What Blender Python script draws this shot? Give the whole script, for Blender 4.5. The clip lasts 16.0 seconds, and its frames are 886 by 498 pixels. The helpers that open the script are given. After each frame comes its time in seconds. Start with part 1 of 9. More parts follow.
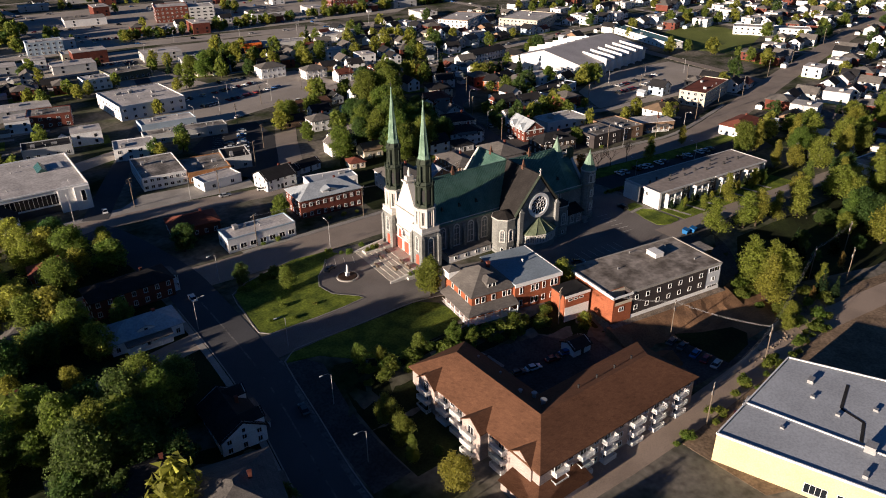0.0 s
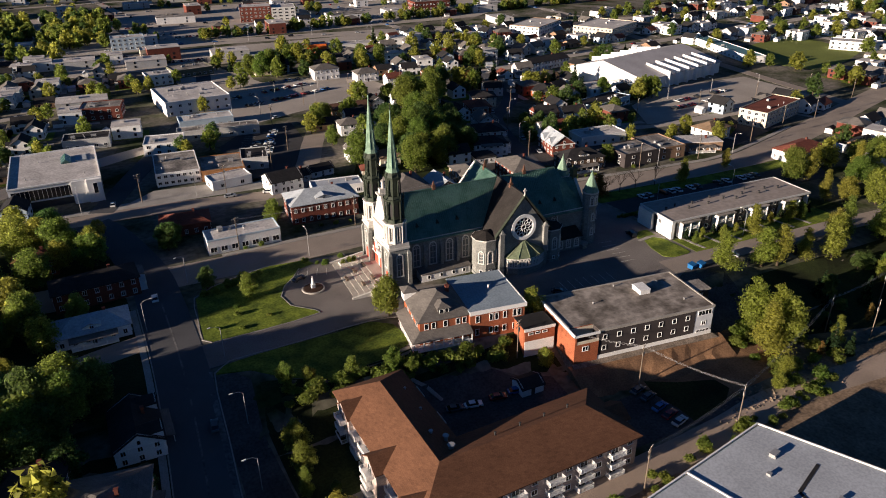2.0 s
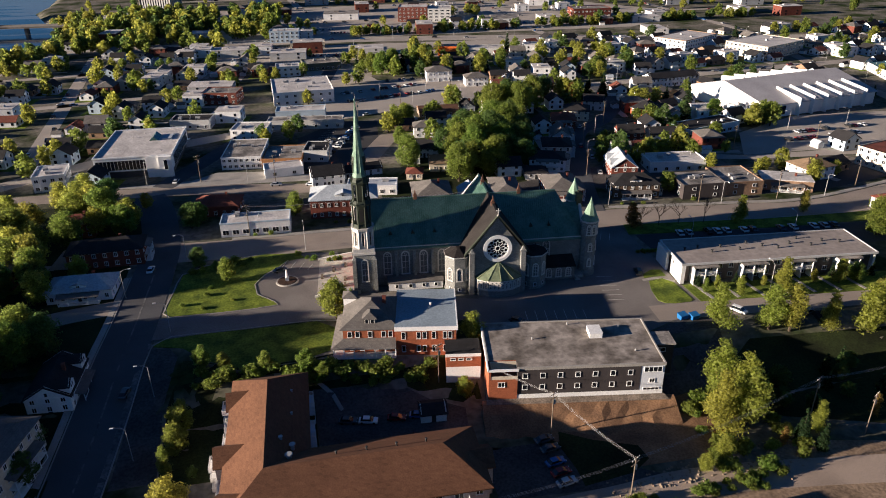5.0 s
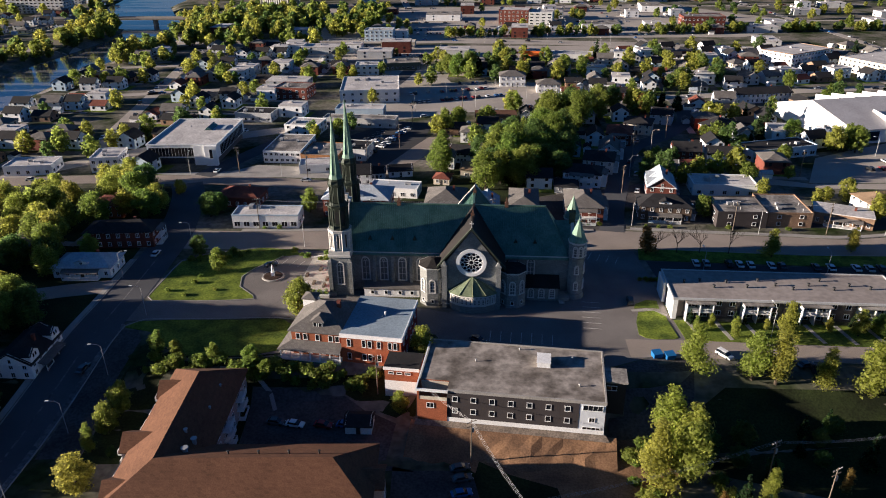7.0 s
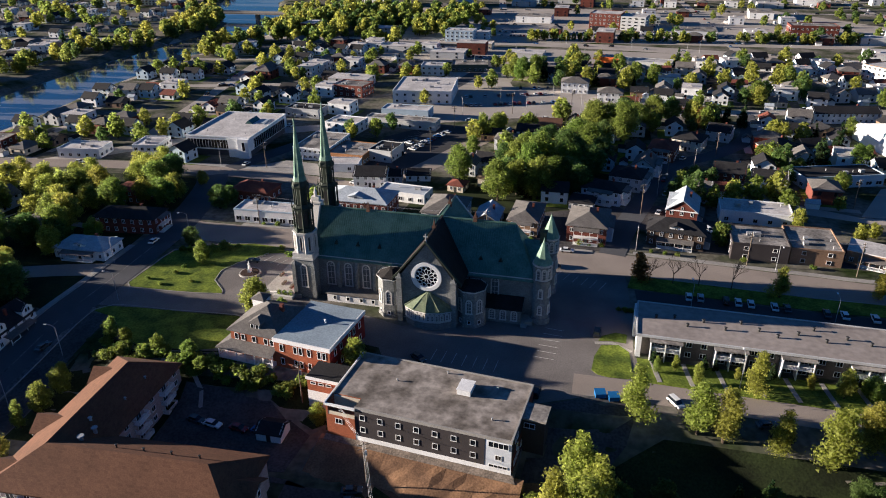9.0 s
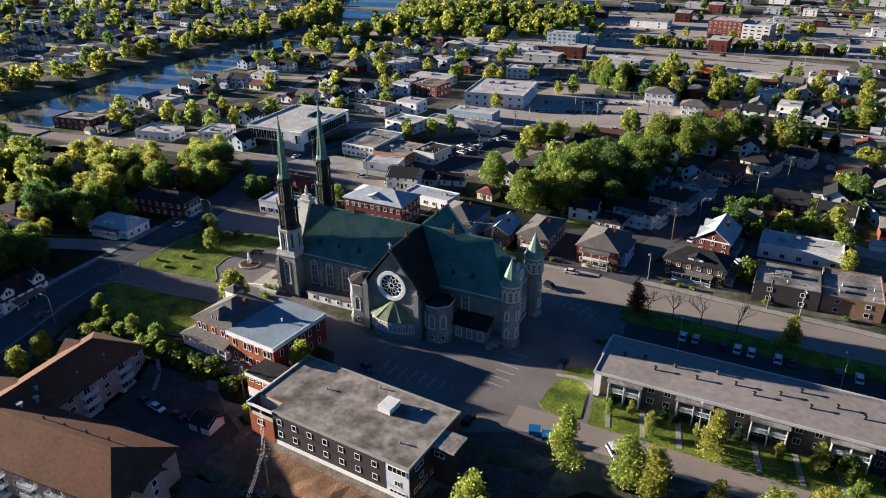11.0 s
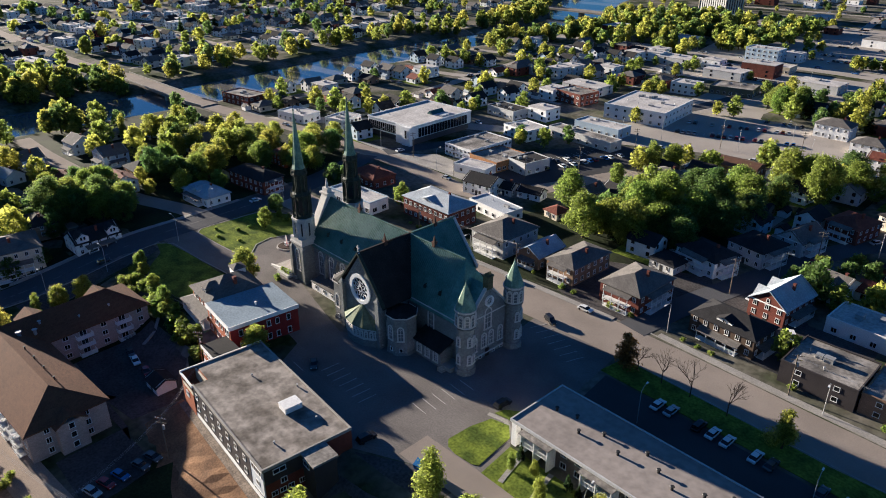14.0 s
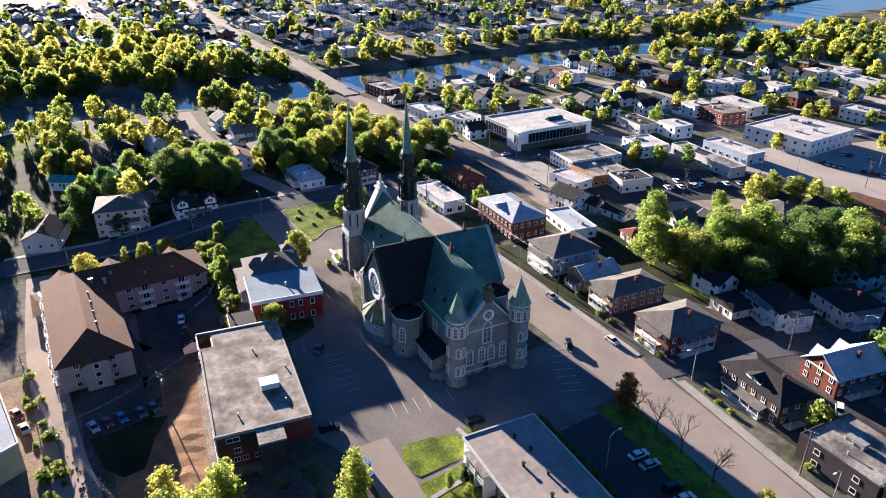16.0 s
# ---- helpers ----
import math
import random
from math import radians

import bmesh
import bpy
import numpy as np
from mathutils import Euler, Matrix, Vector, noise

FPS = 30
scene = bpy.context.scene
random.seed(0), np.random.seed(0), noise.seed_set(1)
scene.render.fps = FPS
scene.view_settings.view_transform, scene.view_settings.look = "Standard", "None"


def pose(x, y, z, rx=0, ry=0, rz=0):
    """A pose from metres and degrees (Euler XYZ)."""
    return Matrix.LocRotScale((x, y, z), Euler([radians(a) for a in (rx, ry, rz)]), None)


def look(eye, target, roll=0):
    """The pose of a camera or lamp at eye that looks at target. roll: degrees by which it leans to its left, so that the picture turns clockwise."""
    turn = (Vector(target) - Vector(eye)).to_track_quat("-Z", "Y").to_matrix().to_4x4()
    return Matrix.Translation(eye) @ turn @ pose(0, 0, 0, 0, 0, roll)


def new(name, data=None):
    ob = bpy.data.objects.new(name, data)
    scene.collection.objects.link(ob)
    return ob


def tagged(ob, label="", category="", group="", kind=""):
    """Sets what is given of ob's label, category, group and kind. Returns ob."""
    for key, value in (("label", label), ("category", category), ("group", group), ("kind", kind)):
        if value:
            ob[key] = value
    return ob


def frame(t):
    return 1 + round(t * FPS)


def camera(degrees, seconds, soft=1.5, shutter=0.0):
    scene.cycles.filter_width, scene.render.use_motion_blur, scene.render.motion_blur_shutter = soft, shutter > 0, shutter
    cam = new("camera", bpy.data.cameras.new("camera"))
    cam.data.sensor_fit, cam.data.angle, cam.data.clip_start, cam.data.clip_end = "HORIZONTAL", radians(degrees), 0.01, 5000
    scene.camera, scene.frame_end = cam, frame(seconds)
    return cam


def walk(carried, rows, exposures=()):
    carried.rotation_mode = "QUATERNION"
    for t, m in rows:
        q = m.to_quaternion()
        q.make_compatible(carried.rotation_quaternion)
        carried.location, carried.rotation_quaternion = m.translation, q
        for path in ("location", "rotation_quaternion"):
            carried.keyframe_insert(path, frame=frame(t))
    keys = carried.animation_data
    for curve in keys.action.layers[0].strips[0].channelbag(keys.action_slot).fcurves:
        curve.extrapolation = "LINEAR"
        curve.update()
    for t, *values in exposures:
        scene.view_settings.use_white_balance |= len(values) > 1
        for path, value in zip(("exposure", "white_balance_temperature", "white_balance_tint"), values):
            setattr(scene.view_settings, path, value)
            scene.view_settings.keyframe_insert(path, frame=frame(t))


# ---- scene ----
cam = camera(64.0, 16.0, soft=1.0)
METRES, EYE, TILT, LEAN, TURN = 341.3, 104.5, 0.0, 0.0, -39.5
ROWS = [
    (0.0, 0.0, 0.0, 0.0, -0.22, -26.89, 0.43),
    (0.5, 0.0292, 0.0066, -0.0006, 2.09, -26.86, 0.45),
    (1.0, 0.057, 0.0178, -0.0018, 4.88, -26.79, 0.51),
    (1.5, 0.0836, 0.0316, -0.0033, 6.91, -26.62, 0.54),
    (2.0, 0.1112, 0.0446, -0.0047, 8.99, -26.49, 0.58),
    (2.5, 0.1398, 0.0559, -0.0054, 10.89, -26.37, 0.6),
    (3.0, 0.1694, 0.0658, -0.0058, 13.84, -26.29, 0.62),
    (3.5, 0.1997, 0.0751, -0.0057, 16.75, -26.2, 0.64),
    (4.0, 0.2299, 0.0858, -0.005, 19.92, -26.17, 0.65),
    (6.5, 0.3594, 0.1735, -0.0065, 34.5, -25.85, 0.59),
    (7.0, 0.3811, 0.196, -0.007, 37.27, -25.82, 0.58),
    (7.5, 0.4015, 0.2199, -0.0072, 40.04, -25.8, 0.56),
    (8.0, 0.4208, 0.2448, -0.0076, 42.43, -25.78, 0.55),
    (8.5, 0.4394, 0.2702, -0.0076, 44.89, -25.76, 0.52),
    (9.0, 0.4571, 0.2964, -0.0077, 47.54, -25.76, 0.53),
    (11.5, 0.5252, 0.4374, -0.0083, 62.44, -25.73, 0.38),
    (12.0, 0.5349, 0.467, -0.0082, 65.65, -25.7, 0.35),
    (12.5, 0.5431, 0.4976, -0.008, 69.71, -25.68, 0.32),
    (13.0, 0.5497, 0.5283, -0.0081, 73.22, -25.69, 0.26),
    (13.5, 0.5548, 0.5593, -0.0081, 76.71, -25.7, 0.21),
    (14.0, 0.5586, 0.5906, -0.008, 79.79, -25.71, 0.14),
    (14.5, 0.5608, 0.6217, -0.0077, 84.09, -25.71, 0.07),
    (15.0, 0.5612, 0.6533, -0.0074, 88.51, -25.69, -0.01),
    (15.5, 0.5598, 0.6848, -0.0072, 92.3, -25.67, -0.08),
    (16.0, 0.5563, 0.7161, -0.0064, 96.56, -25.69, -0.18),
]

EXPOSURE = [(0.0, 1.22, 5530, 16), (4.0, 1.6, 5470, 15), (9.0, 1.92, 5130, 13), (12.5, 2.1, 5090, 10), (14.0, 2.15, 5120, 10), (15.0, 2.38, 5250, 14), (16.0, 2.8, 5150, 17)]
walk(cam, [(t, pose(0, 0, EYE, TILT, LEAN, TURN) @ pose(METRES * x, METRES * y, METRES * z, 90 + pitch, roll, yaw)) for t, x, y, z, yaw, pitch, roll in ROWS], EXPOSURE)

# ---- light ----
SUN_DIR, SUN_EL = 0.0, 10.0        # degrees: the way the light travels in plan, and the sun's height
world = bpy.data.worlds.new("sky")
scene.world = world
world.use_nodes = True
wn = world.node_tree.nodes
sky = wn.new("ShaderNodeTexSky")
sky.sky_type, sky.sun_disc = "NISHITA", False
sky.ozone_density, sky.dust_density, sky.air_density = 5.5, 0.1, 1.0
sky.sun_elevation, sky.sun_rotation = radians(SUN_EL), radians(270 - SUN_DIR)
wn["Background"].inputs["Strength"].default_value = 0.0225
world.node_tree.links.new(sky.outputs["Color"], wn["Background"].inputs["Color"])
sun = new("sun", bpy.data.lights.new("sun", "SUN"))
sun.data.energy, sun.data.angle, sun.data.color = 5.0, radians(0.55), (1.0, 0.765, 0.50)
sd, se = radians(SUN_DIR), radians(SUN_EL)
sun.matrix_basis = look((0, 0, 300), (math.cos(sd) * math.cos(se), math.sin(sd) * math.cos(se), 300 - math.sin(se)))

# ---- materials ----
MATS = {}


def shader(name, col, rough=0.8, metal=0.0, var=0.25, scale=0.5, fine=6.0, bump=0.2, spec=0.15, col2=None, dirt=0.0,
           leaf=False, per_piece=0.0, seams=None, courses=None):
    """A procedural surface: base colour, broad stains (scale, per metre), fine grain, bump; seams or courses as fine relief."""
    if name in MATS:
        return MATS[name]
    m = bpy.data.materials.new(name)
    m.use_nodes = True
    nt = m.node_tree
    N, L = nt.nodes, nt.links
    bsdf = N["Principled BSDF"]
    bsdf.inputs["Roughness"].default_value = rough
    bsdf.inputs["Metallic"].default_value = metal
    bsdf.inputs["Specular IOR Level"].default_value = spec
    tc = N.new("ShaderNodeTexCoord")
    big = N.new("ShaderNodeTexNoise")
    big.inputs["Scale"].default_value, big.inputs["Detail"].default_value = scale, 5
    small = N.new("ShaderNodeTexNoise")
    small.inputs["Scale"].default_value, small.inputs["Detail"].default_value = fine, 3
    L.new(tc.outputs["Object"], big.inputs["Vector"])
    L.new(tc.outputs["Object"], small.inputs["Vector"])
    ramp = N.new("ShaderNodeValToRGB")
    c2 = col2 or tuple(c * (1 - 0.75 * var) for c in col)
    ramp.color_ramp.elements[0].position, ramp.color_ramp.elements[1].position = 0.36, 0.62
    ramp.color_ramp.elements[0].color = (*c2, 1)
    ramp.color_ramp.elements[1].color = (*col, 1)
    L.new(big.outputs["Fac"], ramp.inputs["Fac"])
    mul = N.new("ShaderNodeMixRGB")
    mul.blend_type = "MULTIPLY"
    mul.inputs["Fac"].default_value = min(1.0, var * 1.6 + 0.15)
    gr = N.new("ShaderNodeValToRGB")
    gr.color_ramp.elements[0].position, gr.color_ramp.elements[1].position = 0.3, 0.65
    gr.color_ramp.elements[0].color, gr.color_ramp.elements[1].color = (0.5, 0.5, 0.5, 1), (1, 1, 1, 1)
    L.new(small.outputs["Fac"], gr.inputs["Fac"])
    L.new(ramp.outputs["Color"], mul.inputs[1])
    L.new(gr.outputs["Color"], mul.inputs[2])
    out = mul.outputs["Color"]
    height = small.outputs["Fac"]
    if courses:                     # (length, height, joint colour factor): laid stones or bricks
        bl, bh, jf = courses
        br = N.new("ShaderNodeTexBrick")
        br.inputs["Scale"].default_value = 1.0
        br.inputs["Brick Width"].default_value, br.inputs["Row Height"].default_value = bl, bh
        br.inputs["Mortar Size"].default_value = bh * 0.09
        br.inputs["Color1"].default_value, br.inputs["Color2"].default_value = (1, 1, 1, 1), (0.7, 0.7, 0.72, 1)
        br.inputs["Mortar"].default_value = (jf, jf, jf, 1)
        sx = N.new("ShaderNodeSeparateXYZ")
        ad = N.new("ShaderNodeMath")
        cx = N.new("ShaderNodeCombineXYZ")
        L.new(tc.outputs["Object"], sx.inputs[0])
        L.new(sx.outputs["X"], ad.inputs[0])
        L.new(sx.outputs["Y"], ad.inputs[1])
        L.new(ad.outputs[0], cx.inputs["X"])
        L.new(sx.outputs["Z"], cx.inputs["Y"])
        L.new(cx.outputs[0], br.inputs["Vector"])
        mb = N.new("ShaderNodeMixRGB")
        mb.blend_type, mb.inputs["Fac"].default_value = "MULTIPLY", 0.8
        L.new(out, mb.inputs[1])
        L.new(br.outputs["Color"], mb.inputs[2])
        out = mb.outputs["Color"]
    if per_piece:
        inf = N.new("ShaderNodeNewGeometry" if leaf else "ShaderNodeObjectInfo")
        hs = N.new("ShaderNodeHueSaturation")
        mr = N.new("ShaderNodeMapRange")
        mr.inputs["To Min"].default_value, mr.inputs["To Max"].default_value = 1 - per_piece, 1 + per_piece
        L.new(inf.outputs["Random Per Island" if leaf else "Random"], mr.inputs["Value"])
        L.new(mr.outputs[0], hs.inputs["Value"])
        if leaf:
            oi = N.new("ShaderNodeObjectInfo")
            mh = N.new("ShaderNodeMapRange")
            mh.inputs["To Min"].default_value, mh.inputs["To Max"].default_value = 0.485, 0.53
            L.new(oi.outputs["Random"], mh.inputs["Value"])
            L.new(mh.outputs[0], hs.inputs["Hue"])
        L.new(out, hs.inputs["Color"])
        out = hs.outputs["Color"]
    L.new(out, bsdf.inputs["Base Color"])
    if bump:
        bp = N.new("ShaderNodeBump")
        bp.inputs["Strength"].default_value, bp.inputs["Distance"].default_value = bump, 0.08
        L.new(height, bp.inputs["Height"])
        L.new(bp.outputs["Normal"], bsdf.inputs["Normal"])
    if leaf:
        tr = N.new("ShaderNodeBsdfTranslucent")
        mx = N.new("ShaderNodeMixShader")
        mx.inputs["Fac"].default_value = 0.6
        lv = N.new("ShaderNodeHueSaturation")
        lv.inputs["Value"].default_value = 2.15
        L.new(out, lv.inputs["Color"])
        L.new(lv.outputs[0], tr.inputs["Color"])
        L.new(bsdf.outputs[0], mx.inputs[1])
        L.new(tr.outputs[0], mx.inputs[2])
        gap = N.new("ShaderNodeBsdfTransparent")       # the gaps in a clump of leaves
        mg = N.new("ShaderNodeMixShader")
        mg.inputs["Fac"].default_value = 0.16
        L.new(mx.outputs[0], mg.inputs[1])
        L.new(gap.outputs[0], mg.inputs[2])
        L.new(mg.outputs[0], N["Material Output"].inputs["Surface"])
    MATS[name] = m
    return m


def glass(name="window_glass", col=(0.012, 0.015, 0.02)):
    m = shader(name, col, rough=0.08, var=0.1, bump=0.0, spec=0.5)
    return m


ASPHALT = shader("asphalt", (0.075, 0.074, 0.076), 0.95, scale=0.06, fine=9.0, var=0.25, spec=0.03)
ASPHALT_OLD = shader("worn_asphalt", (0.315, 0.27, 0.23), 0.95, scale=0.09, fine=9.0, var=0.22, spec=0.03)
BLEACHED = shader("sun_bleached_asphalt", (0.41, 0.37, 0.325), 0.95, scale=0.05, fine=7.0, var=0.22, spec=0.02)
STREET = shader("blue_grey_street_asphalt", (0.105, 0.106, 0.112), 0.95, scale=0.07, fine=8.0, var=0.25, spec=0.03)
CONCRETE = shader("concrete", (0.36, 0.34, 0.31), 0.85, scale=0.2, fine=3, var=0.25)
GRASS = shader("lawn", (0.20, 0.25, 0.035), 0.95, scale=0.22, fine=1.6, var=0.55, col2=(0.085, 0.12, 0.024), spec=0.03, bump=0.6)
EARTH = shader("town_ground", (0.21, 0.19, 0.16), 0.95, scale=0.045, fine=0.5, var=0.5, col2=(0.035, 0.05, 0.016), spec=0.02)
DIRT = shader("bare_dirt", (0.30, 0.175, 0.095), 0.95, scale=0.12, fine=2.5, var=0.4, col2=(0.15, 0.09, 0.055), spec=0.1, bump=0.6)
# scrub whose near-black colour has the deep shade of gardens and woods put in
SHADE_SCRUB = shader("scrub_ground", (0.034, 0.046, 0.015), 0.95, scale=0.1, fine=2, var=0.5, col2=(0.016, 0.02, 0.009), spec=0.1, bump=0.8)
LINE = shader("road_paint", (0.62, 0.6, 0.56), 0.8, scale=0.6, fine=5, var=0.35)
STONE = shader("grey_church_stone", (0.33, 0.335, 0.315), 0.88, scale=0.15, fine=3, var=0.4, courses=(0.9, 0.38, 0.55), bump=0.5)
PALE = shader("pale_dressed_stone", (0.63, 0.605, 0.56), 0.8, scale=0.3, fine=4, var=0.22)
COPPER = shader("green_patinated_copper", (0.135, 0.235, 0.19), 0.45, metal=0.45, scale=0.25, fine=2, var=0.25, col2=(0.07, 0.15, 0.115), spec=0.5, bump=0.15)
PATINA = shader("pale_green_patina", (0.23, 0.34, 0.25), 0.6, scale=0.5, fine=3, var=0.3, col2=(0.13, 0.21, 0.15), bump=0.15)
BELFRY = shader("dark_belfry_copper", (0.050, 0.062, 0.045), 0.6, scale=0.5, fine=3, var=0.4, bump=0.2)
SLATE = shader("dark_brown_slate", (0.036, 0.032, 0.03), 0.75, scale=0.3, fine=4, var=0.4, courses=(0.5, 0.3, 0.6))
BRICK = shader("orange_red_brick", (0.40, 0.13, 0.06), 0.85, scale=0.3, fine=5, var=0.3, courses=(0.5, 0.16, 0.7))
DARKBRICK = shader("dark_red_brick", (0.20, 0.065, 0.045), 0.85, scale=0.3, fine=5, var=0.3, courses=(0.5, 0.16, 0.7))
SIDING_DARK = shader("charcoal_siding", (0.060, 0.052, 0.052), 0.7, scale=0.3, fine=5, var=0.2)
BROWN_SHINGLE = shader("brown_shingle", (0.165, 0.08, 0.044), 0.9, scale=0.12, fine=4, var=0.25, courses=(0.9, 0.3, 0.9), bump=0.3)
GREY_SHINGLE = shader("grey_shingle", (0.19, 0.175, 0.16), 0.9, scale=0.2, fine=4, var=0.3, courses=(0.9, 0.3, 0.75), bump=0.4)
DARK_SHINGLE = shader("dark_shingle", (0.036, 0.035, 0.037), 0.9, scale=0.2, fine=4, var=0.3, courses=(0.9, 0.3, 0.75), bump=0.4)
TAN_SHINGLE = shader("tan_shingle", (0.27, 0.19, 0.12), 0.9, scale=0.2, fine=4, var=0.3, courses=(0.9, 0.3, 0.75), bump=0.4)
RED_SHINGLE = shader("rust_red_shingle", (0.22, 0.075, 0.05), 0.9, scale=0.2, fine=4, var=0.3, courses=(0.9, 0.3, 0.75), bump=0.4)
GRAVEL_ROOF = shader("stained_flat_roof", (0.38, 0.35, 0.315), 0.9, scale=0.16, fine=1.2, var=0.5, col2=(0.14, 0.13, 0.12), spec=0.1)
PALE_ROOF = shader("pale_flat_roof", (0.60, 0.57, 0.545), 0.9, scale=0.14, fine=1.2, var=0.35, spec=0.1)
RECTORY_ROOF = shader("blue_grey_sheet_roof", (0.30, 0.36, 0.41), 0.9, scale=0.12, fine=2, var=0.25, spec=0.03)
BLUE_ROOF = shader("pale_blue_grey_membrane", (0.44, 0.47, 0.51), 0.9, scale=0.1, fine=2, var=0.2, spec=0.03)
TIN_ROOF = shader("silvery_sheet_roof", (0.44, 0.48, 0.52), 0.85, scale=0.3, fine=2, var=0.25, spec=0.05)
WHITE = shader("white_paint", (0.82, 0.815, 0.80), 0.6, scale=0.4, fine=4, var=0.1)
WHITE_WALL = shader("white_cladding", (0.83, 0.825, 0.81), 0.75, scale=0.2, fine=3, var=0.16)
GREY_WALL = shader("grey_cladding", (0.54, 0.54, 0.53), 0.75, scale=0.2, fine=3, var=0.2)
CREAM_WALL = shader("cream_cladding", (0.64, 0.56, 0.43), 0.8, scale=0.2, fine=3, var=0.2)
YELLOW_WALL = shader("pale_yellow_cladding", (0.62, 0.53, 0.30), 0.8, scale=0.2, fine=3, var=0.16)
PINK_WALL = shader("pinkish_beige_brick", (0.50, 0.41, 0.37), 0.85, scale=0.3, fine=4, var=0.2, courses=(0.5, 0.16, 0.75))
BLUE_WALL = shader("pale_blue_cladding", (0.48, 0.58, 0.66), 0.75, scale=0.2, fine=3, var=0.16)
TAN_WALL = shader("tan_brick", (0.34, 0.22, 0.14), 0.85, scale=0.3, fine=4, var=0.25, courses=(0.5, 0.16, 0.75))
WOOD_WALL = shader("orange_brown_wood", (0.40, 0.20, 0.085), 0.7, scale=0.5, fine=5, var=0.35)
ORANGE = shader("orange_panel", (0.75, 0.17, 0.03), 0.6, var=0.1)
RED_DOOR = shader("coral_red_door", (0.62, 0.10, 0.06), 0.5, var=0.12)
METAL = shader("galvanised_metal", (0.42, 0.42, 0.42), 0.6, metal=0.4, var=0.2)
DARK_METAL = shader("dark_metal", (0.05, 0.05, 0.05), 0.5, metal=0.3, var=0.2)
POLE_WOOD = shader("weathered_pole_wood", (0.20, 0.16, 0.12), 0.9, scale=0.8, fine=6, var=0.35)
BARK = shader("bark", (0.085, 0.065, 0.045), 0.95, scale=1.5, fine=8, var=0.4, bump=0.6)
# pale base colour stands in for bright hazy sky reflected in the river
WATER = shader("river_water", (0.17, 0.165, 0.16), 0.1, scale=0.02, fine=0.4, var=0.2, bump=0.02, spec=0.8)
RUBBER = shader("tyre_rubber", (0.02, 0.02, 0.02), 0.8, var=0.1)
GLASS = glass()
# church panes: grey-blue sky reflections are put into the base colour
LEADED = shader("leaded_church_glass", (0.13, 0.15, 0.165), 0.3, scale=2.0, fine=7, var=0.5, spec=0.5)
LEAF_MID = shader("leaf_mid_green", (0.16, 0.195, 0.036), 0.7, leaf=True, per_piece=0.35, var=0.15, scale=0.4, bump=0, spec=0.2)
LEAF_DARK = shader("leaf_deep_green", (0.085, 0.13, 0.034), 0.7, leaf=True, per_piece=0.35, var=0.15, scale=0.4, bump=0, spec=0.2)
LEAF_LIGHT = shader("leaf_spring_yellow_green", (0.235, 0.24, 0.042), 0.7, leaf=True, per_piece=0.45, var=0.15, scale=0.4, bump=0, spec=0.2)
LEAF_FIR = shader("leaf_conifer", (0.03, 0.052, 0.018), 0.8, leaf=True, per_piece=0.45, var=0.15, scale=0.4, bump=0, spec=0.2)
LEAF_RED = shader("leaf_red_blossom", (0.2, 0.05, 0.04), 0.8, leaf=True, per_piece=0.45, var=0.15, scale=0.4, bump=0, spec=0.2)
LEAF_RUST = shader("leaf_rusty_bud", (0.2, 0.13, 0.04), 0.8, leaf=True, per_piece=0.45, var=0.15, scale=0.4, bump=0, spec=0.2)

# ---- mesh helpers ----


def mesh_of(name, bm, *mats):
    me = bpy.data.meshes.new(name)
    bmesh.ops.recalc_face_normals(bm, faces=bm.faces)
    bm.to_mesh(me)
    bm.free()
    for m in mats:
        me.materials.append(m)
    return me


def part(name, bm, material, parent, label="", m=None):
    """Links a bmesh (or a finished mesh) as one part under a thing or a part."""
    me = bm if isinstance(bm, bpy.types.Mesh) else mesh_of(name, bm, *(material if isinstance(material, tuple) else (material,)))
    ob = new(name, me)
    ob.parent = parent
    if m is not None:
        ob.matrix_basis = m
    if label:
        tagged(ob, label)
    return ob


def thing(name, m, label, category, group="", kind=""):
    ob = new(name)
    ob.empty_display_size = 0.5
    ob.matrix_basis = m
    return tagged(ob, label, category, group, kind)


def box(bm, x0, x1, y0, y1, z0, z1, mi=0):
    v = [bm.verts.new((x, y, z)) for z in (z0, z1) for x, y in ((x0, y0), (x1, y0), (x1, y1), (x0, y1))]
    for f in ((0, 1, 5, 4), (1, 2, 6, 5), (2, 3, 7, 6), (3, 0, 4, 7), (3, 2, 1, 0), (4, 5, 6, 7)):
        bm.faces.new([v[i] for i in f]).material_index = mi


def prism(bm, poly, z0, z1, mi=0):
    a = [bm.verts.new((x, y, z0)) for x, y in poly]
    b = [bm.verts.new((x, y, z1)) for x, y in poly]
    n = len(poly)
    for i in range(n):
        bm.faces.new((a[i], a[(i + 1) % n], b[(i + 1) % n], b[i])).material_index = mi
    bm.faces.new(a[::-1]).material_index = mi
    bm.faces.new(b).material_index = mi


def ring(cx, cy, r, n, turn=0.0):
    return [(cx + r * math.cos(turn + 2 * math.pi * i / n), cy + r * math.sin(turn + 2 * math.pi * i / n)) for i in range(n)]


def frustum(bm, cx, cy, z0, z1, r0, r1, n=8, turn=None, mi=0):
    turn = math.pi / n if turn is None else turn
    a = [bm.verts.new((x, y, z0)) for x, y in ring(cx, cy, r0, n, turn)]
    b = [bm.verts.new((x, y, z1)) for x, y in ring(cx, cy, max(r1, 0.01), n, turn)]
    for i in range(n):
        bm.faces.new((a[i], a[(i + 1) % n], b[(i + 1) % n], b[i])).material_index = mi
    bm.faces.new(a[::-1]).material_index = mi
    bm.faces.new(b).material_index = mi


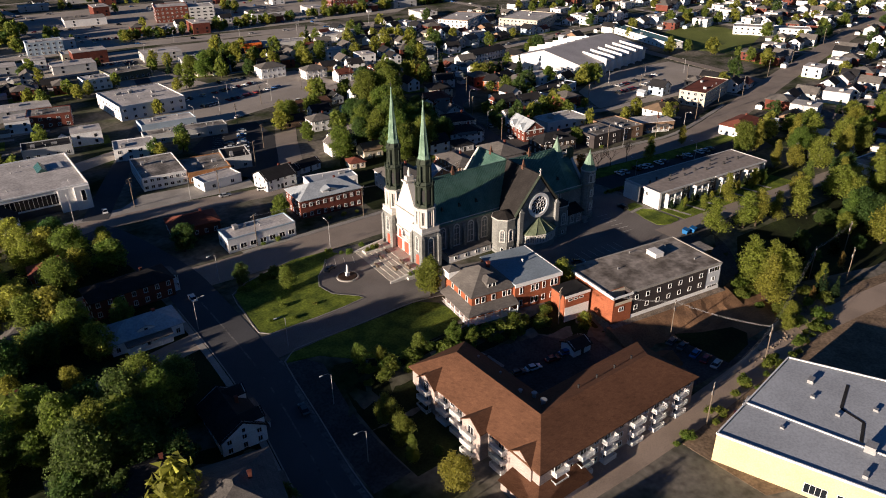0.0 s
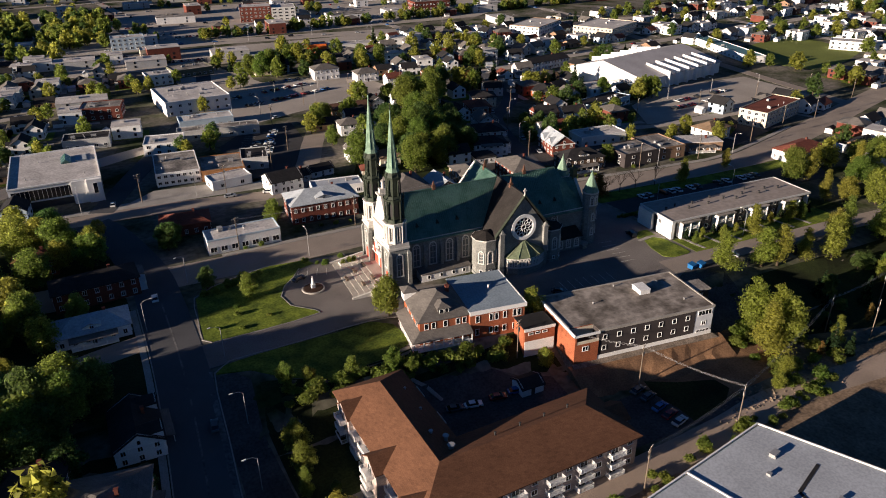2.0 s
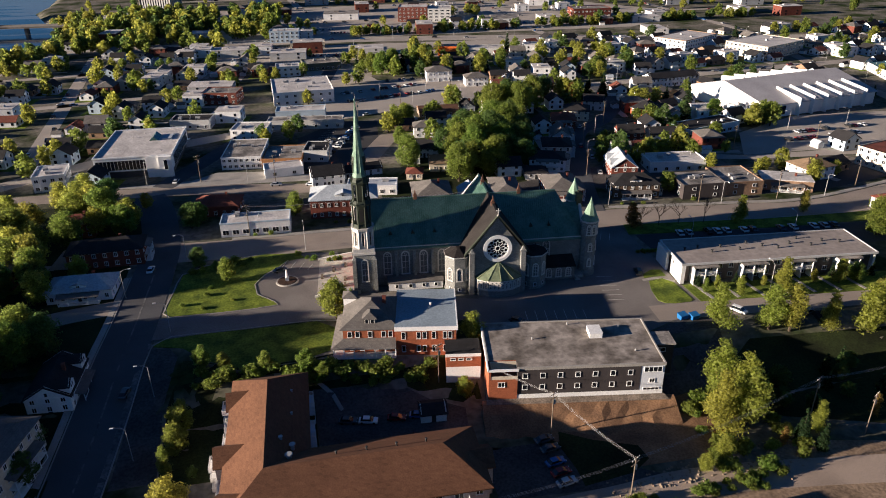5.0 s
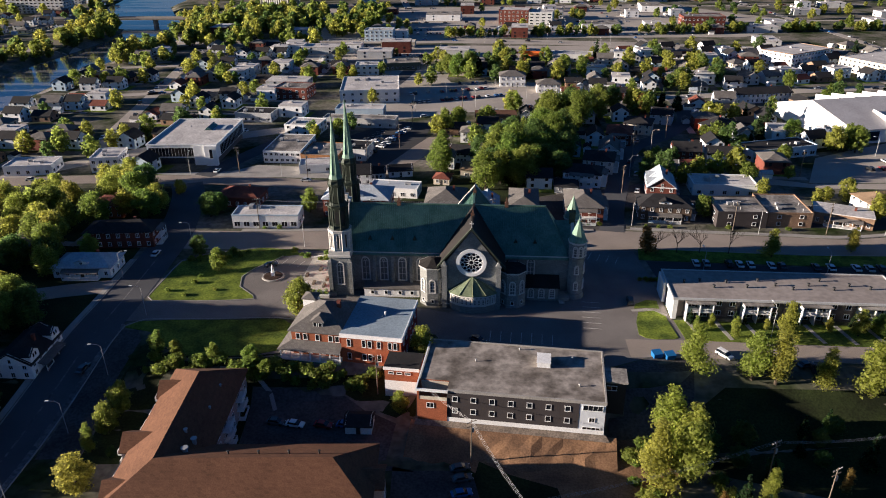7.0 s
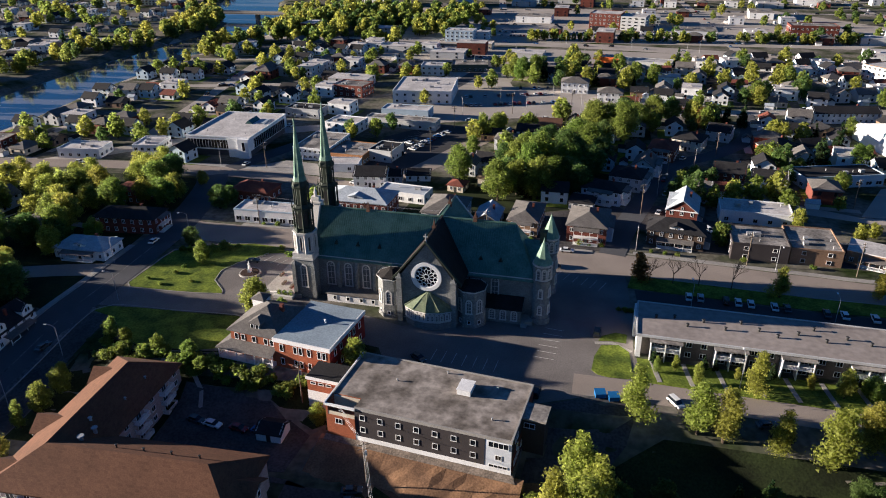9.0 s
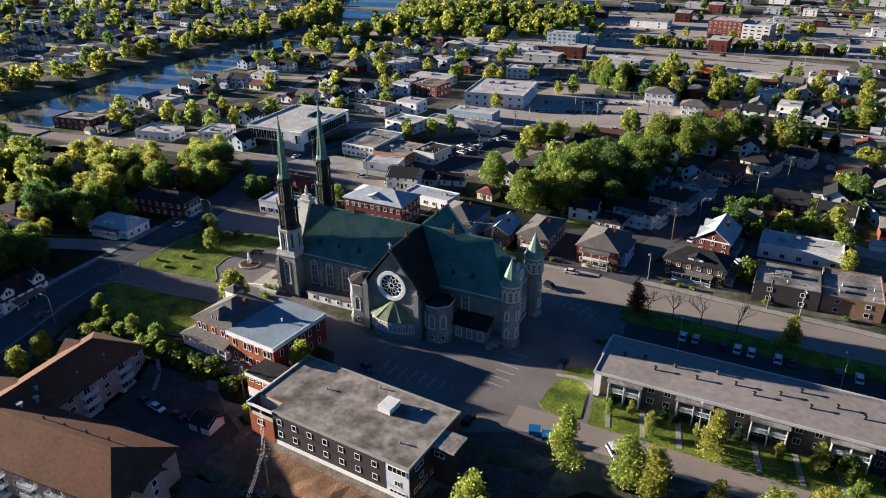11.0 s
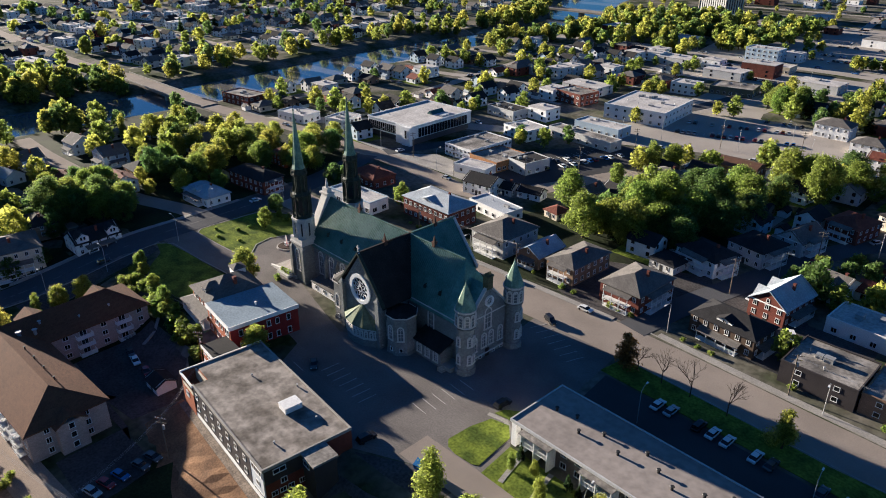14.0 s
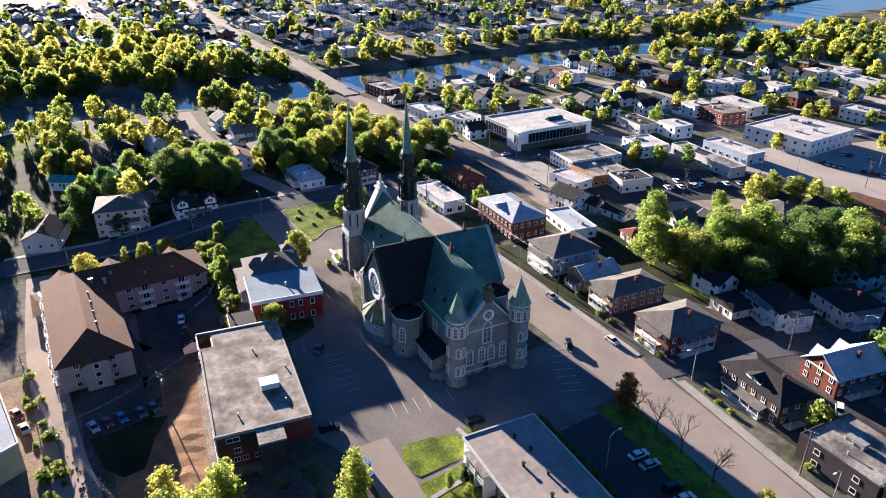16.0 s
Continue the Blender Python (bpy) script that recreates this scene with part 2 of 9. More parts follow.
def solid(bm, pts, faces, mi=0):
    v = [bm.verts.new(p) for p in pts]
    for f in faces:
        bm.faces.new([v[i] for i in f]).material_index = mi


def slab(bm, quad, t):
    """A thick roof plane: quad of four or three points, t metres thick downwards."""
    a = [bm.verts.new(p) for p in quad]
    b = [bm.verts.new((p[0], p[1], p[2] - t)) for p in quad]
    n = len(quad)
    bm.faces.new(a)
    bm.faces.new(b[::-1])
    for i in range(n):
        bm.faces.new((a[i], b[i], b[(i + 1) % n], a[(i + 1) % n]))


def gable(bm, x0, x1, y0, y1, ze, zr, over=0.4, t=0.25, along="x"):
    """Two roof planes, ridge along x or y, with overhang."""
    if along == "x":
        ym = (y0 + y1) / 2
        k = (zr - ze) / (ym - y0)
        a, b, zo = x0 - over, x1 + over, ze - k * over
        slab(bm, [(a, y0 - over, zo), (b, y0 - over, zo), (b, ym, zr), (a, ym, zr)], t)
        slab(bm, [(b, y1 + over, zo), (a, y1 + over, zo), (a, ym, zr), (b, ym, zr)], t)
    else:
        xm = (x0 + x1) / 2
        k = (zr - ze) / (xm - x0)
        a, b, zo = y0 - over, y1 + over, ze - k * over
        slab(bm, [(x0 - over, b, zo), (x0 - over, a, zo), (xm, a, zr), (xm, b, zr)], t)
        slab(bm, [(x1 + over, a, zo), (x1 + over, b, zo), (xm, b, zr), (xm, a, zr)], t)


def hip(bm, x0, x1, y0, y1, ze, zr, over=0.5, flat=0.0):
    """A hipped roof; flat: half width of a level top."""
    x0, x1, y0, y1 = x0 - over, x1 + over, y0 - over, y1 + over
    r = min(x1 - x0, y1 - y0) / 2 - flat
    e = [(x0, y0, ze), (x1, y0, ze), (x1, y1, ze), (x0, y1, ze)]
    l = [(p[0], p[1], ze - 0.22) for p in e]
    tp = [(x0 + r, y0 + r, zr), (x1 - r, y0 + r, zr), (x1 - r, y1 - r, zr), (x0 + r, y1 - r, zr)]
    solid(bm, e + tp + l, [(0, 1, 5, 4), (1, 2, 6, 5), (2, 3, 7, 6), (3, 0, 4, 7), (4, 5, 6, 7),
                           (8, 9, 1, 0), (9, 10, 2, 1), (10, 11, 3, 2), (11, 8, 0, 3), (11, 10, 9, 8)])
    bmesh.ops.remove_doubles(bm, verts=bm.verts, dist=0.001)


CACHE = {}


def window_mesh(w, h, bars=1, arch=False):
    """Frame with sill and glazing bars, standing in x (width) and z from 0, facing -y. Returns frame mesh and pane mesh."""
    key = (round(w, 2), round(h, 2), bars, arch)
    if key in CACHE:
        return CACHE[key]
    f = 0.09 if not arch else 0.32
    bm = bmesh.new()
    if not arch:
        for x0, x1, z0, z1 in ((-w / 2 - f, -w / 2 + 0.02, 0, h), (w / 2 - 0.02, w / 2 + f, 0, h), (-w / 2 - f, w / 2 + f, h, h + f)):
            box(bm, x0, x1, -0.09, 0.02, z0, z1)
        box(bm, -w / 2 - f - 0.05, w / 2 + f + 0.05, -0.16, 0.02, -f, 0)
        for i in range(bars):
            x = -w / 2 + w * (i + 1) / (bars + 1)
            box(bm, x - 0.04, x + 0.04, -0.07, 0.0, 0, h)
        pane = bmesh.new()
        box(pane, -w / 2, w / 2, -0.03, 0.01, 0, h)
    else:
        n, hs = 10, h - w / 2
        def outline(r, base):
            return [(-r, base)] + [(r * math.cos(math.pi - math.pi * i / n), hs + r * 1.15 * math.sin(math.pi * i / n)) for i in range(n + 1)] + [(r, base)]
        o, q = outline(w / 2 + f, -0.15), outline(w / 2, 0)
        for i in range(len(o) - 1):
            pts = []
            for y in (-0.18, 0.05):
                pts += [(o[i][0], y, o[i][1]), (o[i + 1][0], y, o[i + 1][1]), (q[i + 1][0], y, q[i + 1][1]), (q[i][0], y, q[i][1])]
            solid(bm, pts, [(0, 1, 2, 3), (7, 6, 5, 4), (0, 4, 5, 1), (3, 2, 6, 7)])
        box(bm, -w / 2 - f - 0.1, w / 2 + f + 0.1, -0.25, 0.05, -0.3, 0)
        for i in range(bars):
            x = -w / 2 + w * (i + 1) / (bars + 1)
            box(bm, x - 0.06, x + 0.06, -0.1, 0.03, 0, hs + 0.1)
        for z in (hs * 0.33, hs * 0.66, hs):
            box(bm, -w / 2, w / 2, -0.09, 0.03, z - 0.05, z + 0.05)
        fr = w * 0.2
        for i in range(10):
            a0, a1 = 2 * math.pi * i / 10, 2 * math.pi * (i + 1) / 10
            zc = hs + w * 0.2
            pts = []
            for y in (-0.1, 0.03):
                pts += [(fr * math.cos(a0), y, zc + fr * math.sin(a0)), (fr * math.cos(a1), y, zc + fr * math.sin(a1)),
                        ((fr - 0.1) * math.cos(a1), y, zc + (fr - 0.1) * math.sin(a1)), ((fr - 0.1) * math.cos(a0), y, zc + (fr - 0.1) * math.sin(a0))]
            solid(bm, pts, [(0, 1, 2, 3), (0, 4, 5, 1), (3, 2, 6, 7)])
        pane = bmesh.new()
        solid(pane, [(x, -0.02, z) for x, z in q], [tuple(range(len(q)))])
    CACHE[key] = (mesh_of("window", bm, PALE if arch else WHITE), mesh_of("pane", pane, LEADED if arch else GLASS))
    return CACHE[key]


def window(parent, x, y, z, side, w=1.1, h=1.4, bars=1, arch=False, turn=None):
    """A window under a building, on its side S, N, E or W, at a point of the wall's face (sill height z)."""
    fm, pm = window_mesh(w, h, bars, arch)
    a = {"S": 0, "E": 90, "N": 180, "W": -90}[side] if turn is None else turn
    fr = part("window", fm, None, parent, m=pose(x, y, z, 0, 0, a))
    part("pane", pm, None, fr)
    return fr


def clone(base, m):
    """A copy of a finished thing at the pose m, sharing its meshes; keeps a list of the parts, so that many copies stay quick."""
    if base.name not in PARTS:
        PARTS[base.name] = [base, *base.children_recursive]
    made = {}
    for o in PARTS[base.name]:
        made[o] = o.copy()
        scene.collection.objects.link(made[o])
        made[o].parent = made.get(o.parent, o.parent)
    made[base].matrix_basis = m
    return made[base]


PARTS = {}


def merged(name, copies, label, category, mats):
    """ONE object of kind stuff out of many: copies is a list of (things, pose); every mesh of each thing is laid down at its pose."""
    store = {}
    co, loops, sizes, mi = [], [], [], []
    base = 0
    for ob, m in copies:
        if ob.name not in store:
            bits = []
            for o in [ob, *ob.children_recursive]:
                if o.type != "MESH":
                    continue
                me, w, q = o.data, Matrix.Identity(4), o
                while q is not ob:
                    w = q.matrix_basis @ w
                    q = q.parent
                v = np.empty(len(me.vertices) * 3)
                me.vertices.foreach_get("co", v)
                w = np.array(w)
                v = v.reshape(-1, 3) @ w[:3, :3].T + w[:3, 3]
                l = np.empty(len(me.loops), dtype=np.int64)
                me.loops.foreach_get("vertex_index", l)
                n = np.empty(len(me.polygons), dtype=np.int64)
                me.polygons.foreach_get("loop_total", n)
                bits.append((v, l, n, mats.index(me.materials[0])))
            store[ob.name] = bits
        w = np.array(m)
        for v, l, n, k in store[ob.name]:
            co.append(v @ w[:3, :3].T + w[:3, 3])
            loops.append(l + base)
            sizes.append(n)
            mi.append(np.full(len(n), k))
            base += len(v)
    co, loops, sizes, mi = (np.concatenate(q) for q in (co, loops, sizes, mi))
    me = bpy.data.meshes.new(name)
    me.vertices.add(len(co))
    me.vertices.foreach_set("co", co.ravel())
    me.loops.add(len(loops))
    me.loops.foreach_set("vertex_index", loops)
    me.polygons.add(len(sizes))
    me.polygons.foreach_set("loop_start", np.concatenate(([0], np.cumsum(sizes)[:-1])))
    for q in mats:
        me.materials.append(q)
    me.polygons.foreach_set("material_index", mi)
    me.polygons.foreach_set("use_smooth", np.zeros(len(sizes), dtype=bool))
    me.update(calc_edges=True)
    return tagged(new(name, me), label, category, kind="stuff")


def terrain(x, y):
    """Height of the ground: level round the church, a lower terrace to the south, the river's trough to the west."""
    xs = (-400, 30, 60, 66, 78, 138, 140, 188, 202, 420)
    up = np.interp(x, xs, (60, 135, 142, 136, 122, 118, 117, 109, 112, 90))
    lo = np.interp(x, xs, (-60, 85, 92, 96, 104, 104, 100, 91, 86, 40))
    k = min(1, max(0, (up - y) / (up - lo)))
    z = -6.2 * k * k * (3 - 2 * k)
    w, d = river_half(y), abs(x - river_x(y))
    if d < w + 14:
        k = min(1, max(0, (w + 14 - d) / 18))
        z -= 5.5 * k * k * (3 - 2 * k)
    return z


def river_x(y):
    return float(np.interp(y, (-500, 80, 160, 250, 300, 400, 500, 560, 640, 690, 730, 800, 870, 930, 1000, 2000),
                           (-190, -152, -144, -130, -126, -129, -125, -113, -99, -106, -130, -160, -188, -190, -200, -300)))


def river_half(y):
    return float(np.interp(y, (0, 500, 640, 860, 1000), (25, 24, 29, 36, 40)))


def sheet(name, pts, material, lift, label, category, step=6.0, kind="structure"):
    """A flat area of ground cover draped over the terrain: an outline cut into strips, with a thin edge."""
    bm = bmesh.new()
    vs = [bm.verts.new((x, y, 0)) for x, y in pts]
    bm.faces.new(vs)
    xs, ys = [p[0] for p in pts], [p[1] for p in pts]
    flat = all(abs(terrain(x, y)) < 0.01 for x, y in pts)
    if not flat:
        for lo, hi, no in ((min(xs), max(xs), (1, 0, 0)), (min(ys), max(ys), (0, 1, 0))):
            c = lo + step
            while c < hi:
                bmesh.ops.bisect_plane(bm, geom=bm.verts[:] + bm.edges[:] + bm.faces[:], plane_co=(c * no[0], c * no[1], 0), plane_no=no)
                c += step
    for v in bm.verts:
        v.co.z = terrain(v.co.x, v.co.y) + lift
    top = bm.faces[:]
    ex = bmesh.ops.extrude_face_region(bm, geom=top)
    for v in [g for g in ex["geom"] if isinstance(g, bmesh.types.BMVert)]:
        v.co.z += 0.0
    for v in {v for f in top for v in f.verts}:
        v.co.z -= 0.35
    ob = new(name, mesh_of(name, bm, material))
    return tagged(ob, label, category, kind=kind)


def road(name, line, width, material, lift, label, step=5.0, category="road"):
    """A ribbon along a line of points, draped over the terrain, with thin edges."""
    pts = [Vector(p) for p in line]
    path = []
    for i in range(len(pts) - 1):
        n = max(1, int((pts[i + 1] - pts[i]).length / step))
        p0, p3 = pts[max(i - 1, 0)], pts[min(i + 2, len(pts) - 1)]
        for j in range(n):
            t = j / n
            a, b = pts[i], pts[i + 1]
            path.append(0.5 * (2 * a + (b - p0) * t + (2 * p0 - 5 * a + 4 * b - p3) * t * t + (3 * a - p0 - 3 * b + p3) * t ** 3))
    path.append(pts[-1])
    bm = bmesh.new()
    prev = None
    for i, p in enumerate(path):
        d = (path[min(i + 1, len(path) - 1)] - path[max(i - 1, 0)]).normalized()
        nrm = Vector((-d.y, d.x)) * width / 2
        l, r = p + nrm, p - nrm
        zc = lambda q: terrain(q.x, q.y) + lift
        row = [bm.verts.new((l.x, l.y, zc(l) - 0.3)), bm.verts.new((l.x, l.y, zc(l))), bm.verts.new((r.x, r.y, zc(r))), bm.verts.new((r.x, r.y, zc(r) - 0.3))]
        if prev:
            for k in range(3):
                bm.faces.new((prev[k], prev[k + 1], row[k + 1], row[k]))
        prev = row
    ob = new(name, mesh_of(name, bm, material))
    return tagged(ob, label, category, kind="structure")

# ---- ground, river, roads ----
gx = sorted({*range(-2600, -400, 200), *range(-400, -240, 20), *range(-240, -45, 5), *range(-45, 40, 10), *range(40, 300, 4), *range(300, 460, 20), *range(460, 2700, 160)})
gy = sorted({*range(-2000, -60, 200), *range(-60, 20, 10), *range(20, 132, 4), *range(132, 1000, 16), *range(1000, 3200, 200)})
bm = bmesh.new()
grid = [[bm.verts.new((x, y, terrain(x, y))) for x in gx] for y in gy]
for j in range(len(gy) - 1):
    for i in range(len(gx) - 1):
        bm.faces.new((grid[j][i], grid[j][i + 1], grid[j + 1][i + 1], grid[j + 1][i]))
tagged(new("ground", mesh_of("ground", bm, EARTH)), "town ground of dry earth and thin grass", "ground", kind="structure")

bm = bmesh.new()
prev = None
for y in list(range(-400, 1000, 25)) + [1100, 1300, 1600, 2000]:
    c = river_x(y)
    w = river_half(y) + 12
    row = [bm.verts.new((c - w, y, -3.6)), bm.verts.new((c + w, y, -3.6))]
    if prev:
        bm.faces.new((prev[0], prev[1], row[1], row[0]))
    prev = row
tagged(new("water", mesh_of("water", bm, WATER)), "still river water with bright sky reflection put into its colour", "river", kind="structure")

road("road", [(25, 197), (76, 191.5), (150, 187.5), (211, 183), (264, 175), (296, 172), (358, 184.5), (433, 202), (575, 231), (739, 264), (1000, 315)], 14.5, ASPHALT_OLD, 0.05, "wide worn grey asphalt street beside the church")
road("road", [(46, -40), (47.5, 60), (50, 95), (52.5, 116), (54, 130), (55.6, 150), (57, 178), (57, 200), (52, 232), (47, 248)], 12.4, STREET, 0.07, "dark asphalt street crossing in front of the church")
road("road", [(-900, 330), (-350, 270), (-200, 263), (-102, 253.5), (-45, 254), (0, 256), (54, 252), (86, 247), (116, 242), (132, 262), (147, 293), (160, 318)], 10, ASPHALT_OLD, 0.06, "asphalt street leading to the river bridge")
road("road", [(-60, 235), (0, 285), (60, 318), (107, 334), (142, 348), (177, 358), (240, 366), (330, 380), (450, 390), (700, 400)], 11, BLEACHED, 0.05, "broad pale asphalt boulevard")
road("road", [(51, 257), (66, 287), (93, 340), (107, 369), (130, 430), (150, 520)], 9, STREET, 0.08, "narrow asphalt side street")
road("road", [(209, 190), (215, 212), (222.5, 233.5), (231, 258), (243.5, 284), (264, 301), (284, 330), (292, 372)], 8.5, STREET, 0.09, "curving asphalt side street between houses")
road("road", [(-900, 520), (-300, 560), (-40, 590), (172, 580), (330, 545), (490, 494), (800, 430), (1200, 400)], 22, BLEACHED, 0.05, "multi-lane highway across the town")
road("road", [(195, 119), (235, 115), (300, 106), (400, 92), (600, 80)], 8, ASPHALT_OLD, 0.06, "asphalt lane behind the low apartment row")
road("road", [(60, 69), (103, 65), (134, 64), (158, 64), (185, 64), (260, 52), (420, 30)], 8, shader("gravel_lane_surface", (0.37, 0.295, 0.235), 0.95, scale=0.1, fine=5, var=0.3), 0.06, "packed gravel lane on the lower terrace")
road("road", [(-250, 262), (-262, 400), (-250, 600), (-280, 900)], 8, ASPHALT_OLD, 0.06, "residential street over the river")
road("road", [(-420, 100), (-300, 180), (-200, 262)], 8, ASPHALT_OLD, 0.07, "residential street over the river")
road("road", [(420, 205), (440, 300), (470, 420), (500, 490)], 8, ASPHALT_OLD, 0.07, "residential street by the playing field")
road("road", [(53, 160.5), (37, 158), (18, 153.5), (-5, 151.4), (-45, 152.8), (-70, 154), (-100, 157)], 8, ASPHALT_OLD, 0.06, "pale residential street leading to the river")
FAR_STREETS = (((-50, 700), (640, 650)), ((-50, 800), (640, 770)), ((-40, 900), (640, 880)), ((150, 600), (120, 1000)), ((330, 560), (340, 1000)), ((500, 500), (520, 1000)), ((560, 130), (600, 430)), ((700, 120), (720, 440)),
               ((-400, 140), (-420, 500)), ((-520, 100), (-540, 500)), ((-640, 180), (-300, 170)), ((-640, 400), (-200, 370)), ((-640, 470), (-200, 450)), ((-80, 400), (40, 420)), ((-85, 490), (60, 505)), ((-10, 300), (-30, 560)))
for line in FAR_STREETS:
    road("road", line, 8, BLEACHED, 0.04, "pale asphalt street in the distant town", step=20)

sheet("pavement", [(60.5, 139.5), (106, 139), (112, 137), (146, 128), (150, 119), (186, 110), (200, 115), (212, 114), (211.5, 131), (210.4, 132.4), (211.5, 150), (212, 153), (212, 176), (186, 178), (186, 160), (150, 139), (118, 151), (114, 180), (104, 181.5), (92, 182), (80, 168), (80, 151), (61.5, 150.5)], shader("forecourt_asphalt", (0.225, 0.205, 0.19), 0.95, scale=0.09, fine=3.0, var=0.35, spec=0.03), 0.03, "broad asphalt forecourt and car park round the church", "car park")
sheet("lawn", [(63, 152.8), (64.3, 163.6), (66.1, 175.3), (72.3, 179.8), (80.5, 182), (90.5, 184), (101.4, 182), (103.3, 178.6), (98.2, 177.4), (94.6, 173), (90.8, 169.5), (87.8, 164), (88.5, 157.8), (93.4, 152), (93.8, 150), (86.5, 149.6), (78.2, 149.8), (70.1, 150.3), (64.8, 150.8)], GRASS, 0.14, "mown green lawn before the church", "lawn")
sheet("lawn", [(61.9, 136.6), (64.5, 139), (72.8, 139.3), (84, 138.8), (95.6, 138), (104, 138.2), (108.5, 134), (109, 124), (100, 121), (84, 121), (76, 126), (69.5, 133.5)], GRASS, 0.1, "mown green lawn beside the driveway", "lawn")
WORN = shader("patched_dark_asphalt", (0.105, 0.097, 0.094), 0.95, scale=0.12, fine=1.6, var=0.45, spec=0.03)
sheet("pavement", [(57, 92), (66.5, 92), (66, 114), (68.5, 130), (66, 134.6), (61.5, 135.4), (59, 118)], WORN, 0.05, "dark asphalt parking strip beside the street", "car park")
sheet("lawn", [(199.6, 125), (201, 123.2), (203.5, 122.4), (207.9, 122.2), (209.4, 122.8), (209.4, 133.6), (207, 136.8), (202.6, 136.2), (200.6, 131)], GRASS, 0.14, "mown green lawn at the car park's edge", "lawn")
road("footpath", [(201, 137.2), (205.5, 137.6), (210, 134)], 1.1, CONCRETE, 0.08, "narrow concrete path to the apartment row", category="path")
road("footpath", [(92, 117), (97, 116.2), (101.5, 114.5), (105.5, 110.2), (107.7, 104)], 1.0, CONCRETE, 0.09, "curved concrete path beside the apartment house", category="path")
for x in (214.5, 222, 229.6, 237.4, 245, 252.8, 260.4):
    y = 131.5 - (x - 211) * 0.126
    road("footpath", [(x, y), (x + 0.4, y - 5), (x + 0.9, y - 9.2)], 1.1, CONCRETE, 0.16, "narrow concrete path to the apartment row", category="path")
sheet("lawn", [(202, 138.2), (203, 140.6), (206.6, 142.6), (209.6, 142), (209, 137.8), (205.5, 138.4)], GRASS, 0.14, "narrow green lawn strip", "lawn")
sheet("lawn", [(211, 121.5), (275, 113.5), (275, 124), (211, 131.5)], GRASS, 0.1, "green lawn along the low apartment row", "lawn")
sheet("lawn", [(212, 168), (262, 161), (300, 157.5), (320, 158), (320, 164), (296, 165.2), (264, 168), (214, 176)], GRASS, 0.12, "green verge between street and car park", "lawn")
sheet("pavement", [(214, 150.5), (274, 143), (310, 141), (320, 157), (298, 156.5), (262, 160), (214, 167)], ASPHALT, 0.04, "dark asphalt car park of the apartment row", "car park")
sheet("pavement", [(99, 86.5), (150, 84), (160, 76), (175, 66), (135, 70), (135.5, 86), (101, 90), (101, 112), (122, 110), (136, 100), (134, 88)], WORN, 0.05, "dark asphalt courtyard of the apartment house", "car park")
sheet("pavement", [(140.5, 99.5), (183.5, 91.5), (192, 92), (197, 82), (188, 71), (165, 72), (150, 86), (141, 93)], DIRT, 0.06, "bare brown dirt slope behind the building", "dirt")
sheet("pavement", [(110, 343), (228, 372), (222, 420), (165, 425), (150, 500), (122, 498), (116, 400)], BLEACHED, 0.03, "wide asphalt car park beside the boulevard", "car park")
sheet("pavement", [(106, 258), (128, 262), (146, 300), (150, 330), (131, 337), (108, 310)], ASPHALT, 0.03, "asphalt car park behind the shops", "car park")
sheet("pavement", [(20, 262), (60, 256), (110, 250), (112, 262), (72, 270), (62, 262)], CONCRETE, 0.03, "pale concrete forecourt of the shops", "pavement")
sheet("pavement", [(300, 232), (420, 225), (425, 275), (365, 282), (340, 272), (318, 262)], BLEACHED, 0.03, "asphalt car park of the sports hall", "car park")
sheet("pavement", [(60, 505), (420, 470), (420, 520), (300, 545), (60, 570)], BLEACHED, 0.03, "asphalt yards along the highway", "car park")
sheet("pavement", [(60, 600), (420, 575), (520, 640), (420, 800), (40, 800)], BLEACHED, 0.03, "wide asphalt car parks of the shopping district", "car park")
sheet("lawn", [(474, 322), (470, 290), (478, 264), (520, 268), (556, 281), (570, 320), (565, 350), (520, 342)], shader("playing_field", (0.16, 0.19, 0.04), 0.95, scale=0.05, fine=1, var=0.25), 0.06, "worn green playing field with sandy edges", "sports field")
sheet("pavement", [(118, 60), (185, 62), (200, 72), (240, 62), (260, 20), (160, 20), (118, 40)], shader("rubble_gravel", (0.29, 0.21, 0.14), 0.95, scale=0.15, fine=1.5, var=0.5, bump=0.8), 0.04, "rough gravel yard by the warehouse", "yard")
sheet("lawn", [(-106, 72), (-74, 66), (-66, 96), (-84, 108), (-104, 104)], GRASS, 0.06, "sunny grass by the river", "grass")
sheet("lawn", [(153.4, 69.4), (153.6, 74.6), (152.7, 81.6), (154.2, 86.5), (160.6, 82.1), (169.7, 77.9), (170.1, 73.6), (164.9, 70.5)], SHADE_SCRUB, 0.1, "dark grass patch below the school building", "grass")
# shade on this slope is painted in by the near-black ground colour
sheet("lawn", [(66.8, 90), (67, 114), (70, 128), (76, 125.5), (84, 120.8), (100, 120.8), (112, 122), (128, 118), (141, 113), (140.5, 99.5), (134.5, 103), (122, 110.2), (100.8, 112.2), (100.8, 89)], SHADE_SCRUB, 0.03, "overgrown slope round the apartment house, coloured dark for shade", "grass")
# dark asphalt tone stands for the shade east of the school
sheet("pavement", [(183.8, 91.6), (192, 92.2), (200, 93), (206, 101), (210, 113.8), (200, 114.8), (187.5, 109.6)], WORN, 0.045, "asphalt drive beside the school building, coloured dark for shade", "car park")
# black ground colour stands for deep shade between the trees
sheet("lawn", [(197, 92), (214, 103), (262, 98), (330, 92), (400, 84), (400, 44), (300, 56), (236, 68), (204, 80)], SHADE_SCRUB, 0.05, "rough grass under young trees, coloured dark for shade", "grass")
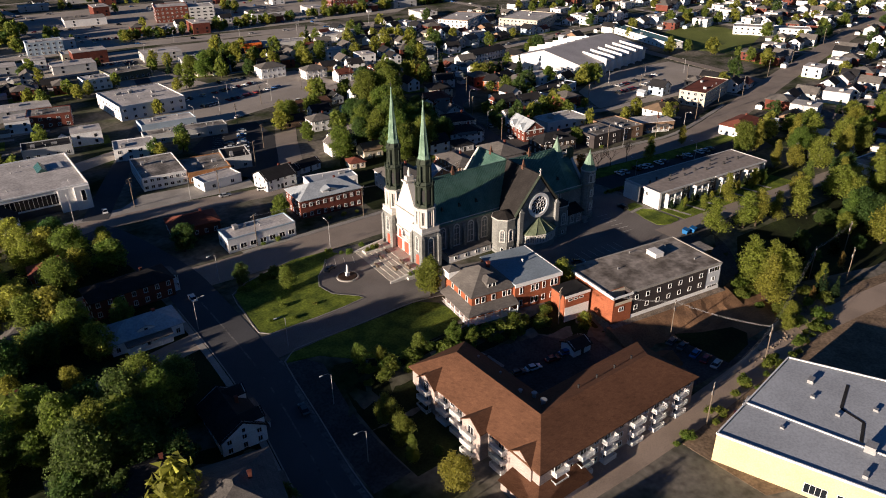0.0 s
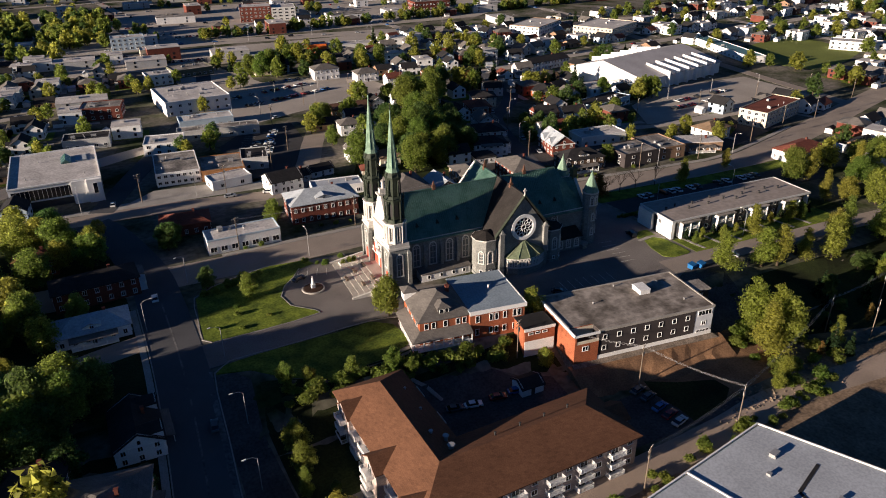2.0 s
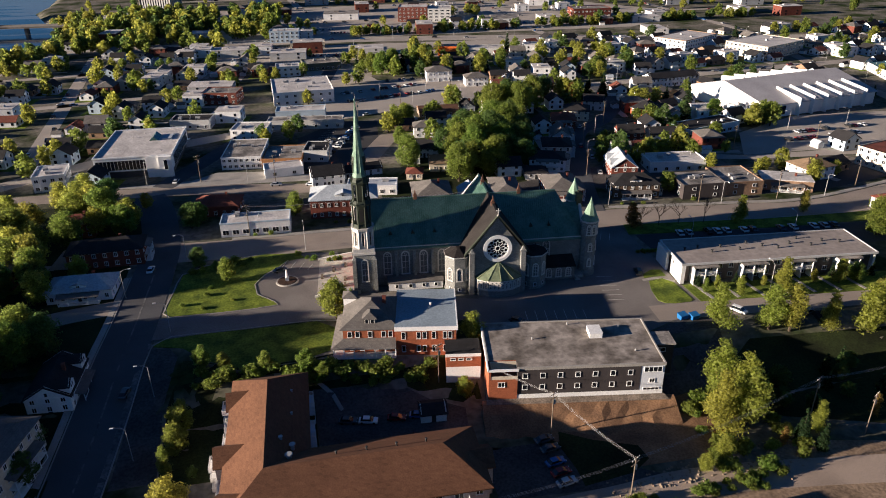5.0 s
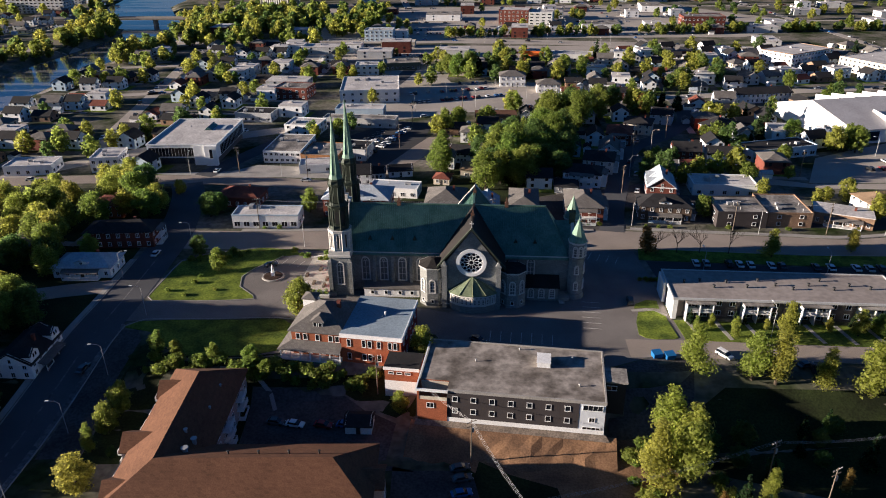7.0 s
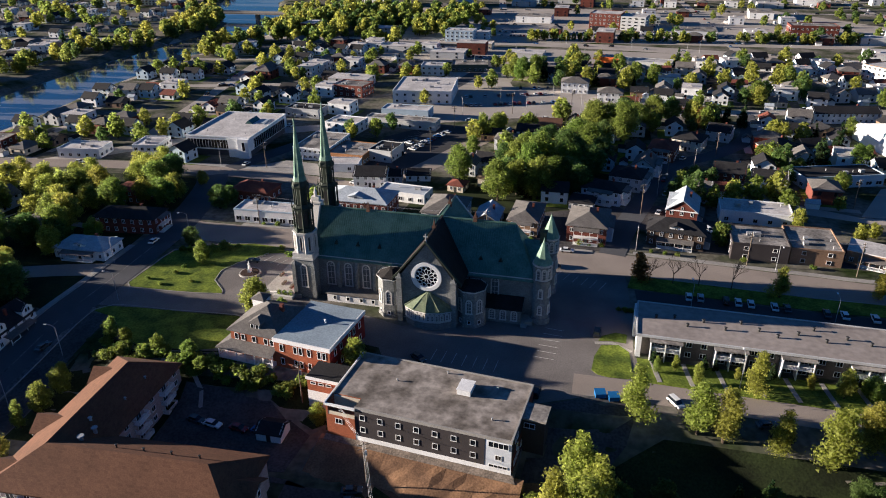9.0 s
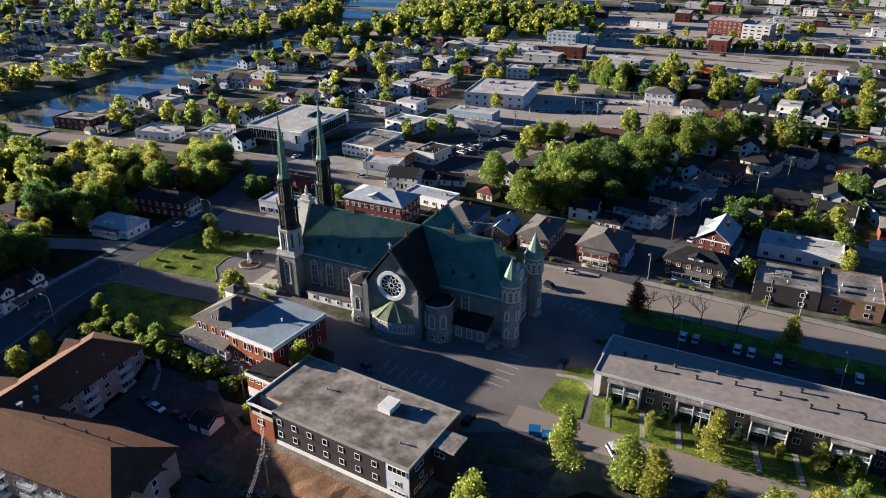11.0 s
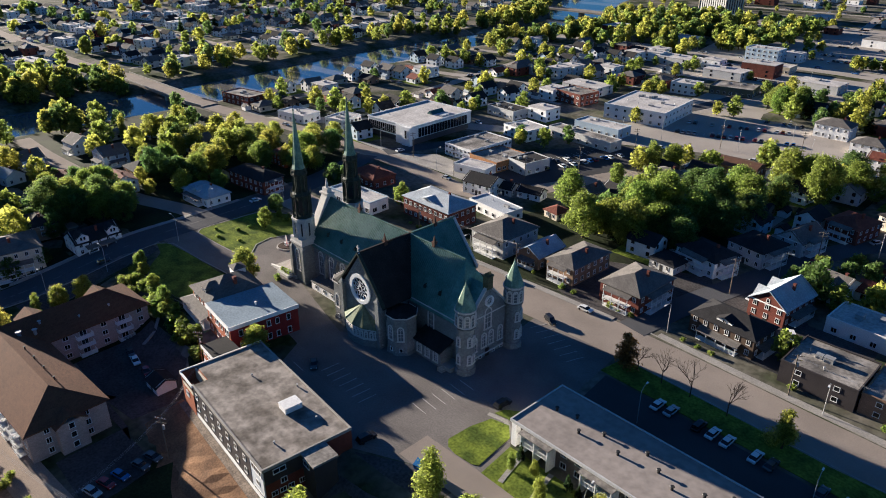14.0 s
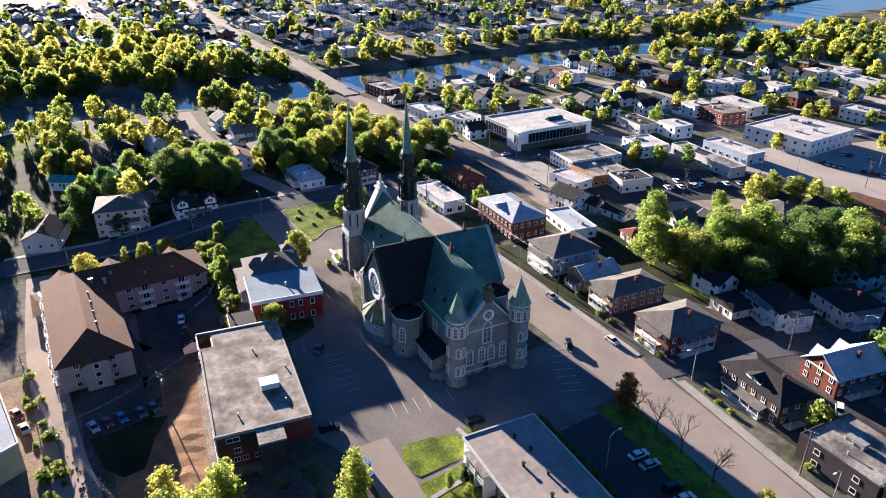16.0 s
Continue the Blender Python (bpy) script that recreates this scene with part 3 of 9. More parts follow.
sheet("pavement", [(256, 240), (300, 226), (420, 212), (425, 224), (300, 231), (262, 250)], BLEACHED, 0.04, "asphalt yard behind the offices", "car park")
sheet("pavement", [(182.5, 196), (187.5, 194), (208.5, 191.6), (211.5, 205), (217.2, 226), (214, 233), (196, 226), (184, 222)], WORN, 0.04, "dark asphalt yard beside the side street", "car park")
sheet("pavement", [(218.5, 213), (240, 200), (248, 208), (262, 214), (262, 221), (245, 222), (236, 236), (227, 234)], WORN, 0.045, "dark asphalt yard behind the houses", "car park")
# garden shade is put into the dark sheet colour, here and at the river gardens
sheet("lawn", [(132, 200), (140, 196.5), (182, 195.8), (183.5, 222), (195, 226.5), (212, 236), (222, 262), (190, 292), (156, 262), (136, 226)], SHADE_SCRUB, 0.02, "gardens behind the street houses, coloured dark for shade", "grass")
sheet("pavement", [(232, 196), (300, 186), (356, 196), (356, 212), (300, 206), (236, 214)], ASPHALT, 0.03, "asphalt yards beside the offices", "car park")
sheet("lawn", [(-110, -60), (40, -60), (41, 60), (49, 145), (49, 245), (-96, 246), (-100, 160)], SHADE_SCRUB, 0.02, "overgrown gardens between street and river, coloured dark for shade", "grass", step=10)
sheet("lawn", [(-70, 190), (-20, 180), (0, 215), (-30, 240), (-70, 240)], SHADE_SCRUB, 0.05, "dark grassy bank near the river", "grass")


def kerb(line, label="pale concrete kerb"):
    road("kerb", line, 0.3, CONCRETE, 0.17, label, category="kerb")


# paler mottled strips along the street's edge and middle
PALE_STRIP = shader("dusty_worn_asphalt", (0.2, 0.195, 0.19), 0.95, scale=0.15, fine=1.2, var=0.6, col2=(0.11, 0.11, 0.115), spec=0.03)
road("gutter", [(52.8, 60), (55.4, 95), (57.9, 116), (59.4, 130), (60.7, 138)], 1.3, PALE_STRIP, 0.085, "pale mottled strip along the street edge")
road("worn_strip", [(47.7, 60), (50.3, 95), (52.8, 116), (54.3, 130), (55.9, 150), (57.2, 178)], 0.45, PALE_STRIP, 0.084, "pale mottled strip along the street's middle")
kerb([(53.9, 60), (56.4, 95), (58.9, 116), (60.4, 130), (61.6, 137), (66, 140), (84, 139.2), (103, 138.8), (113, 136)])
kerb([(70, 150), (64.6, 150.4), (62.6, 153), (64, 164), (65.8, 176), (72, 180.2), (80.4, 182.4), (90.5, 184.3)])
kerb([(41.1, 60), (43.6, 95), (46.1, 116), (47.6, 130), (49.2, 150), (50.6, 178)])
kerb([(213, 176.6), (264, 168.6), (296, 165.6)])
kerb([(98, 177.6), (94.4, 173), (90.6, 169.5), (87.6, 164), (88.3, 157.6), (93.3, 151.8), (94, 149.8), (86.5, 149.3), (78, 149.5), (70, 150)])
kerb([(214, 191.3), (264, 183), (296, 180), (356, 192)])
kerb([(80, 198), (150, 194.3), (203, 190.5)])
road("pavement", [(80, 199.2), (150, 195.5), (203, 191.6)], 1.8, CONCRETE, 0.14, "concrete footway along the street", category="pavement")
road("pavement", [(216, 192.2), (264, 184.2), (296, 181.2), (356, 193)], 1.8, CONCRETE, 0.14, "concrete footway along the street", category="pavement")
road("pavement", [(39.9, 60), (42.4, 95), (44.9, 116), (46.4, 130), (48, 150), (49.4, 178)], 1.6, CONCRETE, 0.14, "concrete footway along the street", category="pavement")


def stripes(x, y, rot, n, gap, length, width=0.14, lift=0.075):
    bm = bmesh.new()
    for i in range(n):
        box(bm, i * gap, i * gap + width, 0, length, 0, 0.015)
    ob = new("parking_lines", mesh_of("parking_lines", bm, LINE))
    ob.matrix_basis = pose(x, y, lift, 0, 0, rot)
    tagged(ob, "worn white painted parking lines on asphalt", "road marking", kind="structure")


stripes(188, 173.2, -26, 7, 2.9, 5.2)
stripes(80, 180.6, -25, 10, 2.9, 4.6)
stripes(190.5, 128, 79, 6, 2.8, 5.0)
stripes(160, 124, -10, 7, 2.7, 5.0)
stripes(152, 122, -100, 5, 2.7, 4.8)
stripes(140, 372, 14, 22, 2.8, 5.0)
stripes(138, 392, 14, 22, 2.8, 5.0)
stripes(112, 285, 65, 14, 2.8, 5.0)

# ---- the church ----
church = thing("church", pose(120.9, 162.7, 0, 0, 0, -6.4), "large grey stone church with twin green spires and copper roofs", "church")


def stone_wall(name, bm, label="", mat=STONE):
    return part(name, bm, mat, church, label)


# nave, transept and choir walls
bm = bmesh.new()
box(bm, 2.5, 30, -8.2, 8.2, -0.6, 12.6)
stone_wall("nave_wall", bm)
bm = bmesh.new()
prism(bm, [(29.6, -17), (45.9, -17), (45.9, 15.6), (29.6, 15.6)], -0.6, 12.6)
for v in (-17, 15.0):
    solid(bm, [(29.6, v, 12.6), (45.9, v, 12.6), (37.75, v, 23.6), (29.6, v + 0.6, 12.6), (45.9, v + 0.6, 12.6), (37.75, v + 0.6, 23.6)],
          [(0, 1, 2), (5, 4, 3), (0, 2, 5, 3), (1, 4, 5, 2), (0, 3, 4, 1)])
stone_wall("transept_wall", bm)
bm = bmesh.new()
box(bm, 45.9, 66.3, -8.0, 8.0, -0.6, 12.3)
solid(bm, [(65.6, -7, 12.3), (65.6, 7, 12.3), (65.6, 0, 19.8), (66.5, -7, 12.3), (66.5, 7, 12.3), (66.5, 0, 19.8)],
      [(0, 2, 1), (3, 4, 5), (0, 3, 5, 2), (1, 2, 5, 4), (0, 1, 4, 3)])
stone_wall("choir_wall", bm)
# cornices and plinth
bands = [(66.3, 66.6, -8, 8, 1.0, 1.35), (66.3, 66.6, -8, 8, 12.1, 12.45), (29.4, 46.1, -17.2, -16.9, 0.9, 1.2)]
for s in (-1, 1):
    bands += [(2.5, 29.5, s * 8.2 - 0.25, s * 8.2 + 0.25, 12.1, 12.5), (46, 66, s * 8.0 - 0.25, s * 8.0 + 0.25, 11.8, 12.2)]
for q in bands:
    bm = bmesh.new()
    box(bm, *q)
    part("cornice", bm, PALE, church, "pale stone cornice")
# buttresses
for s in (-1, 1):
    for u in (9.3, 14.7, 20.1):
        bm = bmesh.new()
        solid(bm, [(u - 0.45, s * 8.2, -0.5), (u + 0.45, s * 8.2, -0.5), (u + 0.45, s * 9.3, -0.5), (u - 0.45, s * 9.3, -0.5),
                   (u - 0.45, s * 8.2, 11), (u + 0.45, s * 8.2, 11), (u + 0.45, s * 9.2, 8.5), (u - 0.45, s * 9.2, 8.5)],
              [(0, 1, 5, 4), (1, 2, 6, 5), (2, 3, 7, 6), (3, 0, 4, 7), (4, 5, 6, 7)])
        part("buttress", bm, STONE, church)
    for u in (30.3, 45.2):
        bm = bmesh.new()
        v = -17.0 if s < 0 else 15.6
        box(bm, u - 0.7, u + 0.7, min(v, v + s * 1.0), max(v, v + s * 1.0), -0.5, 13.2)
        box(bm, u - 0.9, u + 0.9, min(v, v + s * 1.2), max(v, v + s * 1.2), 13.2, 13.6)
        frustum(bm, u, v + s * 0.5, 13.6, 14.8, 0.9, 0.05, 4)
        part("buttress", bm, STONE, church)

# roofs
RZ = 24.2


def ribs(bm, y0, z0, y1, z1, h=0.09):
    """One standing seam running from eave (y0, z0) to ridge (y1, z1)."""
    ln = math.hypot(y1 - y0, z1 - z0)
    ny, nz = -(z1 - z0) / ln * h, (y1 - y0) / ln * h
    if nz < 0:
        ny, nz = -ny, -nz
    pts = []
    for xx in (-0.04, 0.04):
        pts += [(xx, y0, z0), (xx, y1, z1), (xx, y1 + ny, z1 + nz), (xx, y0 + ny, z0 + nz)]
    solid(bm, pts, [(0, 1, 2, 3), (7, 6, 5, 4), (3, 2, 6, 7), (0, 3, 7, 4)])


def roof_planes(name, x0, x1, half, ze, mat, label, over=0.55):
    k = (RZ - ze) / half
    bm = bmesh.new()
    for s in (-1, 1):
        slab(bm, [(x0, s * (half + over), ze - k * over), (x1, s * (half + over), ze - k * over), (x1, 0, RZ), (x0, 0, RZ)][::s], 0.3)
    bmesh.ops.remove_doubles(bm, verts=bm.verts, dist=0.01)
    roof = part(name, bm, mat, church, label)
    bm = bmesh.new()
    box(bm, x0, x1, -0.22, 0.22, RZ - 0.1, RZ + 0.2)
    part("ridge", bm, mat, roof)
    for s in (-1, 1):
        bm = bmesh.new()
        ribs(bm, s * (half + over), ze - k * over, s * 0.05, RZ - 0.05)
        me = mesh_of("seam", bm, mat)
        n = int((x1 - x0 - 0.2) / 0.62)
        for i in range(n + 1):
            part("seam", me, None, roof, m=pose(x0 + 0.1 + (x1 - x0 - 0.2) * i / n, 0, 0))
    return roof


nave_roof = roof_planes("nave_roof", 1.5, 38, 8.2, 12.6, COPPER, "green standing-seam copper roof")
choir_roof = roof_planes("choir_roof", 37.5, 58.5, 8.0, 12.3, COPPER, "green standing-seam copper roof")
bm = bmesh.new()
ke = (RZ - 12.3) / 8.0
for s in (-1, 1):
    slab(bm, [(58.5, s * 8.55, 12.3 - 0.55 * ke), (65.7, s * 8.55, 12.3 - 0.55 * ke), (58.5, 0, RZ)][::s], 0.3)
slab(bm, [(65.7, -8.55, 12.3 - 0.55 * ke), (65.7, 8.55, 12.3 - 0.55 * ke), (58.5, 0, RZ)], 0.3)
gable(bm, 60.5, 65.6, -6.8, 6.8, 12.6, 20.0, 0.1)
part("choir_hip", bm, COPPER, church, "green copper hip over the east end")


def cross_roof(v0, v1, mat, label, seams):
    """One arm of the transept roof, ridge along v."""
    bm = bmesh.new()
    half, ze, zr, c = 9.4, 12.2, RZ + 0.25, 37.75
    for s in (-1, 1):
        slab(bm, [(c + s * half, v0, ze), (c + s * half, v1, ze), (c, v1, zr), (c, v0, zr)][::s], 0.35)
    box(bm, c - 0.25, c + 0.25, min(v0, v1), max(v0, v1), zr - 0.15, zr + 0.2)
    roof = part("transept_roof", bm, mat, church, label)
    if seams:
        for s in (-1, 1):
            bm = bmesh.new()
            solid(bm, [(c + s * half, -0.04, ze), (c, -0.04, zr), (c, -0.04, zr + 0.12), (c + s * half, -0.04, ze + 0.12), (c + s * half, 0.04, ze), (c, 0.04, zr), (c, 0.04, zr + 0.12), (c + s * half, 0.04, ze + 0.12)],
                  [(0, 1, 2, 3), (7, 6, 5, 4), (3, 2, 6, 7)])
            me = mesh_of("seam", bm, mat)
            n = int(abs(v1 - v0) / 0.62)
            for i in range(n + 1):
                part("seam", me, None, roof, m=pose(0, v0 + (v1 - v0) * i / n, 0))
    return roof


south_roof = cross_roof(0.0, -17.5, SLATE, "dark brown slate roof", False)
north_roof = cross_roof(0.6, 16.2, COPPER, "green standing-seam copper roof", True)
bm = bmesh.new()
for i in range(14):
    u = 38.6 + i * 0.58
    z = RZ + 0.33 - (u - 37.75) * 1.277
    box(bm, u - 0.03, u + 0.03, -2.3, -1.6, z, z + 0.09)
for v in (-2.3, -1.65):
    solid(bm, [(38.0, v, RZ + 0.1), (46.6, v, RZ - 10.9), (46.6, v, RZ - 10.75), (38.0, v, RZ + 0.25), (38.0, v + 0.07, RZ + 0.1), (46.6, v + 0.07, RZ - 10.9), (46.6, v + 0.07, RZ - 10.75), (38.0, v + 0.07, RZ + 0.25)],
          [(0, 1, 2, 3), (7, 6, 5, 4), (3, 2, 6, 7), (0, 4, 5, 1)])
part("roof_ladder", bm, DARK_METAL, south_roof, "dark metal roof ladder")

# small triangular roof vents on the south and north slopes
for s in (-1, 1):
    for roof, us, half, ze in ((nave_roof, (8, 14.5, 21), 8.2, 12.6), (choir_roof, (50, 55.5), 8.0, 12.3)):
        for u in us:
            v = half * 0.72
            z = ze + (RZ - ze) * 0.28
            bm = bmesh.new()
            solid(bm, [(u - 0.55, s * (v + 0.5), z - 0.4), (u + 0.55, s * (v + 0.5), z - 0.4), (u, s * (v + 0.5), z + 0.75), (u, s * (v - 0.75), z + 0.75), (u - 0.55, s * (v - 0.2), z), (u + 0.55, s * (v - 0.2), z)],
                  [(0, 1, 2), (0, 2, 3, 4), (1, 5, 3, 2)])
            part("roof_vent", bm, BELFRY, roof, "small dark triangular roof vent")

# ridge pinnacles
for u, v, h in ((16, 0, 2.6), (37.75, -8.6, 3.0), (37.75, 8.8, 3.0), (47.2, 0, 2.8)):
    bm = bmesh.new()
    frustum(bm, u, v, RZ - 0.4, RZ + 0.7, 0.75, 0.6, 4)
    frustum(bm, u, v, RZ + 0.7, RZ + 0.9, 0.85, 0.85, 4)
    frustum(bm, u, v, RZ + 0.9, RZ + h, 0.5, 0.04, 4)
    part("ridge_pinnacle", bm, shader("rusty_brown_sheet", (0.14, 0.075, 0.05), 0.7, scale=1, fine=4, var=0.35), church, "rusty brown ridge pinnacle")


def cross_on(u, v, z, h, parent, mat=PALE, turn=0):
    bm = bmesh.new()
    box(bm, -0.12, 0.12, -0.12, 0.12, 0, h)
    box(bm, -h * 0.3, h * 0.3, -0.1, 0.1, h * 0.55, h * 0.72)
    frustum(bm, 0, 0, -0.5, 0.15, 0.5, 0.25, 4)
    return part("cross", bm, mat, parent, "small cross on a pedestal", m=pose(u, v, z, 0, 0, turn))


# gable copings with crosses
def coping(c, v, half, ze, zr, along, side, mat=PALE):
    bm = bmesh.new()
    w = 0.45
    for s in (-1, 1):
        quad = [(-0.05 * s, zr + 0.5), (s * half, ze + 0.45), (s * half, ze - 0.15), (-0.05 * s, zr - 0.1)]
        pts = [(c + q, v - w, z) if along == "u" else (v - w, c + q, z) for q, z in quad] + [(c + q, v + w, z) if along == "u" else (v + w, c + q, z) for q, z in quad]
        solid(bm, pts, [(0, 1, 2, 3), (7, 6, 5, 4), (0, 4, 5, 1), (1, 5, 6, 2), (3, 2, 6, 7)])
    return part("gable_coping", bm, mat, church, "stone gable coping")


coping(37.75, -17.15, 9.5, 12.4, 24.2, "u", "S", BELFRY)
coping(37.75, 15.9, 9.5, 12.4, 24.2, "u", "N", PALE)
coping(0, 66.2, 7.2, 12.3, 20.2, "v", "E", PALE)
cross_on(37.75, -17.1, 24.6, 1.9, church, turn=0)
bm = bmesh.new()
box(bm, 65.3, 66.9, -0.9, 0.9, 19.2, 22.4)
box(bm, 65.1, 67.1, -1.1, 1.1, 22.4, 22.8)
for v in (-0.7, 0.0, 0.7):
    frustum(bm, 66.1, v, 22.8, 23.5, 0.3, 0.2, 4)
part("gable_chimney", bm, shader("mossy_stone", (0.13, 0.13, 0.07), 0.9, scale=0.6, fine=4, var=0.4), church, "mossy stone chimney on the gable")

# rose window
def rose(cx, v, cz, r, name="rose_window", turn=0, spokes=12):
    ob = part(name, bmesh.new(), WHITE, church, "round tracery window in a pale stone ring", m=pose(cx, v, cz, 0, 0, turn))
    me = ob.data
    bm = bmesh.new()

    def annulus(x, z, r0, r1, y0, y1, n=40):
        for i in range(n):
            a0, a1 = 2 * math.pi * i / n, 2 * math.pi * (i + 1) / n
            pts = []
            for y in (y0, y1):
                for a, q in ((a0, r1), (a1, r1), (a1, r0), (a0, r0)):
                    pts.append((x + q * math.cos(a), y, z + q * math.sin(a)))
            solid(bm, pts, [(0, 1, 2, 3), (0, 4, 5, 1), (3, 2, 6, 7)])
    annulus(0, 0, r, r * 1.3, -0.35, 0.1)
    annulus(0, 0, r * 0.94, r * 1.02, -0.22, 0.1)
    annulus(0, 0, r * 0.19, r * 0.23, -0.18, 0.05, 20)
    for i in range(spokes):
        a = 2 * math.pi * (i + 0.5) / spokes
        annulus(r * 0.78 * math.cos(a), r * 0.78 * math.sin(a), r * 0.155, r * 0.195, -0.16, 0.05, 14)
        c, s, w = math.cos(a), math.sin(a), 0.05 * r / 3
        pts = []
        for y in (-0.15, 0.05):
            for q, o in ((0.22 * r, -w), (0.6 * r, -w), (0.6 * r, w), (0.22 * r, w)):
                pts.append((q * c - o * s, y, q * s + o * c))
        solid(bm, pts, [(0, 1, 2, 3), (0, 4, 5, 1), (3, 2, 6, 7)])
    bmesh.ops.recalc_face_normals(bm, faces=bm.faces)
    bm.to_mesh(me)
    bm.free()
    bm = bmesh.new()
    frustum(bm, 0, 0, 0, 0.02, r, r, 40)
    part("pane", bm, GLASS, ob, m=pose(0, 0.0, 0, 90, 0, 0))
    return ob


rose(37.75, -17.06, 14.2, 3.2)
rose(66.62, 0, 15.9, 1.1, turn=90, spokes=8)

# tall arched windows
for s, side in ((-1, "S"), (1, "N")):
    for u in (6.7, 12.0, 17.4, 22.8):
        window(church, u, s * 8.22, 3.6, side, 1.9, 6.8, 1, True)
window(church, 54.5, -8.02, 5.6, "S", 1.7, 5.4, 1, True)
window(church, 54.5, 8.02, 4.6, "N", 1.7, 6.0, 1, True)
for v, z, w, h in ((0, 8.2, 2.0, 5.4), (-1.3, 3.2, 1.3, 3.6), (1.3, 3.2, 1.3, 3.6), (-4.6, 3.0, 1.3, 3.8), (4.6, 3.0, 1.3, 3.8)):
    window(church, 66.35, v, z, "E", w, h, 1, True)
for v in (-5.2, -2.4, 2.4, 5.2):
    window(church, 66.35, v, 0.3, "E", 0.8, 0.5, 0)
bm = bmesh.new()
box(bm, 66.3, 66.55, -0.6, 0.6, 0, 2.2)
part("side_door", bm, shader("dark_wood_door", (0.05, 0.03, 0.02), 0.6), church, "dark wooden side door")

# eight-sided stair pavilions beside the transept
for u, v, r, h, hr in ((26.9, -13.3, 3.9, 11.6, 13.6), (49.2, -13.2, 3.9, 10.6, 11.6), (26.9, 12.2, 3.8, 11.6, 13.4), (49.2, 12.0, 3.8, 10.6, 11.6)):
    pav = part("stair_pavilion", bmesh.new(), STONE, church, "eight-sided stone stair pavilion")
    bm = bmesh.new()
    frustum(bm, u, v, -0.6, h, r, r, 8)
    frustum(bm, u, v, -0.6, 0.9, r + 0.25, r + 0.25, 8)
    bmesh.ops.recalc_face_normals(bm, faces=bm.faces)
    bm.to_mesh(pav.data)
    bm.free()
    bm = bmesh.new()
    frustum(bm, u, v, h, h + 0.35, r + 0.35, r + 0.45, 8)
    part("cornice", bm, PALE, pav, "pale stone cornice")
    bm = bmesh.new()
    frustum(bm, u, v, h + 0.35, hr, r + 0.25, 0.7, 8)
    for i in range(8):
        a = math.pi / 8 + math.pi / 4 * i
        frustum(bm, u + r * math.cos(a), v + r * math.sin(a), h + 0.3, h + 0.95, 0.2, 0.05, 4)
    part("roof", bm, SLATE, pav, "dark slate roof")
    south = v < 0
    for k in ((5, 6, 7) if south else (1, 2, 3)):
        a = math.pi / 4 * k
        ap = r * math.cos(math.pi / 8) + 0.02
        window(pav, u + ap * math.cos(a), v + ap * math.sin(a), 4.4, "S", 1.2, 3.6, 1, True, turn=math.degrees(a) + 90)
        window(pav, u + ap * math.cos(a), v + ap * math.sin(a), 1.0, "S", 0.7, 1.0, 0, turn=math.degrees(a) + 90)

# south chapel under the rose window
chapel = part("chapel", bmesh.new(), STONE, church, "low half-round stone chapel")
bm = bmesh.new()
cc, cr = (38.3, -16.2), 6.9
poly = [(cc[0] + cr * math.cos(a), cc[1] + 0.62 * cr * math.sin(a)) for a in [math.pi + math.pi * i / 6 for i in range(7)]]
prism(bm, poly, -0.6, 5.4)
bmesh.ops.recalc_face_normals(bm, faces=bm.faces)
bm.to_mesh(chapel.data)
bm.free()
for i in range(6):
    bm = bmesh.new()
    (x0, y0), (x1, y1) = poly[i], poly[i + 1]
    f = 1.07
    o = lambda x, y: (cc[0] + (x - cc[0]) * f, cc[1] + (y - cc[1]) * f)
    (p0, q0), (p1, q1) = o(x0, y0), o(x1, y1)
    solid(bm, [(p0, q0, 5.3), (p1, q1, 5.3), (38.1, -17.0, 9.7), (p0, q0, 5.55), (p1, q1, 5.55), (38.1, -17.0, 10.0)], [(3, 4, 5), (0, 1, 4, 3), (2, 1, 0), (0, 3, 5, 2), (1, 2, 5, 4)])
    ln = math.hypot(p1 - p0, q1 - q0)
    solid(bm, [(p0 - 0.1, q0, 5.5), (p0 + 0.1, q0, 5.5), (38.1, -17.0, 10.1), (p0, q0 - 0.1, 5.75)], [(0, 1, 3), (1, 2, 3), (0, 3, 2)])
    part("roof_panel", bm, shader("dull_olive_copper", (0.17, 0.205, 0.125), 0.75, scale=0.6, fine=3, var=0.4), chapel, "dull olive-green copper roof panel")
bm = bmesh.new()
prism(bm, [(cc[0] + (x - cc[0]) * 1.03, cc[1] + (y - cc[1]) * 1.05) for x, y in poly], 4.9, 5.25)
prism(bm, [(cc[0] + (x - cc[0]) * 1.03, cc[1] + (y - cc[1]) * 1.05) for x, y in poly], 2.1, 2.35)
part("cornice", bm, PALE, chapel, "pale stone bands")
for i in range(6):
    (x0, y0), (x1, y1) = poly[i], poly[i + 1]
    a = math.degrees(math.atan2(y1 - y0, x1 - x0))
    n = 3 if i in (2, 3) else 2
    for j in range(n):
        t = (j + 0.5) / n
        nx, ny = math.sin(radians(a)), -math.cos(radians(a))
        window(chapel, x0 + (x1 - x0) * t + nx * 0.05, y0 + (y1 - y0) * t + ny * 0.05, 2.7, "S", 0.45, 1.7, 0, True, turn=a)

# east annex and south lean-to
annex = part("annex", bmesh.new(), STONE, church, "low stone sacristy with a dark roof")
bm = bmesh.new()
box(bm, 52.8, 62.3, -12.2, -7.9, -0.6, 4.6)
bmesh.ops.recalc_face_normals(bm, faces=bm.faces)
bm.to_mesh(annex.data)
bm.free()
bm = bmesh.new()
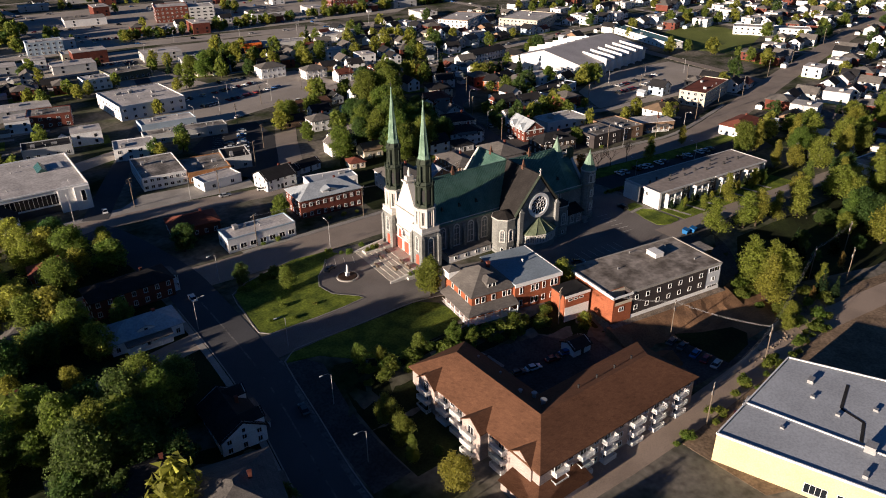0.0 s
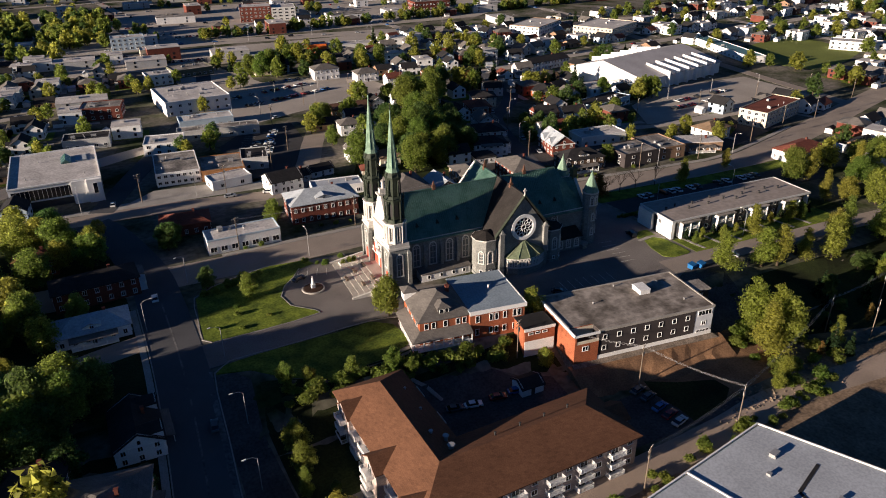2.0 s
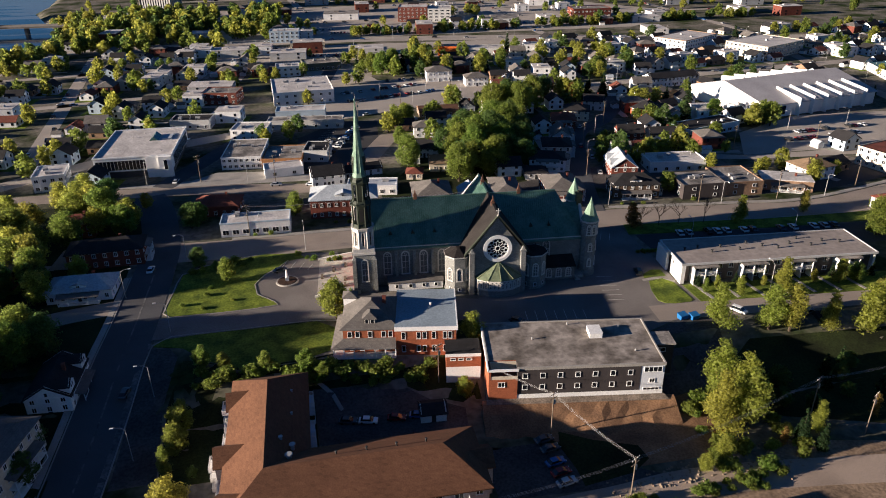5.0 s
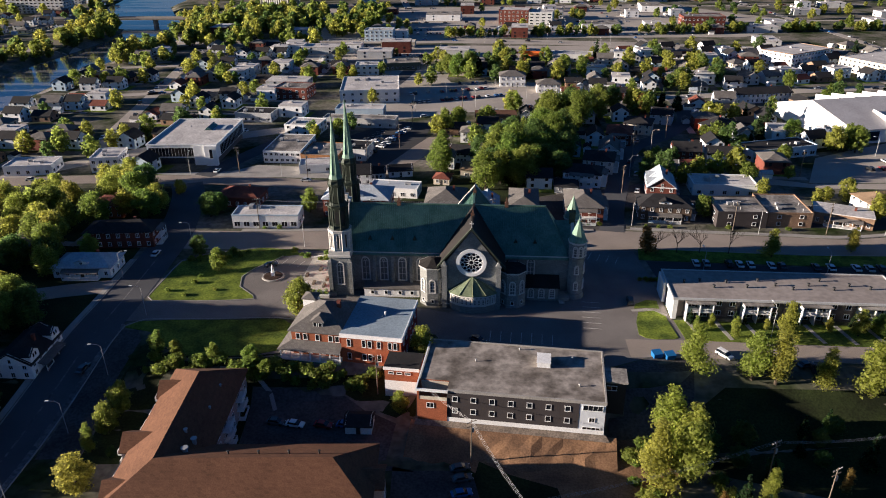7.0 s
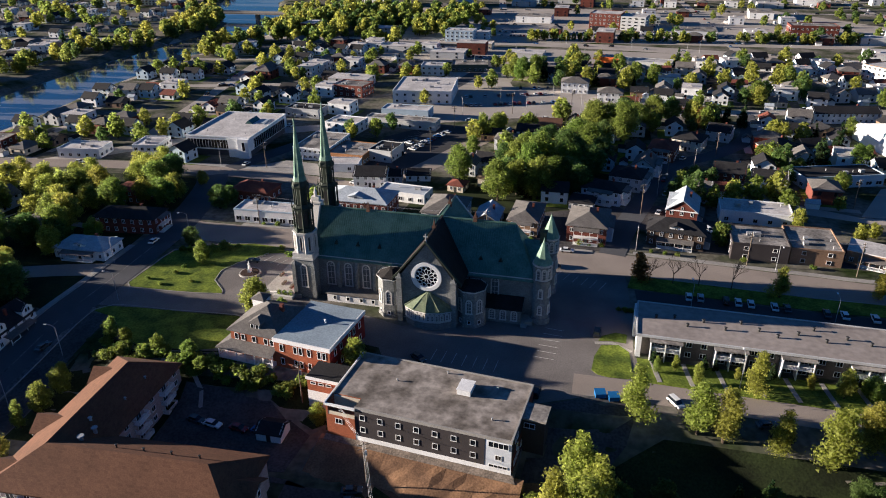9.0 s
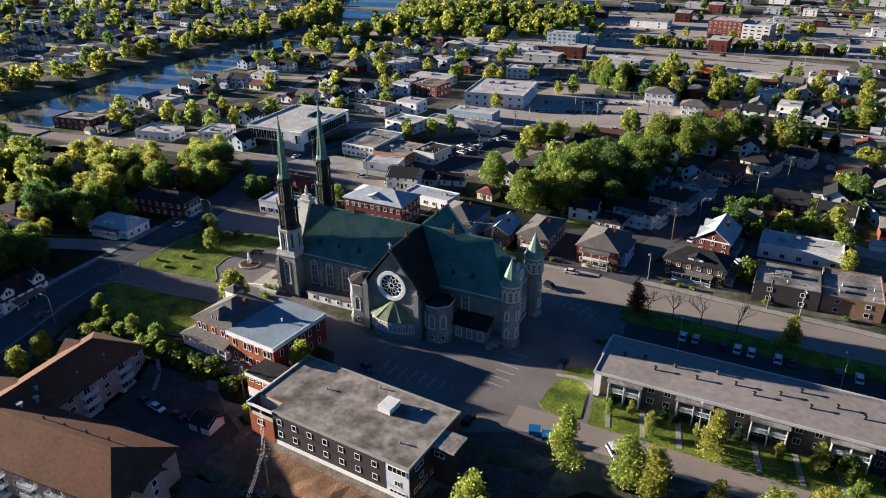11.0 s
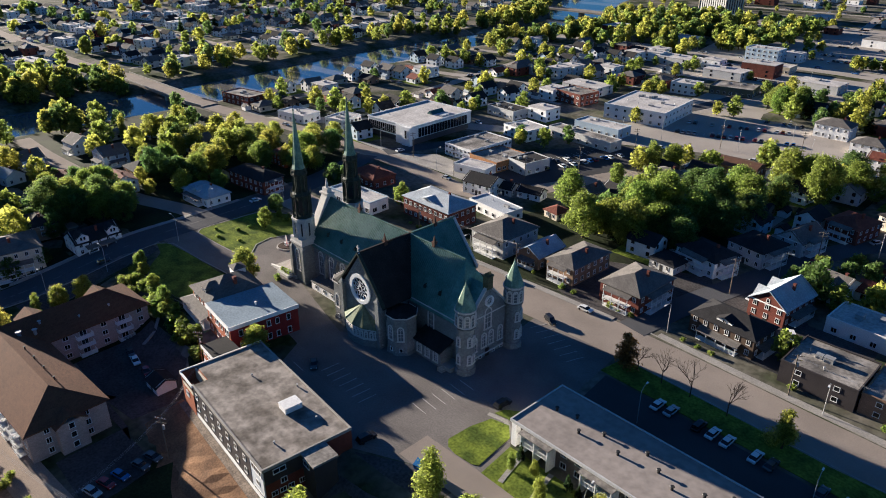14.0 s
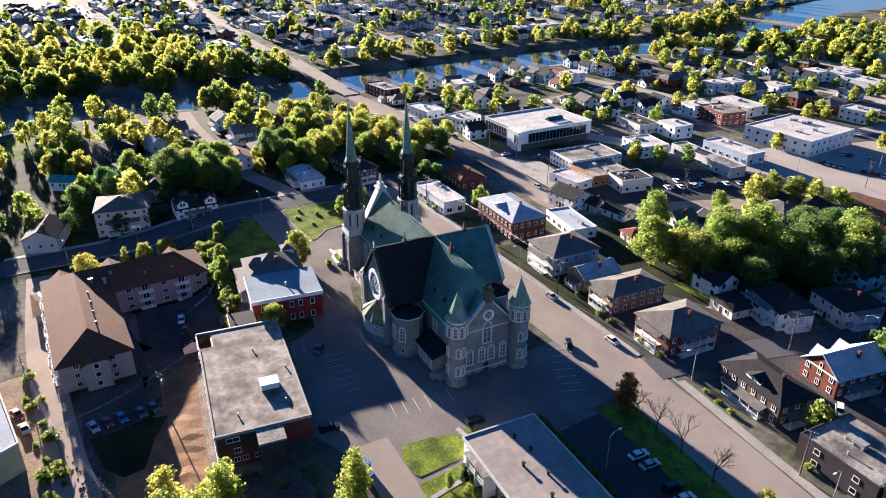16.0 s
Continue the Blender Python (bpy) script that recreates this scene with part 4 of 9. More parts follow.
slab(bm, [(52.4, -12.8, 4.6), (62.7, -12.8, 4.6), (62.7, -7.9, 6.4), (52.4, -7.9, 6.4)], 0.3)
part("roof", bm, SLATE, annex, "dark sloping roof")
for u in (54.6, 57.6, 60.6):
    window(annex, u, -12.22, 1.2, "S", 1.2, 2.5, 1, True)
bm = bmesh.new()
box(bm, 62.3, 65.5, -12.0, -7.9, -0.6, 1.0)
for i in range(4):
    box(bm, 62.6 + i * 0.4, 63.0 + i * 0.4, -13.6, -12.0, -0.6, 1.0 - 0.25 * i)
part("steps", bm, CONCRETE, church, "small concrete steps")
lean = part("lean_to", bmesh.new(), WHITE_WALL, church, "low white-walled lean-to along the nave")
bm = bmesh.new()
box(bm, 6.6, 22.6, -12.2, -8.2, -0.5, 2.6)
bmesh.ops.recalc_face_normals(bm, faces=bm.faces)
bm.to_mesh(lean.data)
bm.free()
bm = bmesh.new()
slab(bm, [(6.3, -12.5, 2.7), (22.9, -12.5, 2.7), (22.9, -8.2, 3.3), (6.3, -8.2, 3.3)], 0.22)
part("roof", bm, GREY_SHINGLE, lean)
for u in (9, 13, 17, 20.5):
    window(lean, u, -12.22, 0.9, "S", 0.8, 1.0, 0)


# towers
def tower(v, side):
    t = part("tower", bmesh.new(), STONE, church, "square stone tower under a green spire")
    bm = bmesh.new()
    box(bm, -2.95, 2.95, v - 2.95, v + 2.95, -0.6, 12.3)
    for a in (-1, 1):
        for b in (-1, 1):
            box(bm, a * 2.95 - 0.55, a * 2.95 + 0.55, v + b * 2.95 - 0.55, v + b * 2.95 + 0.55, -0.6, 10.8)
            solid(bm, [(a * 2.95 - 0.55, v + b * 2.95 - 0.55, 10.8), (a * 2.95 + 0.55, v + b * 2.95 - 0.55, 10.8), (a * 2.95 + 0.55, v + b * 2.95 + 0.55, 10.8), (a * 2.95 - 0.55, v + b * 2.95 + 0.55, 10.8), (a * 2.7, v + b * 2.7, 12.2)],
                  [(0, 1, 4), (1, 2, 4), (2, 3, 4), (3, 0, 4)])
    bmesh.ops.recalc_face_normals(bm, faces=bm.faces)
    bm.to_mesh(t.data)
    bm.free()
    # pale upper stage with pilasters
    bm = bmesh.new()
    box(bm, -3.25, 3.25, v - 3.25, v + 3.25, 12.3, 12.9)
    box(bm, -3.05, 3.05, v - 3.05, v + 3.05, 12.9, 14.2)
    frustum(bm, 0, v, 14.2, 19.6, 3.1, 3.1, 8)
    frustum(bm, 0, v, 19.6, 20.4, 3.3, 3.5, 8)
    for i in range(8):
        a = math.pi / 8 + math.pi / 4 * i
        col = bmesh.new()
        frustum(col, 3.05 * math.cos(a), v + 3.05 * math.sin(a), 14.2, 19.6, 0.3, 0.3, 6)
        part("corner_shaft", col, PALE, t)
        a = math.pi / 4 * i
        r = 3.1 * math.cos(math.pi / 8) + 0.05
        for o in (-0.42, 0.42):
            x, y = r * math.cos(a) - o * math.sin(a), v + r * math.sin(a) + o * math.cos(a)
            pil = bmesh.new()
            frustum(pil, x, y, 14.8, 19.2, 0.14, 0.14, 6)
            part("pilaster", pil, PALE, t)
    part("upper_stage", bm, PALE, t, "pale dressed-stone stage with pilasters")
    # slits
    for i in range(8):
        a = math.pi / 4 * i
        r = 3.1 * math.cos(math.pi / 8) + 0.02
        bm = bmesh.new()
        box(bm, -0.22, 0.22, -0.05, 0.02, 0, 4.0)
        part("louvre", bm, DARK_METAL, t, m=pose(r * math.cos(a), v + r * math.sin(a), 15.0, 0, 0, math.degrees(a) + 90))
    # dark belfry in two tiers with columns
    bm = bmesh.new()
    frustum(bm, 0, v, 20.4, 27.0, 2.0, 1.9, 8)
    frustum(bm, 0, v, 27.0, 27.5, 3.0, 3.1, 8)
    frustum(bm, 0, v, 27.5, 28.3, 2.7, 2.2, 8)
    frustum(bm, 0, v, 28.3, 33.2, 1.55, 1.5, 8)
    frustum(bm, 0, v, 33.2, 33.8, 2.3, 2.45, 8)
    frustum(bm, 0, v, 33.8, 35.2, 2.3, 1.85, 8)
    frustum(bm, 0, v, 20.4, 21.4, 2.9, 2.7, 8)
    for i in range(8):
        a = math.pi / 8 + math.pi / 4 * i
        frustum(bm, 2.6 * math.cos(a), v + 2.6 * math.sin(a), 20.4, 27.0, 0.3, 0.27, 6)
        frustum(bm, 2.85 * math.cos(a), v + 2.85 * math.sin(a), 27.5, 29.2, 0.2, 0.03, 4)
        frustum(bm, 1.95 * math.cos(a), v + 1.95 * math.sin(a), 28.2, 33.2, 0.22, 0.2, 6)
        frustum(bm, 2.2 * math.cos(a), v + 2.2 * math.sin(a), 33.8, 35.6, 0.17, 0.03, 4)
    part("belfry", bm, BELFRY, t, "dark weathered open belfry")
    for i in range(8):
        a = math.pi / 4 * i
        bm = bmesh.new()
        box(bm, -0.55, 0.55, -0.04, 0.04, 0, 3.6)
        r = 2.0 * math.cos(math.pi / 8) + 0.05
        part("louvre", bm, DARK_METAL, t, m=pose(r * math.cos(a), v + r * math.sin(a), 22.2, 0, 0, math.degrees(a) + 90))
    bm = bmesh.new()
    frustum(bm, 0, v, 35.2, 36.4, 1.95, 1.5, 8)
    frustum(bm, 0, v, 36.4, 52.0, 1.5, 0.09, 8)
    for i in range(8):
        a = math.pi / 8 + math.pi / 4 * i
        x0, y0 = 1.52 * math.cos(a), 1.52 * math.sin(a)
        solid(bm, [(x0 * 0.97 - 0.05, v + y0, 36.4), (x0 * 1.05, v + y0 * 1.05, 36.4), (x0 + 0.05, v + y0 * 0.97, 36.4), (0.0, v, 52.2)], [(0, 1, 3), (1, 2, 3)])
    frustum(bm, 0, v, 51.6, 52.2, 0.22, 0.22, 8)
    spire = part("spire", bm, PATINA, t, "tall slim pale green copper spire")
    bm = bmesh.new()
    box(bm, -0.06, 0.06, v - 0.06, v + 0.06, 52, 54.0)
    box(bm, -0.06, 0.06, v - 0.55, v + 0.55, 53.0, 53.14)
    part("spire_cross", bm, DARK_METAL, t, "thin iron cross")
    window(t, 0, v - 2.97 if side < 0 else v + 2.97, 3.8, "S" if side < 0 else "N", 1.5, 6.6, 1, True)
    window(t, -2.97, v, 6.2, "W", 1.5, 4.4, 1, True)
    bm = bmesh.new()
    w, n, hs = 0.8, 8, 2.5
    prof = [(-w, 0)] + [(w * math.cos(math.pi - math.pi * i / n), hs + w * math.sin(math.pi * i / n)) for i in range(n + 1)] + [(w, 0)]
    solid(bm, [(-3.06, v + p, 1.4 + q) for p, q in prof] + [(-2.9, v + p, 1.4 + q) for p, q in prof], [tuple(range(len(prof)))] + [(i, i + 1, i + 1 + len(prof), i + len(prof)) for i in range(len(prof) - 1)])
    part("tower_door", bm, RED_DOOR, t, "coral red arched side door")
    return t


tower(-9.0, -1)
tower(9.0, 1)

# west front between the towers
front = part("west_front", bmesh.new(), PALE, church, "pale stone west front with a stepped gable")
bm = bmesh.new()
prism(bm, [(-1.6, -6.2), (2.6, -6.2), (2.6, 6.2), (-1.6, 6.2)], -0.6, 15.5)
solid(bm, [(-1.2, -6.2, 15.5), (-1.2, 6.2, 15.5), (-1.2, 1.1, 25.2), (-1.2, -1.1, 25.2), (1.6, -6.2, 15.5), (1.6, 6.2, 15.5), (1.6, 1.1, 25.2), (1.6, -1.1, 25.2)],
      [(0, 1, 2, 3), (7, 6, 5, 4), (0, 4, 5, 1), (1, 5, 6, 2), (2, 6, 7, 3), (3, 7, 4, 0)])
box(bm, -1.9, 1.9, -1.5, 1.5, 25.2, 25.7)
box(bm, -1.2, 1.2, -0.8, 0.8, 25.7, 27.0)
box(bm, -2.0, -1.2, -6.2, 6.2, 8.6, 9.2)
box(bm, -1.8, -1.2, -6.2, 6.2, 15.2, 15.7)
bmesh.ops.recalc_face_normals(bm, faces=bm.faces)
bm.to_mesh(front.data)
bm.free()
bm = bmesh.new()
frustum(bm, 0, 0, 27.0, 28.0, 0.4, 0.45, 8)
frustum(bm, 0, 0, 28.0, 29.2, 0.5, 0.24, 8)
frustum(bm, 0, 0, 29.2, 29.7, 0.2, 0.16, 8)
part("gable_statue", bm, PALE, front, "small pale statue on the gable")
for v in (-4.1, 0, 4.1):
    bm = bmesh.new()
    w, n, hs = 1.25, 8, 3.6
    prof = [(-w, 0)] + [(w * math.cos(math.pi - math.pi * i / n), hs + w * math.sin(math.pi * i / n)) for i in range(n + 1)] + [(w, 0)]
    solid(bm, [(-1.72, v + p, 1.2 + q) for p, q in prof] + [(-1.5, v + p, 1.2 + q) for p, q in prof], [tuple(range(len(prof)))] + [(i, i + 1, i + 1 + len(prof), i + len(prof)) for i in range(len(prof) - 1)])
    part("church_door", bm, RED_DOOR, front, "coral red arched church door")
    window(front, -1.22 if v else -1.22, v, 9.6, "W", 1.5, 4.6, 1, True)
bm = bmesh.new()
for i in range(9):
    y = -3.4 + i * 0.85
    frustum(bm, -2.9, y, 6.6, 7.5, 0.08, 0.08, 6)
box(bm, -3.1, -1.6, -3.6, 3.6, 6.3, 6.6)
box(bm, -3.0, -2.8, -3.6, 3.6, 7.45, 7.6)
part("balcony", bm, WHITE, front, "small white balcony over the doors")
bm = bmesh.new()
solid(bm, [(-3.1, 0.6, 6.7), (-3.1, 2.0, 6.7), (-3.05, 1.8, 9.4), (-3.0, 0.9, 9.4)], [(0, 1, 2, 3)])
ex = bmesh.ops.extrude_face_region(bm, geom=bm.faces[:])
bmesh.ops.translate(bm, vec=(0.05, 0, 0), verts=[g for g in ex["geom"] if isinstance(g, bmesh.types.BMVert)])
part("banner", bm, RED_DOOR, front, "red cloth banner on the balcony")

# terraced steps before the west front
STEP_STONE = shader("warm_pale_paving", (0.44, 0.41, 0.36), 0.85, scale=0.5, fine=3, var=0.25)
for i in range(6):
    bm = bmesh.new()
    box(bm, -5.6 - i * 1.75, -1.6 if i == 0 else -3.85 - i * 1.75, -12.6, 11.0, -0.3, 1.02 - 0.17 * i)
    part("stair_tread", bm, STEP_STONE, church, "broad pale concrete step")
for v in (-12.9, 11.3):
    bm = bmesh.new()
    solid(bm, [(-4, v - 0.3, -0.3), (-15, v - 0.3, -0.3), (-15, v - 0.3, 0.55), (-4, v - 0.3, 2.1), (-4, v + 0.3, -0.3), (-15, v + 0.3, -0.3), (-15, v + 0.3, 0.55), (-4, v + 0.3, 2.1)],
          [(0, 1, 2, 3), (7, 6, 5, 4), (3, 2, 6, 7), (1, 5, 6, 2), (0, 3, 7, 4)])
    part("stair_wall", bm, PALE, church, "low pale stone stair wall")

for u, v in ((-6.2, -8.5), (-6.2, -4.5), (-9.8, -6.5), (-6.2, 4.5), (-9.8, 2.5), (-13.2, -1.0)):
    pb = part("planter_box", bmesh.new(), POLE_WOOD, church, "brown planter box on the steps")
    bm = bmesh.new()
    box(bm, u - 0.35, u + 0.35, v - 1.1, v + 1.1, 0.1, 1.02 + (u + 5.6) * 0.097 + 0.55)
    bm.to_mesh(pb.data)
    bm.free()

# corner turrets of the east end
for v in (-8.6, 8.3):
    t = part("turret", bmesh.new(), STONE, church, "round stone corner turret with a pointed green roof")
    bm = bmesh.new()
    frustum(bm, 67.2, v, -0.6, 17.4, 2.3, 2.2, 10)
    frustum(bm, 67.2, v, -0.6, 1.6, 2.7, 2.6, 10)
    frustum(bm, 67.2, v, 12.2, 12.9, 2.3, 2.65, 10)
    frustum(bm, 67.2, v, 12.9, 17.2, 2.45, 2.45, 10)
    bmesh.ops.recalc_face_normals(bm, faces=bm.faces)
    bm.to_mesh(t.data)
    bm.free()
    bm = bmesh.new()
    frustum(bm, 67.2, v, 17.2, 17.7, 2.7, 2.8, 10)
    part("cornice", bm, PALE, t)
    bm = bmesh.new()
    frustum(bm, 67.2, v, 17.6, 24.3, 2.65, 0.06, 8)
    frustum(bm, 67.2, v, 24.2, 25.0, 0.12, 0.03, 6)
    part("roof", bm, PATINA, t, "pointed pale green copper roof")
    for k in range(10):
        a = math.pi * 2 / 10 * k
        d = 90
        x, y = math.cos(a), math.sin(a)
        if (x > -0.4):
            window(t, 67.2 + 2.36 * x, v + 2.36 * y, 13.6, "S", 0.8, 2.7, 0, True, turn=math.degrees(a) + 90)
    for a in ((-90, -18, 18) if v < 0 else (-18, 18, 54)):
        for z in (3.2, 8.2):
            window(t, 67.2 + 2.24 * math.cos(radians(a)), v + 2.24 * math.sin(radians(a)), z, "S", 0.7, 2.2, 0, True, turn=a + 90)

# ---- buildings ----
TAKEN = []          # circles (x, y, r) already built on


def take(x, y, r):
    TAKEN.append((x, y, r))


def free(x, y, r):
    return all((x - a) ** 2 + (y - b) ** 2 > (r + c) ** 2 for a, b, c in TAKEN)


def chimney(parent, x, y, z, h=1.4, w=0.7, mat=None):
    bm = bmesh.new()
    box(bm, x - w / 2, x + w / 2, y - w / 2, y + w / 2, z - 1.0, z + h)
    box(bm, x - w / 2 - 0.08, x + w / 2 + 0.08, y - w / 2 - 0.08, y + w / 2 + 0.08, z + h, z + h + 0.15)
    return part("chimney", bm, mat or DARKBRICK, parent, "brick chimney")


def roof_unit(parent, x, y, z, w, d, h, mat=None):
    bm = bmesh.new()
    box(bm, x - w / 2, x + w / 2, y - d / 2, y + d / 2, z, z + h)
    box(bm, x - w / 2 - 0.06, x + w / 2 + 0.06, y - d / 2 - 0.06, y + d / 2 + 0.06, z + h, z + h + 0.08)
    box(bm, x - w / 2 + 0.1, x - w / 2 + 0.3, y - d / 2 - 0.15, y - d / 2, z, z + h * 0.6)
    return part("roof_unit", bm, mat or METAL, parent, "boxy metal roof unit")


def roof_pipe(parent, x, y, z, h=0.8, r=0.16, mat=None):
    bm = bmesh.new()
    frustum(bm, x, y, z - 0.4, z + h, r, r, 8)
    frustum(bm, x, y, z + h, z + h + 0.12, r * 1.7, r * 1.4, 8)
    return part("roof_pipe", bm, mat or METAL, parent)


def rows_of_windows(parent, w, d, h, floors, gap, size, sides, z0=0.9, bars=1):
    fh = h / floors
    for s in sides:
        ln = w if s in "SN" else d
        n = max(1, int((ln - 1.0) / gap))
        for k in range(floors):
            for i in range(n):
                p = (i + 0.5) * ln / n
                x, y = {"S": (p, -0.01), "N": (p, d + 0.01), "E": (w + 0.01, p), "W": (-0.01, p)}[s]
                window(parent, x, y, k * fh + min(z0, fh * 0.35), s, size[0], min(size[1], fh * 0.55), bars)


def flat_block(label, x, y, rot, w, d, h, wall, roof, floors=2, gap=3.4, size=(1.4, 1.3), sides="SEW", base=-1.0, cat="building", name="building", band=None, units=2, z=0.0, bars=1):
    b = thing(name, pose(x, y, z, 0, 0, rot), label, cat)
    c = Matrix.Rotation(radians(rot), 2) @ Vector((w / 2, d / 2))
    take(x + c.x, y + c.y, min(w, d) / 2 + 1)
    if max(w, d) > 1.6 * min(w, d):
        for q in (0.2, 0.8):
            c = Matrix.Rotation(radians(rot), 2) @ (Vector((w * q, d / 2)) if w > d else Vector((w / 2, d * q)))
            take(x + c.x, y + c.y, min(w, d) / 2 + 1)
    bm = bmesh.new()
    box(bm, 0, w, 0, d, base, h)
    part("wall", bm, wall, b)
    bm = bmesh.new()
    box(bm, 0.28, w - 0.28, 0.28, d - 0.28, h, h + 0.06)
    deck = part("roof", bm, roof, b)
    bm = bmesh.new()
    for x0, x1, y0, y1 in ((-0.06, w + 0.06, -0.06, 0.26), (-0.06, w + 0.06, d - 0.26, d + 0.06), (-0.06, 0.26, 0.26, d - 0.26), (w - 0.26, w + 0.06, 0.26, d - 0.26)):
        box(bm, x0, x1, y0, y1, h - 0.12, h + 0.4)
    part("parapet", bm, band or wall, b)
    rows_of_windows(b, w, d, h, floors, gap, size, sides, bars=bars)
    rnd = random.Random(int(x * 7 + y * 13))
    for i in range(units):
        roof_unit(deck, w * rnd.uniform(0.2, 0.8), d * rnd.uniform(0.2, 0.8), h + 0.06, rnd.uniform(1, 2.4), rnd.uniform(1, 2.2), rnd.uniform(0.6, 1.2))
        roof_pipe(deck, w * rnd.uniform(0.1, 0.9), d * rnd.uniform(0.1, 0.9), h)
    return b


def porch(parent, side, w, d, h=2.7, depth=2.0, mat=None, roofmat=None, two=False, share=0.62):
    """A porch on part of one side; share: how much of that side it takes."""
    bm = bmesh.new()
    full = w if side in "SN" else d
    ln = full * share
    off = (full - ln) * 0.5
    top = h * 2 if two else h
    for z in ([0.15, h] if two else [0.15]):
        box(bm, 0, ln, -depth, 0, z - 0.15, z)
    n = max(3, int(ln / 2.4))
    for i in range(n + 1):
        p = 0.1 + (ln - 0.2) * i / n
        box(bm, p - 0.08, p + 0.08, -depth + 0.02, -depth + 0.18, 0.15, top)
    for z in ([0.15, h] if two else [0.15]):
        box(bm, 0, ln, -depth + 0.05, -depth + 0.12, z + 0.9, z + 1.0)
        m = int(ln / 0.35)
        for i in range(m):
            p = ln * (i + 0.5) / m
            box(bm, p - 0.025, p + 0.025, -depth + 0.06, -depth + 0.11, z, z + 0.9)
    mm = {"S": pose(off, 0, 0), "W": pose(0, d - off, 0, 0, 0, -90), "E": pose(w, off, 0, 0, 0, 90), "N": pose(w - off, d, 0, 0, 0, 180)}[side]
    pr = part("porch", bm, mat or WHITE, parent, "white porch with posts and railing", m=mm)
    bm = bmesh.new()
    slab(bm, [(-0.25, -depth - 0.25, top), (ln + 0.25, -depth - 0.25, top), (ln + 0.25, 0, top + 0.6), (-0.25, 0, top + 0.6)], 0.16)
    part("porch_roof", bm, roofmat or GREY_SHINGLE, pr)
    return pr


def house(label, x, y, rot, w, d, h, wall, roofmat, shape="hip", rise=2.4, floors=2, sides="SEW", gap=2.7, porch_side="", two=False, stack=True, size=(0.95, 1.3), name="house", dormer="", z=0.0, wing=None):
    b = thing(name, pose(x, y, z, 0, 0, rot), label, "house")
    c = Matrix.Rotation(radians(rot), 2) @ Vector((w / 2, d / 2))
    take(x + c.x, y + c.y, max(w, d) / 2 + 0.5)
    bm = bmesh.new()
    box(bm, 0, w, 0, d, -1.0, h)
    if shape == "gable_x":
        for xx in (0, w - 0.25):
            solid(bm, [(xx, 0, h), (xx, d, h), (xx, d / 2, h + rise), (xx + 0.25, 0, h), (xx + 0.25, d, h), (xx + 0.25, d / 2, h + rise)], [(0, 2, 1), (3, 4, 5), (0, 3, 5, 2), (1, 2, 5, 4)])
    if shape == "gable_y":
        for yy in (0, d - 0.25):
            solid(bm, [(0, yy, h), (w, yy, h), (w / 2, yy, h + rise), (0, yy + 0.25, h), (w, yy + 0.25, h), (w / 2, yy + 0.25, h + rise)], [(0, 1, 2), (5, 4, 3), (0, 2, 5, 3), (1, 4, 5, 2)])
    part("wall", bm, wall, b)
    bm = bmesh.new()
    if shape == "hip":
        hip(bm, 0, w, 0, d, h, h + rise)
    elif shape == "gable_x":
        gable(bm, 0, w, 0, d, h, h + rise)
    elif shape == "gable_y":
        gable(bm, 0, w, 0, d, h, h + rise, along="y")
    else:
        box(bm, -0.15, w + 0.15, -0.15, d + 0.15, h, h + 0.3)
    rf = part("roof", bm, roofmat, b)
    if floors > 1:
        bm = bmesh.new()
        for x0, x1, y0, y1 in ((-0.1, w + 0.1, -0.1, -0.02), (-0.1, -0.02, -0.02, d), (w + 0.02, w + 0.1, -0.02, d)):
            box(bm, x0, x1, y0, y1, h - 0.42, h - 0.06)
        part("eaves_trim", bm, WHITE, b, "white board under the eaves")
    rows_of_windows(b, w, d, h, floors, gap, size, sides)
    if shape == "gable_y":
        window(b, w / 2, -0.01, h + 0.25, "S", 0.7, min(1.0, rise * 0.4), 0)
    bm = bmesh.new()
    box(bm, w * 0.5 - 0.5, w * 0.5 + 0.5, -0.06, 0.02, 0, 2.05)
    part("door", bm, DARK_METAL, b, "dark entrance door")
    if stack:
        chimney(rf, w * 0.7, d * 0.55, h + rise * 0.75, 1.1)
    if porch_side:
        for s in porch_side:
            porch(b, s, w, d, two=two, h=2.6)
    if dormer:
        bm = bmesh.new()
        box(bm, w * 0.38, w * 0.62, d * 0.08, d * 0.5, h, h + 1.5)
        dm = part("dormer", bm, WHITE_WALL, rf, "small white gabled dormer")
        bm = bmesh.new()
        gable(bm, w * 0.38, w * 0.62, d * 0.05, d * 0.5, h + 1.5, h + 2.3, along="y", over=0.2, t=0.12)
        part("dormer_roof", bm, roofmat, rf)
        window(b, w * 0.5, d * 0.08 - 0.01, h + 0.4, "S", 0.9, 0.9, 1)
    if wing:                    # (x0, x1, y0, y1, height, rise)
        x0, x1, y0, y1, hw, rw = wing
        bm = bmesh.new()
        box(bm, x0, x1, y0, y1, -1, hw)
        part("wing_wall", bm, wall, b)
        bm = bmesh.new()
        hip(bm, x0, x1, y0, y1, hw, hw + rw, 0.35)
        part("wing_roof", bm, roofmat, b)
        window(b, (x0 + x1) / 2, y0 - 0.01, 0.9, "S", 1.0, 1.2, 1)
    return b


